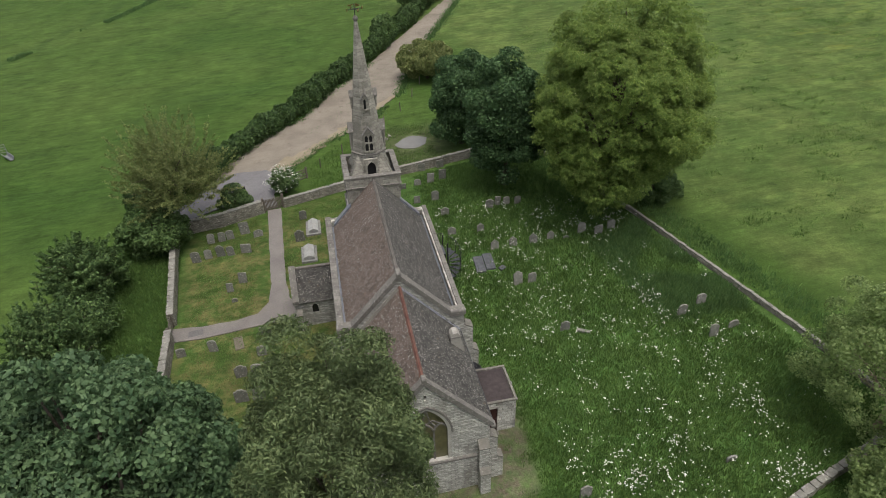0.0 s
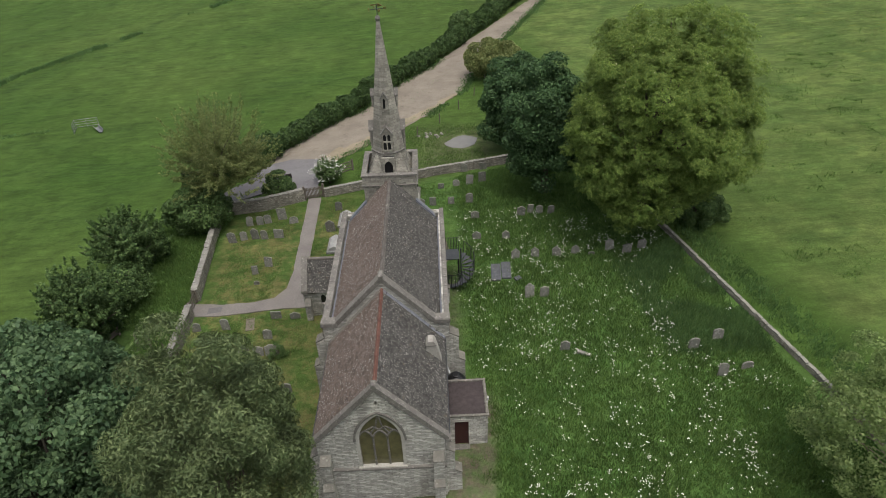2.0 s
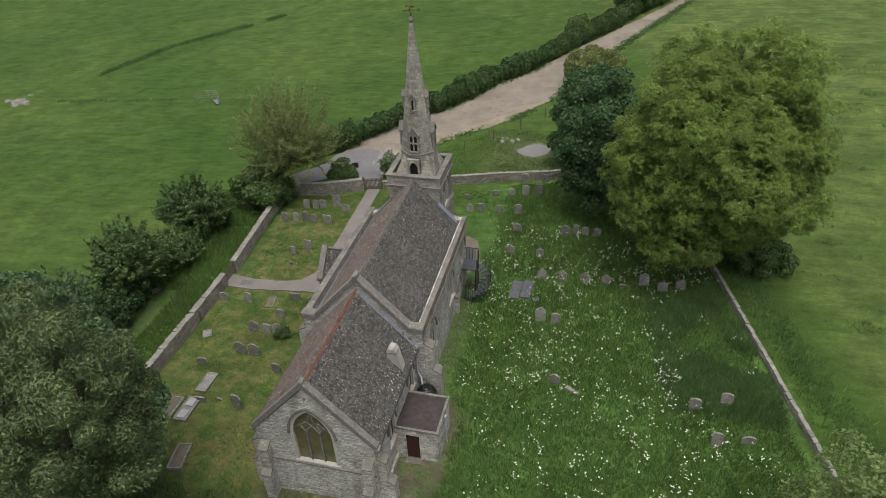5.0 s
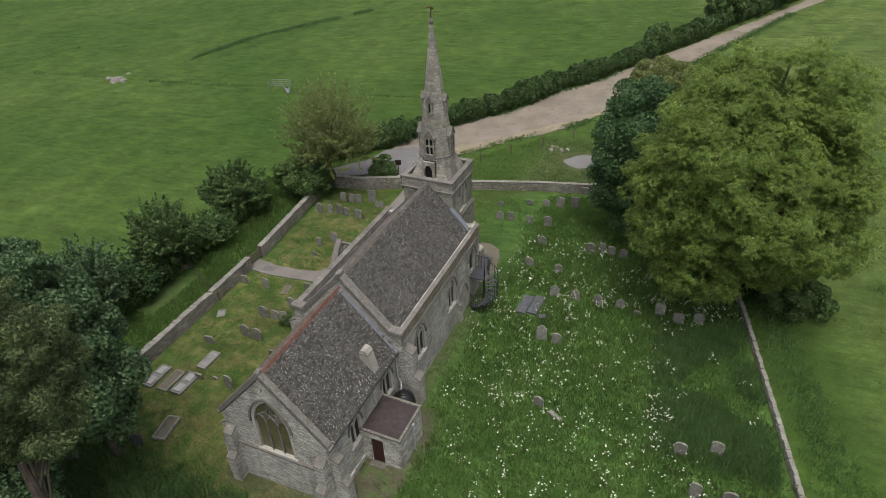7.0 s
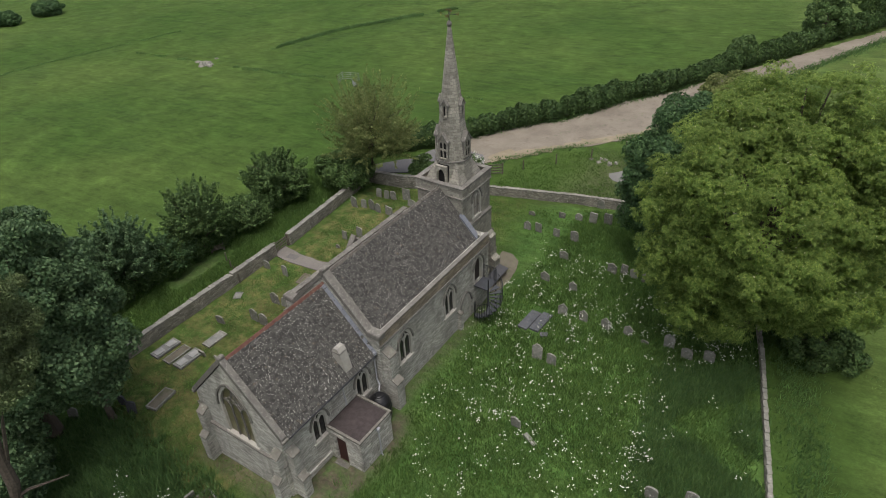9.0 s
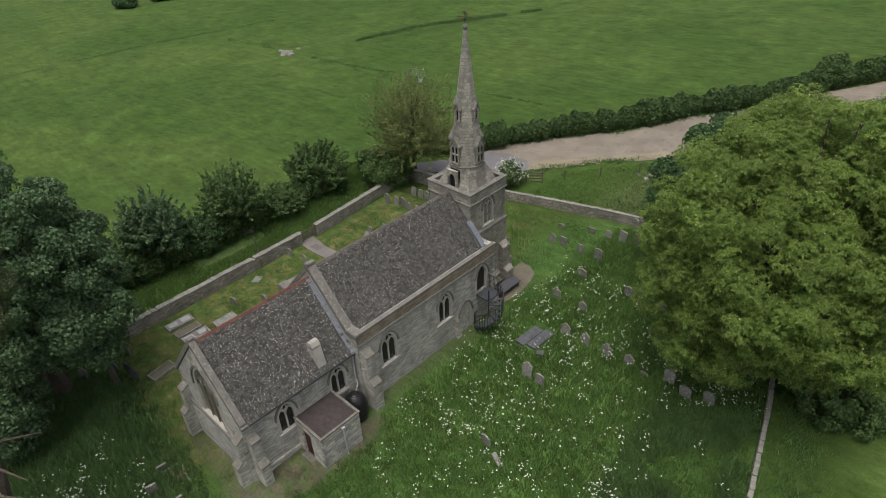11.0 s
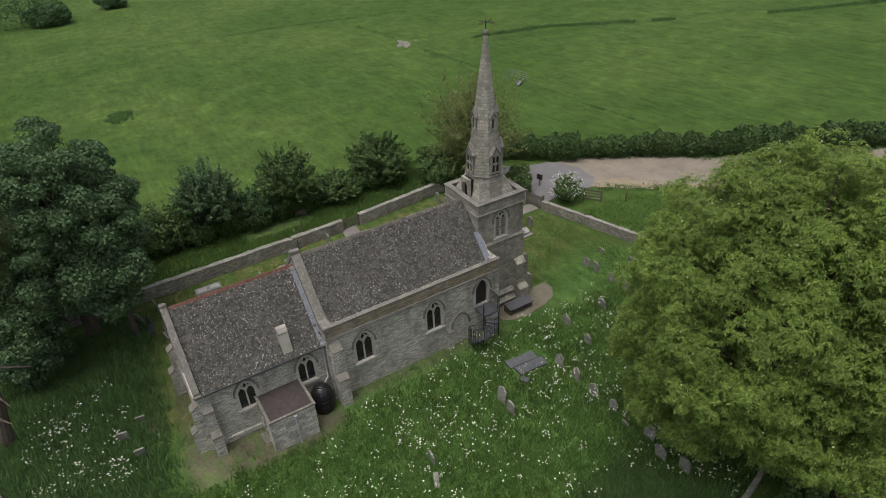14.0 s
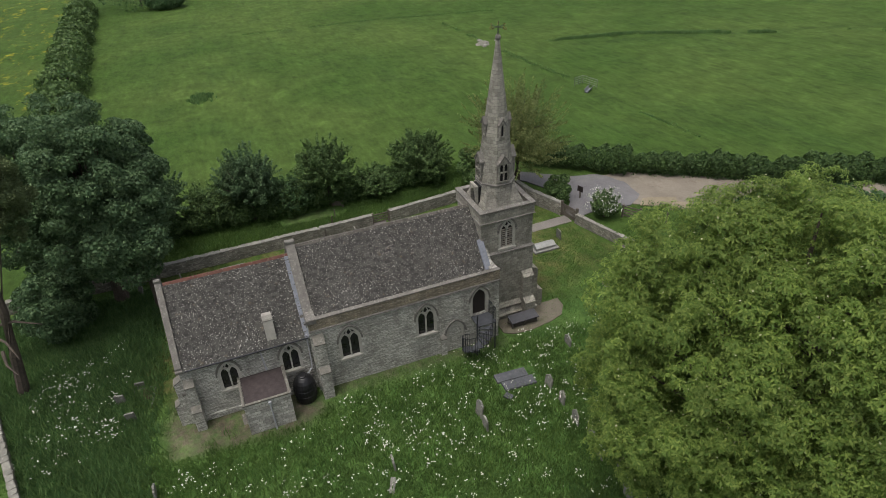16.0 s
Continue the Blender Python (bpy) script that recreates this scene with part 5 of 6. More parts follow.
prism(bm, [(-0.42, 0.82), (-0.12, 0.86), (0.1, 0.86), (0.1, 0.95), (0.42, 0.84), (0.1, 0.73), (0.1, 0.82), (-0.12, 0.82), (-0.42, 0.72)], "y", -0.012, 0.012)
va = part("arrow", bm, GOLD, vane)
va.matrix_basis = pose(0, 0, -0.22, 0, 0, -30)

# ---- things by the church ----
def oil_tank():
    t = thing("water_butt", "large black plastic tank beside the nave buttress", "tank", 3.68, 6.38, 0.04)
    t.scale = (1.28, 1.28, 1.2)
    bm = bmesh.new()
    prof = [(0.40, -0.02), (0.46, 0.08), (0.51, 0.4), (0.52, 0.8), (0.50, 1.08), (0.44, 1.28), (0.34, 1.42), (0.24, 1.51), (0.18, 1.54)]
    loft(bm, [[(r * math.cos(i * math.pi / 12), r * math.sin(i * math.pi / 12), z) for i in range(24)] for r, z in prof])
    part("body", bm, PLASTIC, t)
    bm = bmesh.new()
    loft(bm, [[(r * math.cos(i * math.pi / 8), r * math.sin(i * math.pi / 8), z) for i in range(16)] for r, z in ((0.19, 1.53), (0.19, 1.60), (0.15, 1.62))])
    part("lid", bm, PLASTIC, t)
    for z in (0.55, 0.9):
        bm = bmesh.new()
        loft(bm, [[(r * math.cos(i * math.pi / 12), r * math.sin(i * math.pi / 12), z + d) for i in range(24)] for r, d in ((0.50, -0.025), (0.524, 0.0), (0.50, 0.025))], caps=False)
        part("rib", bm, PLASTIC, t)


oil_tank()


def spiral_stair():
    cx, cy, r = 4.55, 17.1, 0.95
    t = thing("spiral_stair", "black iron spiral stair up to the raised nave door", "staircase", cx, cy, 0)
    bm = bmesh.new()
    tube(bm, [(0, 0, -0.05), (0, 0, 3.3)], 0.05, 10)
    part("newel", bm, BLACK, t)
    n = 12
    a0, a1 = radians(-175), radians(85)
    top = []
    for i in range(n):
        a, b = a0 + (a1 - a0) * i / n, a0 + (a1 - a0) * (i + 1.15) / n
        z = 0.19 * (i + 1)
        bm = bmesh.new()
        prism(bm, [(0.05 * math.cos(a), 0.05 * math.sin(a)), (r * math.cos(a), r * math.sin(a)), (r * math.cos(b), r * math.sin(b)), (0.05 * math.cos(b), 0.05 * math.sin(b))], "z", z - 0.035, z)
        part("tread", bm, TREAD, t)
        for u in (0.0, 0.5):
            c = a + (b - a) * u
            bm = bmesh.new()
            tube(bm, [(r * math.cos(c), r * math.sin(c), z - 0.2), (r * math.cos(c), r * math.sin(c), z + 0.92 + 0.19 * u)], 0.016, 5)
            part("baluster", bm, BLACK, t)
            top.append((r * math.cos(c), r * math.sin(c), z + 0.92 + 0.19 * u))
    bm = bmesh.new()
    tube(bm, top, 0.022, 6)
    part("handrail", bm, BLACK, t)
    # landing in front of the door, its posts and rails
    x0, x1, y0, y1 = XC + NW - cx - 0.02, -0.1, 0.1, 1.35
    bm = bmesh.new()
    box(bm, x0, x1, y0, y1, 2.26, 2.32)
    part("landing", bm, TREAD, t)
    rail = [(x0 + 0.05, y1 - 0.03), (x1 - 0.03, y1 - 0.03), (x1 - 0.03, y0 + 0.95)]
    for (ax, ay), (bx, by) in zip(rail, rail[1:]):
        k = int(math.hypot(bx - ax, by - ay) / 0.11)
        for i in range(k + 1):
            bm = bmesh.new()
            px, py = ax + (bx - ax) * i / k, ay + (by - ay) * i / k
            tube(bm, [(px, py, 2.3), (px, py, 3.32)], 0.015, 5)
            part("baluster", bm, BLACK, t)
    bm = bmesh.new()
    tube(bm, [(px, py, 3.33) for px, py in rail], 0.022, 6)
    part("handrail", bm, BLACK, t)
    for px, py in ((x1 - 0.05, y1 - 0.05), (x1 - 0.05, y0 + 0.1)):
        bm = bmesh.new()
        tube(bm, [(px, py, -0.05), (px, py, 2.3)], 0.04, 8)
        part("post", bm, BLACK, t)


spiral_stair()


def stone_bench():
    t = thing("lean_to_rack", "grey boarded lean-to shelf against the foot of the tower", "shelf", 2.85, 21.2, 0)
    bm = bmesh.new()
    vs = box(bm, -0.38, 0.42, -1.0, 1.0, 0.62, 0.68, pose(0, 0, 0, 0, 8, 0))
    part("top", bm, simple("grey_felted_board", (0.06, 0.06, 0.065), 0.8), t)
    for x in (-0.28, 0.34):
        for y in (-0.9, 0.0, 0.9):
            bm = bmesh.new()
            box(bm, x - 0.035, x + 0.035, y - 0.035, y + 0.035, -0.05, 0.64)
            part("leg", bm, WOOD, t)
    bm = bmesh.new()
    box(bm, -0.3, 0.36, -0.92, 0.92, 0.2, 0.24)
    part("shelf", bm, WOOD, t)


stone_bench()


# ---- graves ----
def grave_meshes():
    """Headstone outlines: round-headed, shouldered, pointed, square, and low broken."""
    def rounded(w, h, n=8):
        return [(-w / 2, -0.25)] + [(-w / 2 * math.cos(math.pi * i / n), h - w * 0.32 + w * 0.32 * math.sin(math.pi * i / n)) for i in range(n + 1)] + [(w / 2, -0.25)]

    def shouldered(w, h):
        return [(-w / 2, -0.25), (-w / 2, h - 0.2), (-w * 0.4, h - 0.16), (-w * 0.3, h - 0.16)] + [(-w * 0.3 * math.cos(math.pi * i / 6), h - 0.15 + 0.15 * math.sin(math.pi * i / 6)) for i in range(1, 6)] + [(w * 0.3, h - 0.16), (w * 0.4, h - 0.16), (w / 2, h - 0.2), (w / 2, -0.25)]

    shapes = {
        "round": rounded(0.62, 0.95),
        "shoulder": shouldered(0.7, 1.05),
        "pointed": [(-0.32, -0.25), (-0.32, 0.7), (-0.22, 0.78), (0, 1.0), (0.22, 0.78), (0.32, 0.7), (0.32, -0.25)],
        "square": [(-0.34, -0.25), (-0.34, 0.92), (-0.3, 0.96), (0.3, 0.95), (0.34, 0.91), (0.34, -0.25)],
        "low": rounded(0.6, 0.5),
    }
    out = {}
    for key, pts in shapes.items():
        bm = bmesh.new()
        prism(bm, pts, "y", -0.055, 0.055)
        bmesh.ops.bevel(bm, geom=[e for e in bm.edges if abs(e.verts[0].co.y - e.verts[1].co.y) < 1e-5], offset=0.012, segments=1, affect="EDGES")
        bmesh.ops.recalc_face_normals(bm, faces=bm.faces)
        me = bpy.data.meshes.new("headstone")
        bm.to_mesh(me)
        bm.free()
        me.materials.append(GRAVE)
        out[key] = me
    return out


STONES = grave_meshes()
KIND_WORDS = {"round": "round-topped weathered limestone headstone", "shoulder": "shouldered grey headstone blotched with lichen", "pointed": "pointed old limestone headstone", "square": "square-topped pale headstone", "low": "low sunken round-topped headstone"}
grng = random.Random(9)


def headstone(x, y, kind="round", turn=0.0, w=1.0, h=1.0, lean=None, where="in the long grass", material=None):
    ob = new("headstone", STONES[kind])
    if material:
        ob.data = STONES[kind].copy()
        ob.data.materials[0] = material
    lx = grng.uniform(-7, 7) if lean is None else lean
    ob.matrix_basis = pose(*site(x, y), lx, grng.uniform(-4, 4), turn + grng.uniform(-6, 6)) @ Matrix.Diagonal((w, 1, h, 1))
    return tagged(ob, KIND_WORDS[kind] + " " + where, "headstone", "gravestones of the churchyard")


SOUTH = [
    (4.6, 34.0, "shoulder", 1.0, 0.9), (5.9, 34.1, "shoulder", 1.0, 0.9), (7.7, 34.3, "square", 1.1, 0.9),
    (1.1, 30.3, "low", 1.1, 0.8), (3.6, 31.1, "square", 0.9, 0.6), (5.0, 31.4, "low", 1.2, 1.3), (6.2, 31.5, "square", 1.05, 1.15), (7.4, 31.9, "square", 1.1, 1.2),
    (1.8, 28.1, "pointed", 1.1, 0.85), (2.8, 28.2, "square", 0.95, 0.95), (4.4, 28.3, "square", 0.9, 0.75), (6.0, 28.3, "round", 1.15, 1.15),
    (6.3, 25.7, "shoulder", 1.1, 0.8), (6.2, 22.6, "pointed", 1.2, 0.85), (8.5, 22.5, "pointed", 1.0, 0.95),
    (8.9, 19.8, "pointed", 1.1, 0.95), (10.4, 19.9, "pointed", 1.05, 0.95), (12.0, 19.9, "pointed", 1.1, 1.0), (13.4, 20.1, "pointed", 1.0, 0.85), (14.6, 19.9, "low", 0.9, 0.5),
    (16.0, 20.3, "round", 1.15, 1.15), (17.2, 19.9, "round", 1.2, 1.0), (18.4, 20.3, "round", 1.15, 1.0),
    (10.1, 25.8, "shoulder", 1.1, 1.0), (10.9, 26.1, "square", 0.8, 1.0), (11.7, 26.0, "round", 1.0, 0.9), (12.6, 25.9, "round", 1.0, 0.9),
    (9.3, 15.2, "shoulder", 1.05, 1.15), (10.3, 15.2, "round", 1.1, 1.0), (10.7, 9.9, "shoulder", 0.95, 0.9),
    (18.4, 9.6, "round", 1.1, 1.15), (20.1, 10.3, "round", 1.15, 1.05), (19.3, 7.4, "round", 1.0, 1.05), (20.9, 7.9, "low", 1.3, 1.3),
    (15.2, -1.2, "low", 1.1, 0.9), (7.3, -1.8, "shoulder", 0.95, 0.85),
]
for x, y, kind, w, h in SOUTH:
    headstone(x, y, kind, 0, w * 0.9, h * 0.92, None, "in long grass and cow parsley" if y < 26 else "in short grass near the wall")
NORTH = [
    (-13.3, 26.3, "round", 0.95, 1.0), (-12.4, 26.4, "round", 0.95, 0.95), (-11.7, 26.6, "round", 1.0, 0.95), (-10.5, 27.1, "square", 1.15, 1.2), (-9.4, 26.4, "low", 1.3, 1.3),
    (-14.2, 23.8, "round", 1.15, 1.1), (-13.3, 24.1, "round", 0.95, 0.9), (-12.3, 24.2, "shoulder", 0.95, 1.1), (-11.5, 24.1, "round", 0.95, 0.95), (-10.3, 24.2, "square", 1.2, 0.9),
    (-11.3, 19.3, "square", 0.7, 0.8), (-10.4, 20.2, "square", 0.9, 0.95), (-14.1, 12.9, "round", 0.95, 0.8), (-12.0, 13.0, "round", 0.95, 1.0),
    (-10.0, 10.2, "shoulder", 1.1, 0.95), (-9.1, 10.3, "round", 1.1, 0.8), (-8.2, 10.3, "shoulder", 1.2, 0.85), (-9.9, 8.1, "shoulder", 1.15, 1.0), (-8.9, 8.1, "shoulder", 1.1, 1.0),
    (-11.9, 6.6, "round", 1.1, 0.75), (-10.3, 3.8, "square", 0.9, 0.45), (-7.8, 3.9, "round", 1.05, 1.15), (-9.2, 4.1, "low", 0.6, 0.5), (-6.6, 7.0, "round", 1.0, 0.95),
    (-8.6, 14.0, "square", 1.1, 0.65), (-7.2, 13.9, "pointed", 1.1, 0.6), (-8.8, 11.9, "round", 1.0, 0.85),
    (-5.6, 28.2, "round", 1.0, 0.95), (-5.9, 24.8, "shoulder", 1.1, 1.1), (-10.9, 18.0, "low", 0.7, 0.6),
]
for x, y, kind, w, h in NORTH:
    headstone(x, y, kind, 0, w, h, None, "on the mown lawn")
for x, y, lean, turn in ((-11.0, -1.6, 4, 20), (-9.9, -1.7, -10, 30), (-12.0, -2.2, 12, 40), (-13.0, -1.0, 6, 10), (-14.6 + 2.0, -4.0, -14, 30)):
    headstone(x, y, "round", turn, 0.95, 0.95, lean, "in the shade of the trees", DARK_STONE if x > -11.5 else None)
for x, y, turn, h in ((-0.6, -4.1, 75, 0.9), (1.1, -3.4, 80, 0.75), (-1.7, -3.2, 80, 0.5)):
    headstone(x, y, "square", turn, 0.8, h, 8, "leaning in rough grass by the east end")


def ledger(x, y, turn, w, l, h, top, kerb, label, panes=0):
    t = thing("ledger_grave", label, "grave", *site(x, y), turn, "flat graves")
    bm = bmesh.new()
    for x0, x1, y0, y1 in ((-w / 2, w / 2, -l / 2, -l / 2 + 0.1), (-w / 2, w / 2, l / 2 - 0.1, l / 2), (-w / 2, -w / 2 + 0.1, -l / 2 + 0.1, l / 2 - 0.1), (w / 2 - 0.1, w / 2, -l / 2 + 0.1, l / 2 - 0.1)):
        box(bm, x0, x1, y0, y1, -0.08, h, bevel=0.015)
    part("kerb", bm, kerb, t)
    bm = bmesh.new()
    box(bm, -w / 2 + 0.1, w / 2 - 0.1, -l / 2 + 0.1, l / 2 - 0.1, -0.05, h - 0.04)
    part("infill", bm, top, t)
    for i in range(panes):
        bm = bmesh.new()
        c = l * (-0.25 + 0.5 * i)
        box(bm, -w / 2 + 0.16, w / 2 - 0.16, c - l * 0.17, c + l * 0.17, h - 0.05, h + 0.03, bevel=0.01)
        part("tablet", bm, WHITE_STONE, t)


ledger(-10.8, 5.2, 0, 0.75, 1.6, 0.16, LEDGER, GRAVE, "grey kerbed grave with a plain stone slab")
ledger(-13.1, 2.75, 0, 0.8, 1.9, 0.2, LEDGER, LEDGER, "kerbed grave with pale tablets", 2)
ledger(-11.9, 2.85, 0, 0.75, 1.8, 0.14, SCREE, GRAVE, "kerbed grave filled with chippings")
ledger(-10.8, 3.0, 0, 0.85, 1.85, 0.2, LEDGER, LEDGER, "kerbed grave with pale tablets", 2)
ledger(-9.25, -0.1, 10, 0.85, 1.7, 0.2, SCREE, GRAVE, "kerbed grave with flowers in the shade", 0)
ledger(-0.4, -3.0, 80, 1.3, 2.2, 0.05, EARTH, LEDGER, "overgrown kerbed grave by the east end")
ledger(-13.4, 9.3, 30, 0.6, 0.8, 0.06, LEDGER, LEDGER, "flat pale stone set in the lawn")
ledger(-10.4, 13.4, 10, 0.6, 1.3, 0.05, SCREE, SCREE, "worn flat grave in the lawn")
for x, y in ((7.25, 18.1), (8.02, 18.3)):
    bm = bmesh.new()
    box(bm, -0.36, 0.36, -1.0, 1.0, -0.08, 0.13, bevel=0.025)
    s = part("slate_slab", bm, SLATE)
    s.matrix_basis = pose(*site(x, y), 0, -2, -4)
    tagged(s, "dark slate ledger slab lying in long grass", "grave slab", "pair of slate slabs")
bm = bmesh.new()
box(bm, -0.25, 0.25, -0.2, 0.2, -0.05, 0.12, bevel=0.02)
s = part("slate_fragment", bm, SLATE)
s.matrix_basis = pose(*site(8.75, 17.3), 4, 0, 30)
tagged(s, "small broken piece of slate in the grass", "stone")
bm = bmesh.new()
box(bm, -0.45, 0.45, -0.14, 0.14, -0.05, 0.14, bevel=0.03)
s = part("fallen_stone", bm, GRAVE)
s.matrix_basis = pose(*site(11.8, 9.5), 0, 6, -25)
tagged(s, "fallen headstone lying in the grass", "headstone")


def chest_tomb(x, y, turn, label):
    t = thing("chest_tomb", label, "tomb", *site(x, y), turn)
    bm = bmesh.new()
    box(bm, -0.62, 0.62, -1.1, 1.1, -0.08, 0.16, bevel=0.02)
    part("base", bm, LEDGER, t)
    bm = bmesh.new()
    prism(bm, [(-0.4, 0.161), (-0.4, 0.36), (0, 0.56), (0.4, 0.36), (0.4, 0.161)], "y", -0.88, 0.88)
    part("coped_slab", bm, WHITE_STONE, t)


chest_tomb(-4.8, 26.4, 0, "white coped tomb on a stepped grey base")
chest_tomb(-5.3, 22.6, 0, "white coped tomb beside the tower")


# ---- gates, fences, field furniture ----
def wooden_gate(x, y, turn, w, h, label):
    t = thing("wooden_gate", label, "gate", *site(x, y), turn)
    for s in (-1, 1):
        bm = bmesh.new()
        box(bm, s * w / 2 - 0.08, s * w / 2 + 0.08, -0.08, 0.08, -0.1, h + 0.15, bevel=0.015)
        part("post", bm, WOOD, t)
    for i in range(4):
        bm = bmesh.new()
        z = 0.2 + i * (h - 0.25) / 3
        box(bm, -w / 2 + 0.08, w / 2 - 0.08, -0.02, 0.02, z - 0.05, z + 0.05)
        part("rail", bm, WOOD, t)
    bm = bmesh.new()
    tube(bm, [(-w / 2 + 0.1, 0.03, 0.2), (w / 2 - 0.1, 0.03, h - 0.1)], 0.035, 6)
    part("brace", bm, WOOD, t)
    return t


def picket_gate(x, y, turn, w, h, label):
    t = thing("churchyard_gate", label, "gate", *site(x, y), turn)
    for s in (-1, 1):
        bm = bmesh.new()
        box(bm, s * w / 2 - 0.1, s * w / 2 + 0.1, -0.1, 0.1, -0.1, h + 0.2, bevel=0.02)
        part("post", bm, WOOD, t)
    n = int(w / 0.13)
    for i in range(n):
        bm = bmesh.new()
        c = -w / 2 + 0.14 + (w - 0.28) * i / (n - 1)
        box(bm, c - 0.04, c + 0.04, -0.015, 0.015, 0.08, h)
        part("pale", bm, WOOD, t)
    for z in (0.3, h - 0.25):
        bm = bmesh.new()
        box(bm, -w / 2 + 0.1, w / 2 - 0.1, 0.016, 0.06, z - 0.05, z + 0.05)
        part("rail", bm, WOOD, t)


picket_gate(-8.1, 30.5, 14, 1.75, 1.2, "closed grey wooden gate between the walls")
wooden_gate(-15.05, 15.4, 92, 1.5, 1.0, "low weathered gate in the wall opening")
wooden_gate(-20.0, 12.4, 60, 1.0, 0.6, "old broken wooden gate under the hedge")
wooden_gate(-5.6, 35.2, 35, 1.5, 1.1, "small wooden field gate beside the elder bush")


def post(x, y, h=1.1, label="short weathered wooden fence post"):
    bm = bmesh.new()
    tube(bm, [(0, 0, -0.1), (0, 0, h - 0.04), (0, 0, h)], [0.065, 0.06, 0.03], 7)
    p = part("fence_post", bm, WOOD)
    p.matrix_basis = pose(*site(x, y), grng.uniform(-3, 3), grng.uniform(-3, 3), 0)
    return tagged(p, label, "fence post", "posts along the track")


for x, y in ((-3.6, 37.4), (-1.2, 39.9), (1.4, 42.6), (3.9, 45.6), (6.2, 49.0), (8.2, 52.8), (9.8, 56.6)):
    post(x, y)
for i in range(4):
    post(-18.0 + i * 1.15, 11.8 - i * 0.45, 0.9)
sign = thing("notice_board", "small dark notice board on a post by the tarmac", "sign", *site(-10.9, 33.2), 20)
bm = bmesh.new()
box(bm, -0.05, 0.05, -0.05, 0.05, -0.1, 1.2)
part("post", bm, WOOD, sign)
bm = bmesh.new()
box(bm, -0.3, 0.3, -0.08, -0.05, 0.75, 1.3, bevel=0.01)
part("board", bm, DOOR_DARK, sign)


def field_pen():
    t = thing("hurdle_pen", "small galvanised hurdle pen standing in the pasture", "pen", *site(-39.2, 50.2), 15)
    for a, (x, y, turn) in enumerate(((0, 0.8, 0), (-1.3, 0, 90))):
        ln = 1.3 if turn == 0 else 0.8
        bm = bmesh.new()
        m = pose(x, y, 0, 0, 0, turn)
        for z in (0.2, 0.5, 0.8, 1.1):
            vs = tube(bm, [(-ln, 0, z), (ln, 0, z)], 0.025, 5)
            bmesh.ops.transform(bm, matrix=m, verts=vs)
        for s in (-ln, 0, ln):
            vs = tube(bm, [(s, 0, -0.05), (s, 0, 1.12)], 0.03, 5)
            bmesh.ops.transform(bm, matrix=m, verts=vs)
        part("hurdle", bm, GALV, t)
    tr = thing("feed_trough", "pale metal feed trough beside the hurdle pen", "trough", *site(-37.4, 49.6), 40)
    bm = bmesh.new()
    prism(bm, [(-0.35, 0.5), (-0.2, 0.1), (0.2, 0.1), (0.35, 0.5), (0.3, 0.5), (0.17, 0.15), (-0.17, 0.15), (-0.3, 0.5)], "y", -0.9, 0.9)
    part("basin", bm, GALV, tr)
    for y in (-0.7, 0.7):
        bm = bmesh.new()
        box(bm, -0.2, 0.2, y - 0.04, y + 0.04, -0.05, 0.12)
        part("foot", bm, WOOD, tr)


field_pen()
rub = random.Random(4)
for i in range(26):
    m = pose(*site(-70.5 + rub.gauss(0, 1.5), 47.2 + rub.gauss(0, 0.8)), rub.uniform(0, 40), rub.uniform(0, 40), rub.uniform(0, 180))
    s = shared("field_stone", COPES[i % 4], None, m @ Matrix.Diagonal((rub.uniform(0.4, 0.9), rub.uniform(0.3, 0.6), rub.uniform(0.25, 0.45), 1)))
    tagged(s, "loose pale stone of a heap in the pasture", "stone", "heap of stones")

for i in range(7):
    m = pose(*site(3.2 + rub.gauss(0, 0.8), 42.2 + rub.gauss(0, 0.5)), rub.uniform(0, 30), rub.uniform(0, 30), rub.uniform(0, 180))
    s = shared("field_stone", COPES[i % 4], None, m @ Matrix.Diagonal((rub.uniform(0.3, 0.6), rub.uniform(0.25, 0.45), rub.uniform(0.2, 0.35), 1)))
    tagged(s, "loose stone beside the muddy puddle", "stone", "stones by the puddle")

# ---- trees ----
tree("chestnut_tree", "large yellow-green horse chestnut in full leaf over the graves", 19.2, 24.4, 0.55, 3.2, (19.3, 23.5, 9.2), (6.9, 7.1, 8.5), 1500, (0.45, 0.95), 74000, 0.165, LEAF_BIG, 1, limbs=26, low=-0.95, flowers=5000, bloom=CANDLE, bloom_size=0.09, habit="whorls")
for i, (x, y, r0, h) in enumerate(((23.6, 24.2, 2.4, 2.2), (22.4, 27.8, 2.4, 2.8))):
    tree("elder_bush", "dark undergrowth along the low wall below the chestnut", x, y, 0.12, 0.5, (x, y, h * 0.5), (r0, r0, h * 0.5), 40, (0.4, 0.8), 11000, 0.19, LEAF_BUSH, 120 + i, limbs=5, low=-0.95, category="bush")
tree("ivy_clump", "small clump of ivy growing over old headstones", -7.6, 10.2, 0.05, 0.2, (-7.7, 10.2, 0.4), (0.6, 0.4, 0.4), 16, (0.15, 0.3), 1500, 0.1, LEAF_BUSH, 124, limbs=3, low=-0.95, category="bush")
tree("holly_tree", "dark green dense tree beside the chestnut", 12.6, 29.6, 0.35, 2.0, (12.8, 29.8, 6.5), (3.3, 3.6, 5.6), 80, (0.8, 1.5), 42000, 0.26, LEAF_DARK, 2, limbs=12, low=-0.95)
tree("holly_tree", "dark green dense tree at the churchyard corner", 11.0, 39.0, 0.3, 1.5, (11.0, 39.0, 4.8), (2.8, 3.1, 4.4), 70, (0.8, 1.4), 32000, 0.27, LEAF_DARK, 3, limbs=10, low=-0.95)
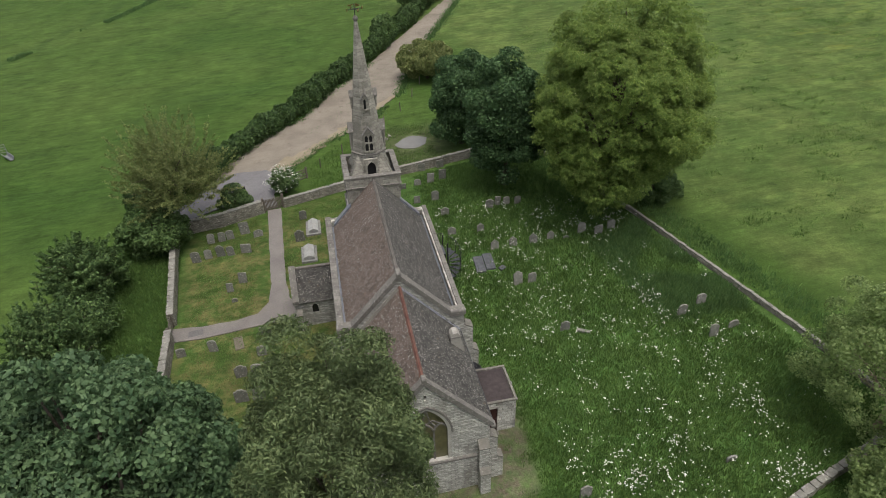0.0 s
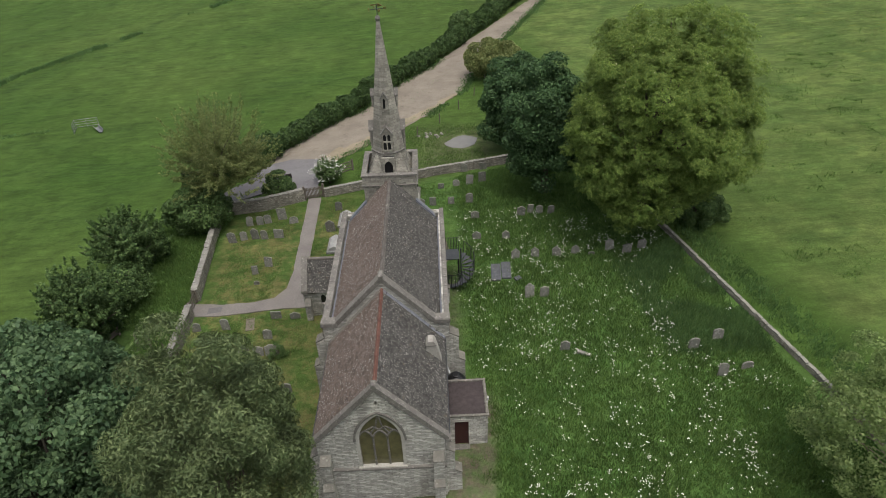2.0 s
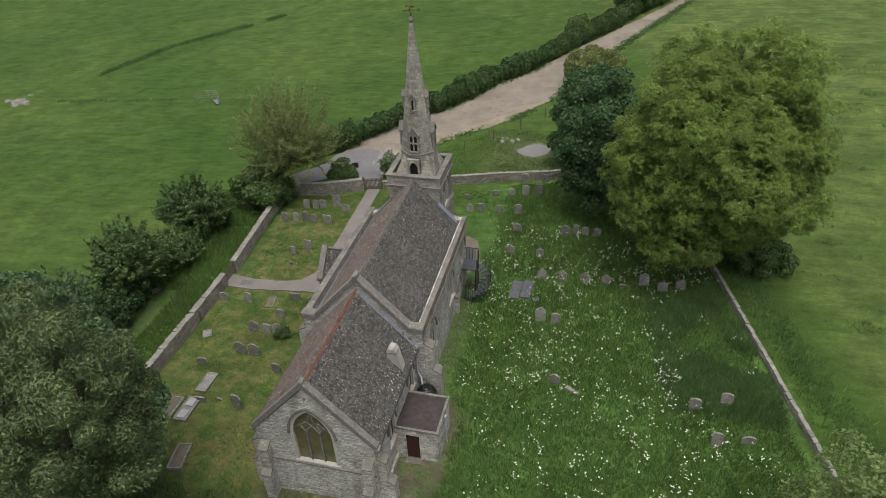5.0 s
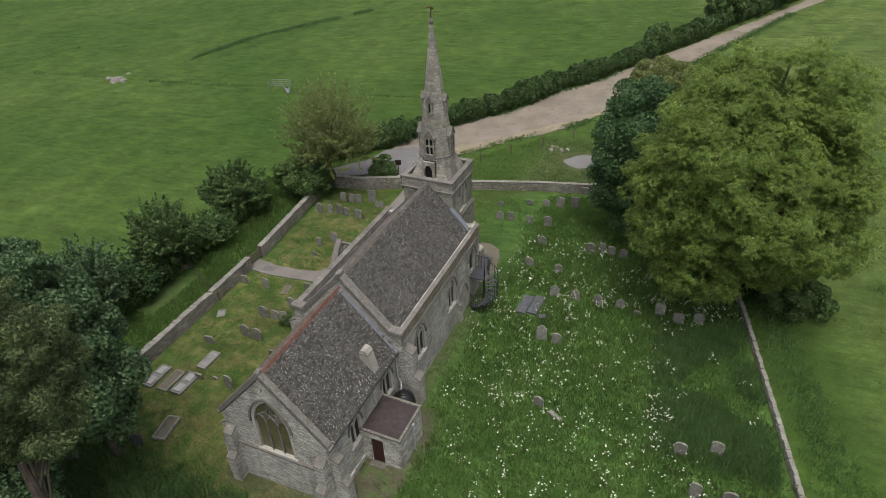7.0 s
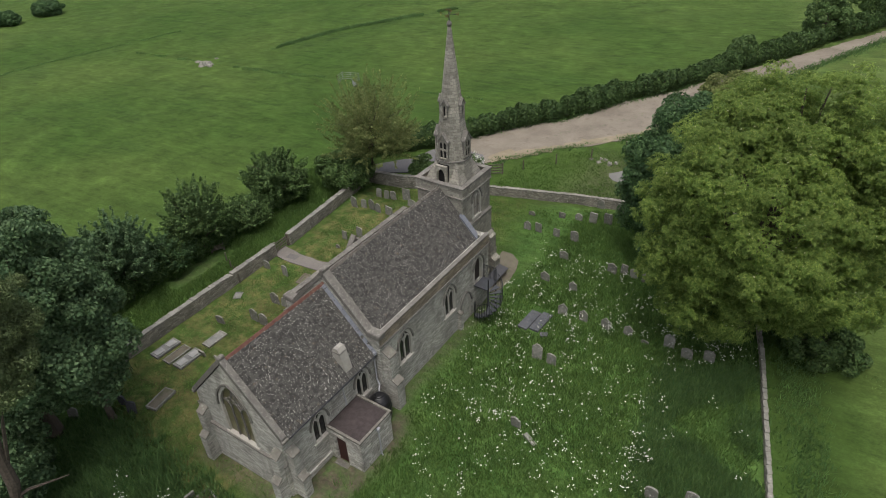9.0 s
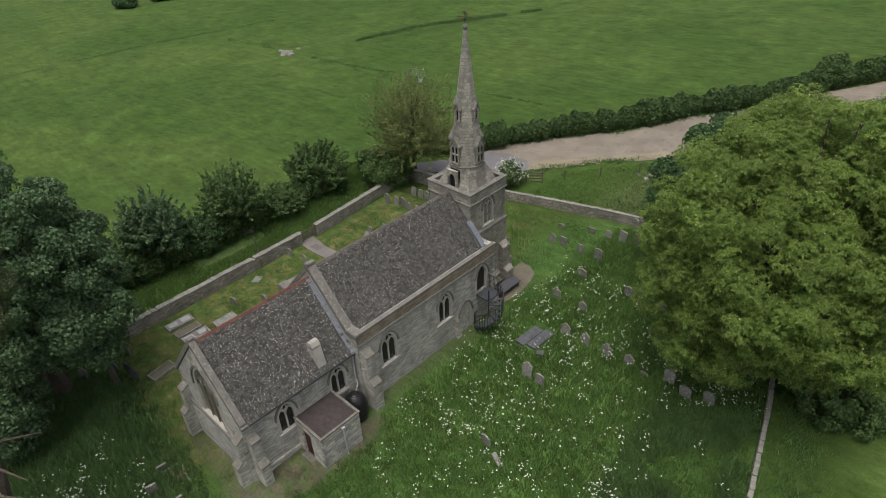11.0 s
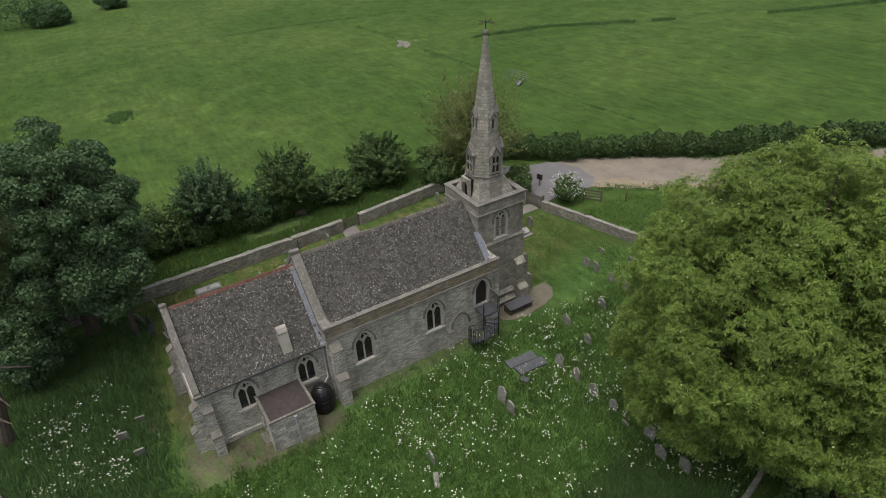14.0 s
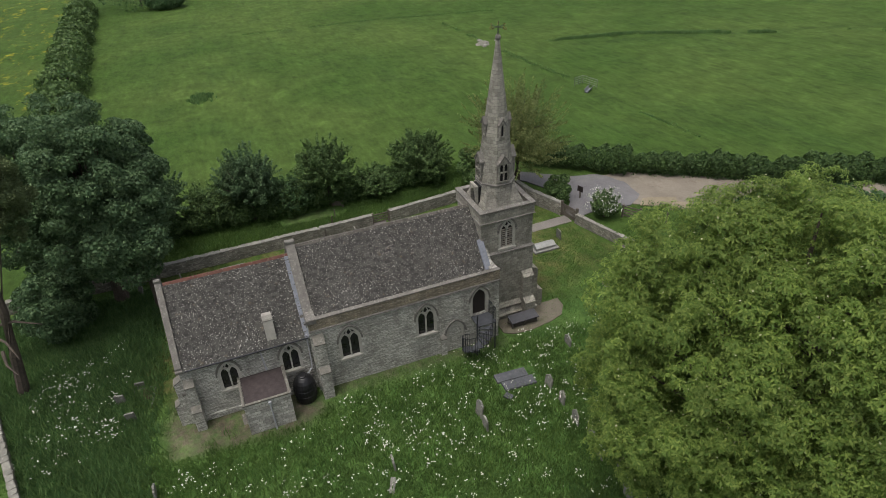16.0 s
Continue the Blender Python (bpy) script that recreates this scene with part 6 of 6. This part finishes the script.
tree("hawthorn_bush", "rounded hawthorn bush at the edge of the track", 11.2, 58.5, 0.2, 1.0, (11.2, 58.5, 2.4), (3.4, 3.0, 2.0), 40, (0.7, 1.2), 14000, 0.3, LEAF_THIN, 4, limbs=6, low=-0.95, category="bush")
tree("young_ash_tree", "thin bronze-green tree leaning over the churchyard wall", -16.6, 29.4, 0.3, 2.4, (-15.2, 28.4, 6.1), (5.0, 5.0, 5.2), 110, (0.5, 1.1), 36000, 0.165, LEAF_THIN, 5, limb_k=0.5, limbs=18, low=-0.8, habit="shoots", sprays=300)
tree("elder_bush", "green undergrowth below the leaning tree", -17.6, 26.6, 0.15, 0.8, (-17.6, 26.6, 1.9), (2.6, 2.4, 1.7), 36, (0.6, 1.1), 14000, 0.24, LEAF_BUSH, 6, limbs=5, low=-0.95, category="bush")
tree("laurel_bush", "small green bush outside the wall near the gate", -11.2, 31.0, 0.1, 0.5, (-11.4, 31.2, 1.2), (1.2, 1.0, 1.1), 20, (0.4, 0.7), 5000, 0.2, LEAF_BUSH, 7, limbs=4, low=-0.95, category="bush")
tree("elder_bush", "elder bush covered in white blossom beside the gate", -7.0, 33.4, 0.1, 0.5, (-7.0, 33.4, 1.3), (1.5, 1.4, 1.2), 26, (0.4, 0.8), 8000, 0.2, LEAF_BUSH, 8, limbs=5, low=-0.95, category="bush", flowers=900, habit="shoots", sprays=90)
for i, (x, y, rx, rz, h, n, lf, nm) in enumerate((
        (-21.7, 21.1, 3.1, 2.5, 2.7, 36000, LEAF_BUSH, "dense rounded hawthorn at the field edge"),
        (-20.6, 16.2, 2.3, 1.5, 1.7, 11000, LEAF_BUSH, "low spreading hedge bush at the field edge"),
        (-20.8, 11.8, 2.7, 3.1, 3.8, 28000, LEAF_BUSH, "loose field maple standing in the hedge"),
        (-21.0, 5.0, 2.7, 3.3, 4.1, 28000, LEAF_SYC, "upright field maple standing in the hedge"),
        (-21.4, 8.6, 2.4, 1.7, 1.9, 12000, LEAF_DARK, "low dark hedge bush at the field edge"),
        (-22.0, 1.6, 2.6, 2.0, 2.2, 12000, LEAF_BUSH, "low dark hedge bush at the field edge"),
        (-21.0, -3.0, 3.2, 3.4, 4.2, 30000, LEAF_SYC, "broad leafy tree in the hedge corner"))):
    tree("hedge_tree", nm, x, y, 0.16, 1.0, (x, y, h), (rx, rx * 1.05, rz), 70, (0.45, 0.95), n, 0.2, lf, 20 + i, limbs=10, low=-0.95, habit="shoots", sprays=240)
tree("sycamore_tree", "big dark sycamore at the corner of the churchyard", -12.6, -5.2, 0.5, 3.0, (-12.2, -4.6, 9.0), (5.5, 5.6, 6.7), 260, (0.5, 1.1), 105000, 0.22, LEAF_SYC, 40, limbs=18, low=-0.9)
tree("sycamore_tree", "dark sycamore behind the churchyard corner", -17.2, -9.8, 0.45, 3.0, (-17.0, -9.4, 8.4), (5.0, 5.0, 6.6), 200, (0.5, 1.1), 56000, 0.21, LEAF_SYC, 41, limbs=14, low=-0.9)
tree("elder_bush", "dark undergrowth below the sycamore", -9.6, -8.6, 0.15, 0.8, (-9.6, -8.4, 2.8), (2.8, 2.4, 2.6), 60, (0.5, 1.0), 24000, 0.22, LEAF_SYC, 44, limbs=8, low=-0.95, category="bush")
tree("sycamore_tree", "younger sycamore spreading towards the east end", -10.6, -2.6, 0.2, 2.2, (-10.0, -3.4, 6.6), (3.0, 3.0, 3.6), 80, (0.6, 1.2), 32000, 0.24, LEAF_SYC, 45, limbs=12, low=-0.8)
tree("pine_tree", "tall pine with a leaning reddish trunk and drooping grey-green needles", -4.4, -10.0, 0.32, 6.5, (-3.7, -7.6, 14.0), (2.75, 2.75, 3.9), 120, (0.35, 0.8), 90000, 0.15, LEAF_PINE, 42, limbs=16, limb_k=0.6, ratio=0.25, lean=(0.7, 1.3), low=-0.9)
pine = bpy.data.objects["pine_tree"]
for a, b, c in (((0.1, 0.1, 4.6), (1.3, 0.9, 4.9), (2.6, 1.6, 4.5)), ((0.0, 0.0, 3.4), (1.6, 0.5, 3.5), (3.2, 1.4, 3.9)), ((0.2, 0.2, 5.4), (0.9, 1.6, 5.9), (1.4, 3.0, 5.6))):
    bm = bmesh.new()
    tube(bm, [a, b, c], [0.11, 0.075, 0.025], 6)
    part("dead_limb", bm, BARK, pine, "bare broken branch")
for i, (x, y, r0, h) in enumerate(((15.6, 92.5, 3.0, 5.5), (21.5, 102.0, 3.4, 6.0), (8.0, 76.5, 1.6, 3.4))):
    tree("hedgerow_tree", "small tree grown out of the track hedge", x, y, 0.2, 1.2, (x, y, h * 0.55), (r0, r0, h * 0.5), 50, (0.5, 1.1), 9000, 0.3, LEAF_BUSH, 110 + i, limbs=6, low=-0.9)
tree("ash_tree", "light ash tree with many bare grey twigs", 23.4, -0.8, 0.16, 1.6, (23.6, -0.4, 4.4), (4.6, 4.8, 4.0), 150, (0.4, 1.0), 34000, 0.16, LEAF_SE, 43, PALE_BARK, limb_k=0.6, limbs=55, low=-0.85)
tree("ash_sapling", "young light green ash outside the low wall", 25.2, -4.4, 0.12, 1.0, (25.0, -4.2, 3.0), (3.4, 3.2, 2.8), 90, (0.4, 0.9), 16000, 0.18, LEAF_SE, 47, PALE_BARK, limb_k=0.7, limbs=16, low=-0.95)
tree("ash_sapling", "young light green ash outside the low wall", 20.6, -5.0, 0.1, 0.8, (20.6, -5.0, 2.0), (2.4, 2.2, 1.9), 60, (0.35, 0.8), 12000, 0.17, LEAF_SE, 48, PALE_BARK, limb_k=0.7, limbs=10, low=-0.95)
hedge("field_edge_hedge", "low overgrown hedge at the foot of the field trees", [(-20.6, -6), (-21.2, 2), (-21.4, 9), (-21.2, 16), (-21.0, 23)], 3.0, 2.3, 1500, 0.19, LEAF_HEDGE, 62, 2.5)
for i, (x, y, r0, h, lf) in enumerate(((-1.6, -13.0, 1.7, 2.0, LEAF_SE), (-6.0, -15.2, 2.0, 2.6, LEAF_BUSH), (-10.5, -17.0, 2.4, 3.0, LEAF_SYC), (3.5, -11.6, 1.3, 1.4, LEAF_SE))):
    tree("verge_bush", "bright green bush outside the low wall", x, y, 0.12, 0.5, (x, y, h * 0.5), (r0, r0, h * 0.5), 36, (0.3, 0.6), 9000, 0.16, lf, 90 + i, limbs=5, low=-0.95, category="bush")
hedge("track_hedge", "clipped dark green hedge beside the dirt track", [(-20.5, 32.4), (-17.2, 36.2), (-13.6, 40.3), (-9.0, 47.2), (-5.8, 51.0), (-2.0, 58.0), (2.6, 64.8), (7.4, 73.4), (20.0, 97.5), (45, 142)], 2.3, 2.2, 720, 0.28, LEAF_HEDGE, 60, 2.6)
hedge("field_hedge", "long overgrown hedge between the pastures", [(-46, -15.4), (-69, -18.5), (-95, -21.5), (-160, -28.5)], 5.0, 3.4, 260, 0.52, LEAF_BUSH, 61, 3.0)
for i, (x, y, r, h) in enumerate(((-160, -15, 12, 11), (-152, -8, 5, 4), (-165, 6, 4, 3), (-150, 58, 3.5, 3), (-150, 48, 3, 2.5))):
    tree("far_bush", "dark bush far out in the pasture", x, y, 0.2, 0.5, (x, y, h * 0.55), (r, r, h * 0.55), 40, (r * 0.2, r * 0.36), 7000, 0.45 if r > 2 else 0.2, LEAF_DARK if r > 2 else LEAF_BUSH, 70 + i, limbs=4, low=-0.95, category="bush")


# ---- grass, weeds and flowers ----
def scatter(n, x0, x1, y0, y1, seed, keep):
    rng = np.random.default_rng(seed)
    x, y = rng.uniform(x0, x1, n), rng.uniform(y0, y1, n)
    k = keep(x, y, rng)
    return x[k], y[k], rng


YARD = [(-13.9, -14.8), (25, -1.0), (20.6, 22.5), (16.8, 36.2), (-15.4, 27.8)]


def free(x, y):
    """False where buildings, paths and tombs stand."""
    church_box = (np.abs(x - XC) < 3.8) & (y > -0.3) & (y < 19.4)
    tower_box = (np.abs(x - TX) < 2.3) & (y > 18) & (y < 22.8)
    vest = (x > 2.5) & (x < 5.5) & (y > 2.4) & (y < 5.8)
    porch = (x < -3) & (x > -6.9) & (y > 14) & (y < 17.6)
    walk1 = (x < -7.4) & (x > -9.5) & (y > 15) & (y < 31)
    walk2 = (x < -6) & (y > 14.3) & (y < 16.1)
    slabs = (x > 6.8) & (x < 8.4) & (y > 17) & (y < 19.6)
    apron = (x > 2) & (x < 5.6) & (y > -1.2) & (y < 7.0) & (np.sin(3.1 * x + 1.7 * y) + np.sin(4.3 * y - 2.2 * x) > -0.7)
    return ~(church_box | tower_box | vest | porch | walk1 | walk2 | slabs | apron)


def blades(name, label, x, y, rng, height, width, per, material, spread=0.12):
    """Tufts of curved three-cornered blades."""
    n = len(x) * per
    bx = np.repeat(x, per) + rng.normal(0, spread, n)
    by = np.repeat(y, per) + rng.normal(0, spread, n)
    a = rng.uniform(0, 2 * math.pi, n)
    h = height * rng.uniform(0.5, 1.3, n)
    lean = h * rng.uniform(0.1, 0.9, n)
    la = rng.uniform(0, 2 * math.pi, n)
    bx, by, gz = site(bx, by)
    z0 = gz - 0.04
    w = width * rng.uniform(0.7, 1.4, n)
    p0 = np.stack([bx - np.cos(a) * w, by - np.sin(a) * w, z0], 1)
    p1 = np.stack([bx + np.cos(a) * w, by + np.sin(a) * w, z0], 1)
    p2 = np.stack([bx + np.cos(la) * lean, by + np.sin(la) * lean, gz + h], 1)
    ob = new(name, mesh_np(name, np.stack([p0, p1, p2], 1).reshape(-1, 3), 3, material))
    return tagged(ob, label, "grass", kind="stuff")


x, y, r = scatter(60000, 2, 25, -9, 36, 1, lambda x, y, g: (inside(x, y, YARD, 0.2) > 0.6) & free(x, y) & (x > 4.4 + 0.5 * wave(x * 1.5, y * 1.5, 21) + g.uniform(0, 1.3, len(x))))
blades("long_grass", "long uncut green grass of the churchyard", x, y, r, 0.24, 0.025, 5, GRASS)
x, y, r = scatter(46000, -14, 14, -12, 36, 2, lambda x, y, g: (inside(x, y, YARD, 0.2) > 0.6) & free(x, y) & ((x < 5.4) | (y > 20)))
x2, y2, r2 = scatter(18000, -13, 8, -15, -1.5, 12, lambda x, y, g: (inside(x, y, YARD, 0.2) > 0.5) & (y < -2.6 + g.uniform(-1, 1, len(x))))
blades("shaded_weeds", "rank weeds and long grass in the shade east of the church", x2, y2, r2, 0.42, 0.04, 6, NETTLE, 0.15)
blades("short_grass", "short mown grass of the churchyard lawn", x, y, r, 0.10, 0.024, 4, GRASS)
x, y, r = scatter(26000, -24, -14.5, -8, 28, 3, lambda x, y, g: (inside(x, y, [(-24, -8), (-14.9, -8), (-15.6, 28), (-24, 28)], 0.2) > 0.6) & ~((x > -20.2) & (x < -18.3) & (y > 7) & (y < 13.2)))
blades("verge_grass", "rough tall grass between the wall and the hedge", x, y, r, 0.28, 0.025, 4, GRASS)
x, y, r = scatter(15000, 20, 32, 0, 34, 4, lambda x, y, g: np.abs(x - 25.6 + (y - 6) * 0.24 - 1.1) < 1.6 * g.uniform(0.2, 1, len(x)))
blades("verge_weeds", "rough weeds along the low wall", x, y, r, 0.26, 0.03, 4, NETTLE)
x, y, r = scatter(12000, 15.5, 23, 8, 22, 5, lambda x, y, g: (inside(x, y, [(17.3, 9.5), (23.4, 9.5), (20.6, 21), (16.2, 18)], 0.9) > g.uniform(0.1, 1, len(x))) & (wave(x * 1.3, y * 1.3, 8) > -0.35))
blades("nettles", "dark green bed of nettles near the low wall", x, y, r, 0.3, 0.04, 6, NETTLE, 0.2)
x, y, r = scatter(9000, -14, 26, -18, 0, 15, lambda x, y, g: (y < -10.6 + 0.378 * (x + 1.6) * 0.98) & (y > -16.5 + 0.35 * (x + 1.6)))
blades("outer_weeds", "rank weeds outside the low wall", x, y, r, 0.34, 0.035, 5, GRASS, 0.15)
x, y, r = scatter(9000, -12, 8, 30.5, 46, 6, lambda x, y, g: (y > 33.6 + 0.27 * x) & (y < 45 - 0 * x) & (np.hypot(x - 6.0, (y - 40.4) * 1.15) > 2.3) & (x > (y - 42.5) * 0.85 - 1) & (x > -4.5))
blades("rough_grass", "rough tussocky grass beyond the churchyard wall", x, y, r, 0.16, 0.03, 4, GRASS, 0.2)


def tussocks():
    rng = np.random.default_rng(77)
    n = 420
    cx, cy = rng.uniform(25, 75, n), rng.uniform(-8, 75, n)
    ok = (cx + 0.2 * (cy - 22) > 28)
    cx, cy = cx[ok], cy[ok]
    r = rng.uniform(0.25, 0.9, len(cx))
    k = 18
    x = np.repeat(cx, k) + rng.normal(0, 1, len(cx) * k) * np.repeat(r, k) * 1.3
    y = np.repeat(cy, k) + rng.normal(0, 1, len(cx) * k) * np.repeat(r, k) * 0.6
    blades("tussocks", "dark tussocks of rough grass scattered over the paddock", x, y, rng, 0.16, 0.04, 4, GRASS, 0.2)


tussocks()


def cow_parsley():
    """Stems that branch into flat white flower heads, thick in drifts."""
    x, y, rng = scatter(6200, 4.2, 24, -7, 31, 7, lambda x, y, g: (inside(x, y, YARD, 0.3) > 0.7) & free(x, y) & (g.uniform(0, 1, len(x)) < np.clip(0.14 + 0.42 * (wave(x * 2.1, y * 2.1, 12) > 0.10) * (0.35 + wave(x * 0.8, y * 0.8, 13)), 0.02, 0.6)) & (y < 27 - 0.1 * x) & ((x > 6.8) | (y > 8)) & ((x < 18.6) | (y > 12) | (g.uniform(0, 1, len(x)) < 0.25)) & ((inside(x, y, [(17.3, 9.5), (23.4, 9.5), (20.6, 21), (16.2, 18)], 0.6) < 0.5) | (g.uniform(0, 1, len(x)) < 0.15)))
    xe, ye, _ = scatter(500, -6, 4, -9, -3.5, 9, lambda x, y, g: g.uniform(0, 1, len(x)) < 0.16)
    x, y = np.concatenate([x, xe]), np.concatenate([y, ye])
    heads, stems = [], []
    for px, py, pz in zip(*site(x, y)):
        wide = rng.uniform(0.08, 0.3)
        for _ in range(int(rng.integers(1, 9))):
            fx, fy = px + rng.normal(0, wide * 0.5), py + rng.normal(0, wide * 0.5)
            hx, hy, hz = px + rng.normal(0, wide), py + rng.normal(0, wide), pz + rng.uniform(0.35, 0.75)
            size = rng.uniform(0.03, 0.062)
            # an umbel: a handful of small flat florets round a centre
            for k in range(int(rng.integers(3, 6))):
                a, d = rng.uniform(0, 6.28), size * rng.uniform(0.1, 0.9)
                cx, cy, cz = hx + d * math.cos(a), hy + d * math.sin(a), hz + rng.normal(0, 0.012)
                q, t = size * rng.uniform(0.35, 0.6), rng.normal(0, 0.3, 2)
                heads += [(cx + q * math.cos(a + j * 1.2566), cy + q * math.sin(a + j * 1.2566), cz + q * (t[0] * math.cos(a + j * 1.2566) + t[1] * math.sin(a + j * 1.2566))) for j in range(5)]
            stems += [(fx - 0.006, fy, pz - 0.03), (fx + 0.006, fy, pz - 0.03), (hx, hy, hz - 0.01)]
    t = tagged(new("cow_parsley", mesh_np("cow_parsley", np.array(heads), 5, PETAL)), "drifts of white cow parsley in the long grass", "flowers", kind="stuff")
    s = new("stems", mesh_np("stems", np.array(stems), 3, GRASS))
    s.parent = t


x, y, r = scatter(500, -67, -60, -2, 3, 20, lambda x, y, g: np.hypot((x + 63.3) * 0.8, y - 0.2) < 2.2 * g.uniform(0.3, 1, len(x)))
blades("field_weeds", "patch of taller weeds in the pasture", x, y, r, 0.5, 0.08, 5, NETTLE, 0.2)


def weed_line(name, label, line, per_m, width, height, seed):
    rng = np.random.default_rng(seed)
    X, Y = [], []
    for (x0, y0), (x1, y1) in zip(line, line[1:]):
        n = int(math.hypot(x1 - x0, y1 - y0) * per_m)
        u = rng.uniform(0, 1, n)
        X.append(x0 + (x1 - x0) * u + rng.normal(0, width, n))
        Y.append(y0 + (y1 - y0) * u + rng.normal(0, width, n))
    X, Y = np.concatenate(X), np.concatenate(Y)
    keep = wave(X * 0.7, Y * 0.7, seed) > -0.35
    blades(name, label, X[keep], Y[keep], rng, height, 0.07, 5, NETTLE, 0.2)


weed_line("ditch_grass", "dark rank grass along a field ditch", [(-65, 58), (-63.5, 64), (-61, 73), (-55, 82), (-47.5, 94), (-38, 110), (-30, 128)], 22, 0.4, 0.45, 31)
weed_line("track_verge_grass", "ragged grass along the edge of the dirt track", [(-7.0, 37.4), (-3.0, 42.4), (1.8, 46.6), (7.0, 54.5), (8.2, 58.5), (11.7, 68.5), (25.2, 98.5)], 26, 0.35, 0.22, 35)
weed_line("track_verge_grass", "ragged grass along the edge of the dirt track", [(-13.2, 40.4), (-8.2, 47.3), (-5.0, 50.2), (-1.2, 57.7), (3.4, 63.8), (8.3, 72.8)], 16, 0.25, 0.2, 36)
weed_line("track_crown_grass", "thin strip of grass growing along the middle of the track", [(-4.5, 46.0), (-0.5, 50.5), (3.2, 57.0), (6.8, 64.5), (10.5, 72.0)], 9, 0.2, 0.07, 37)
weed_line("rut_grass", "line of rough grass across the pasture", [(-33, 50.2), (-25.5, 51.2), (-17.4, 52.0)], 5, 0.1, 0.18, 32)
weed_line("rut_grass", "line of rough grass across the pasture", [(-105, 8), (-104.8, 13.4), (-102.8, 34), (-96, 60)], 5, 0.3, 0.25, 33)
weed_line("rut_grass", "line of rough grass across the pasture", [(-90, 46.6), (-70, 47.9), (-55, 48.6), (-44, 50.2)], 5, 0.3, 0.22, 34)


cow_parsley()
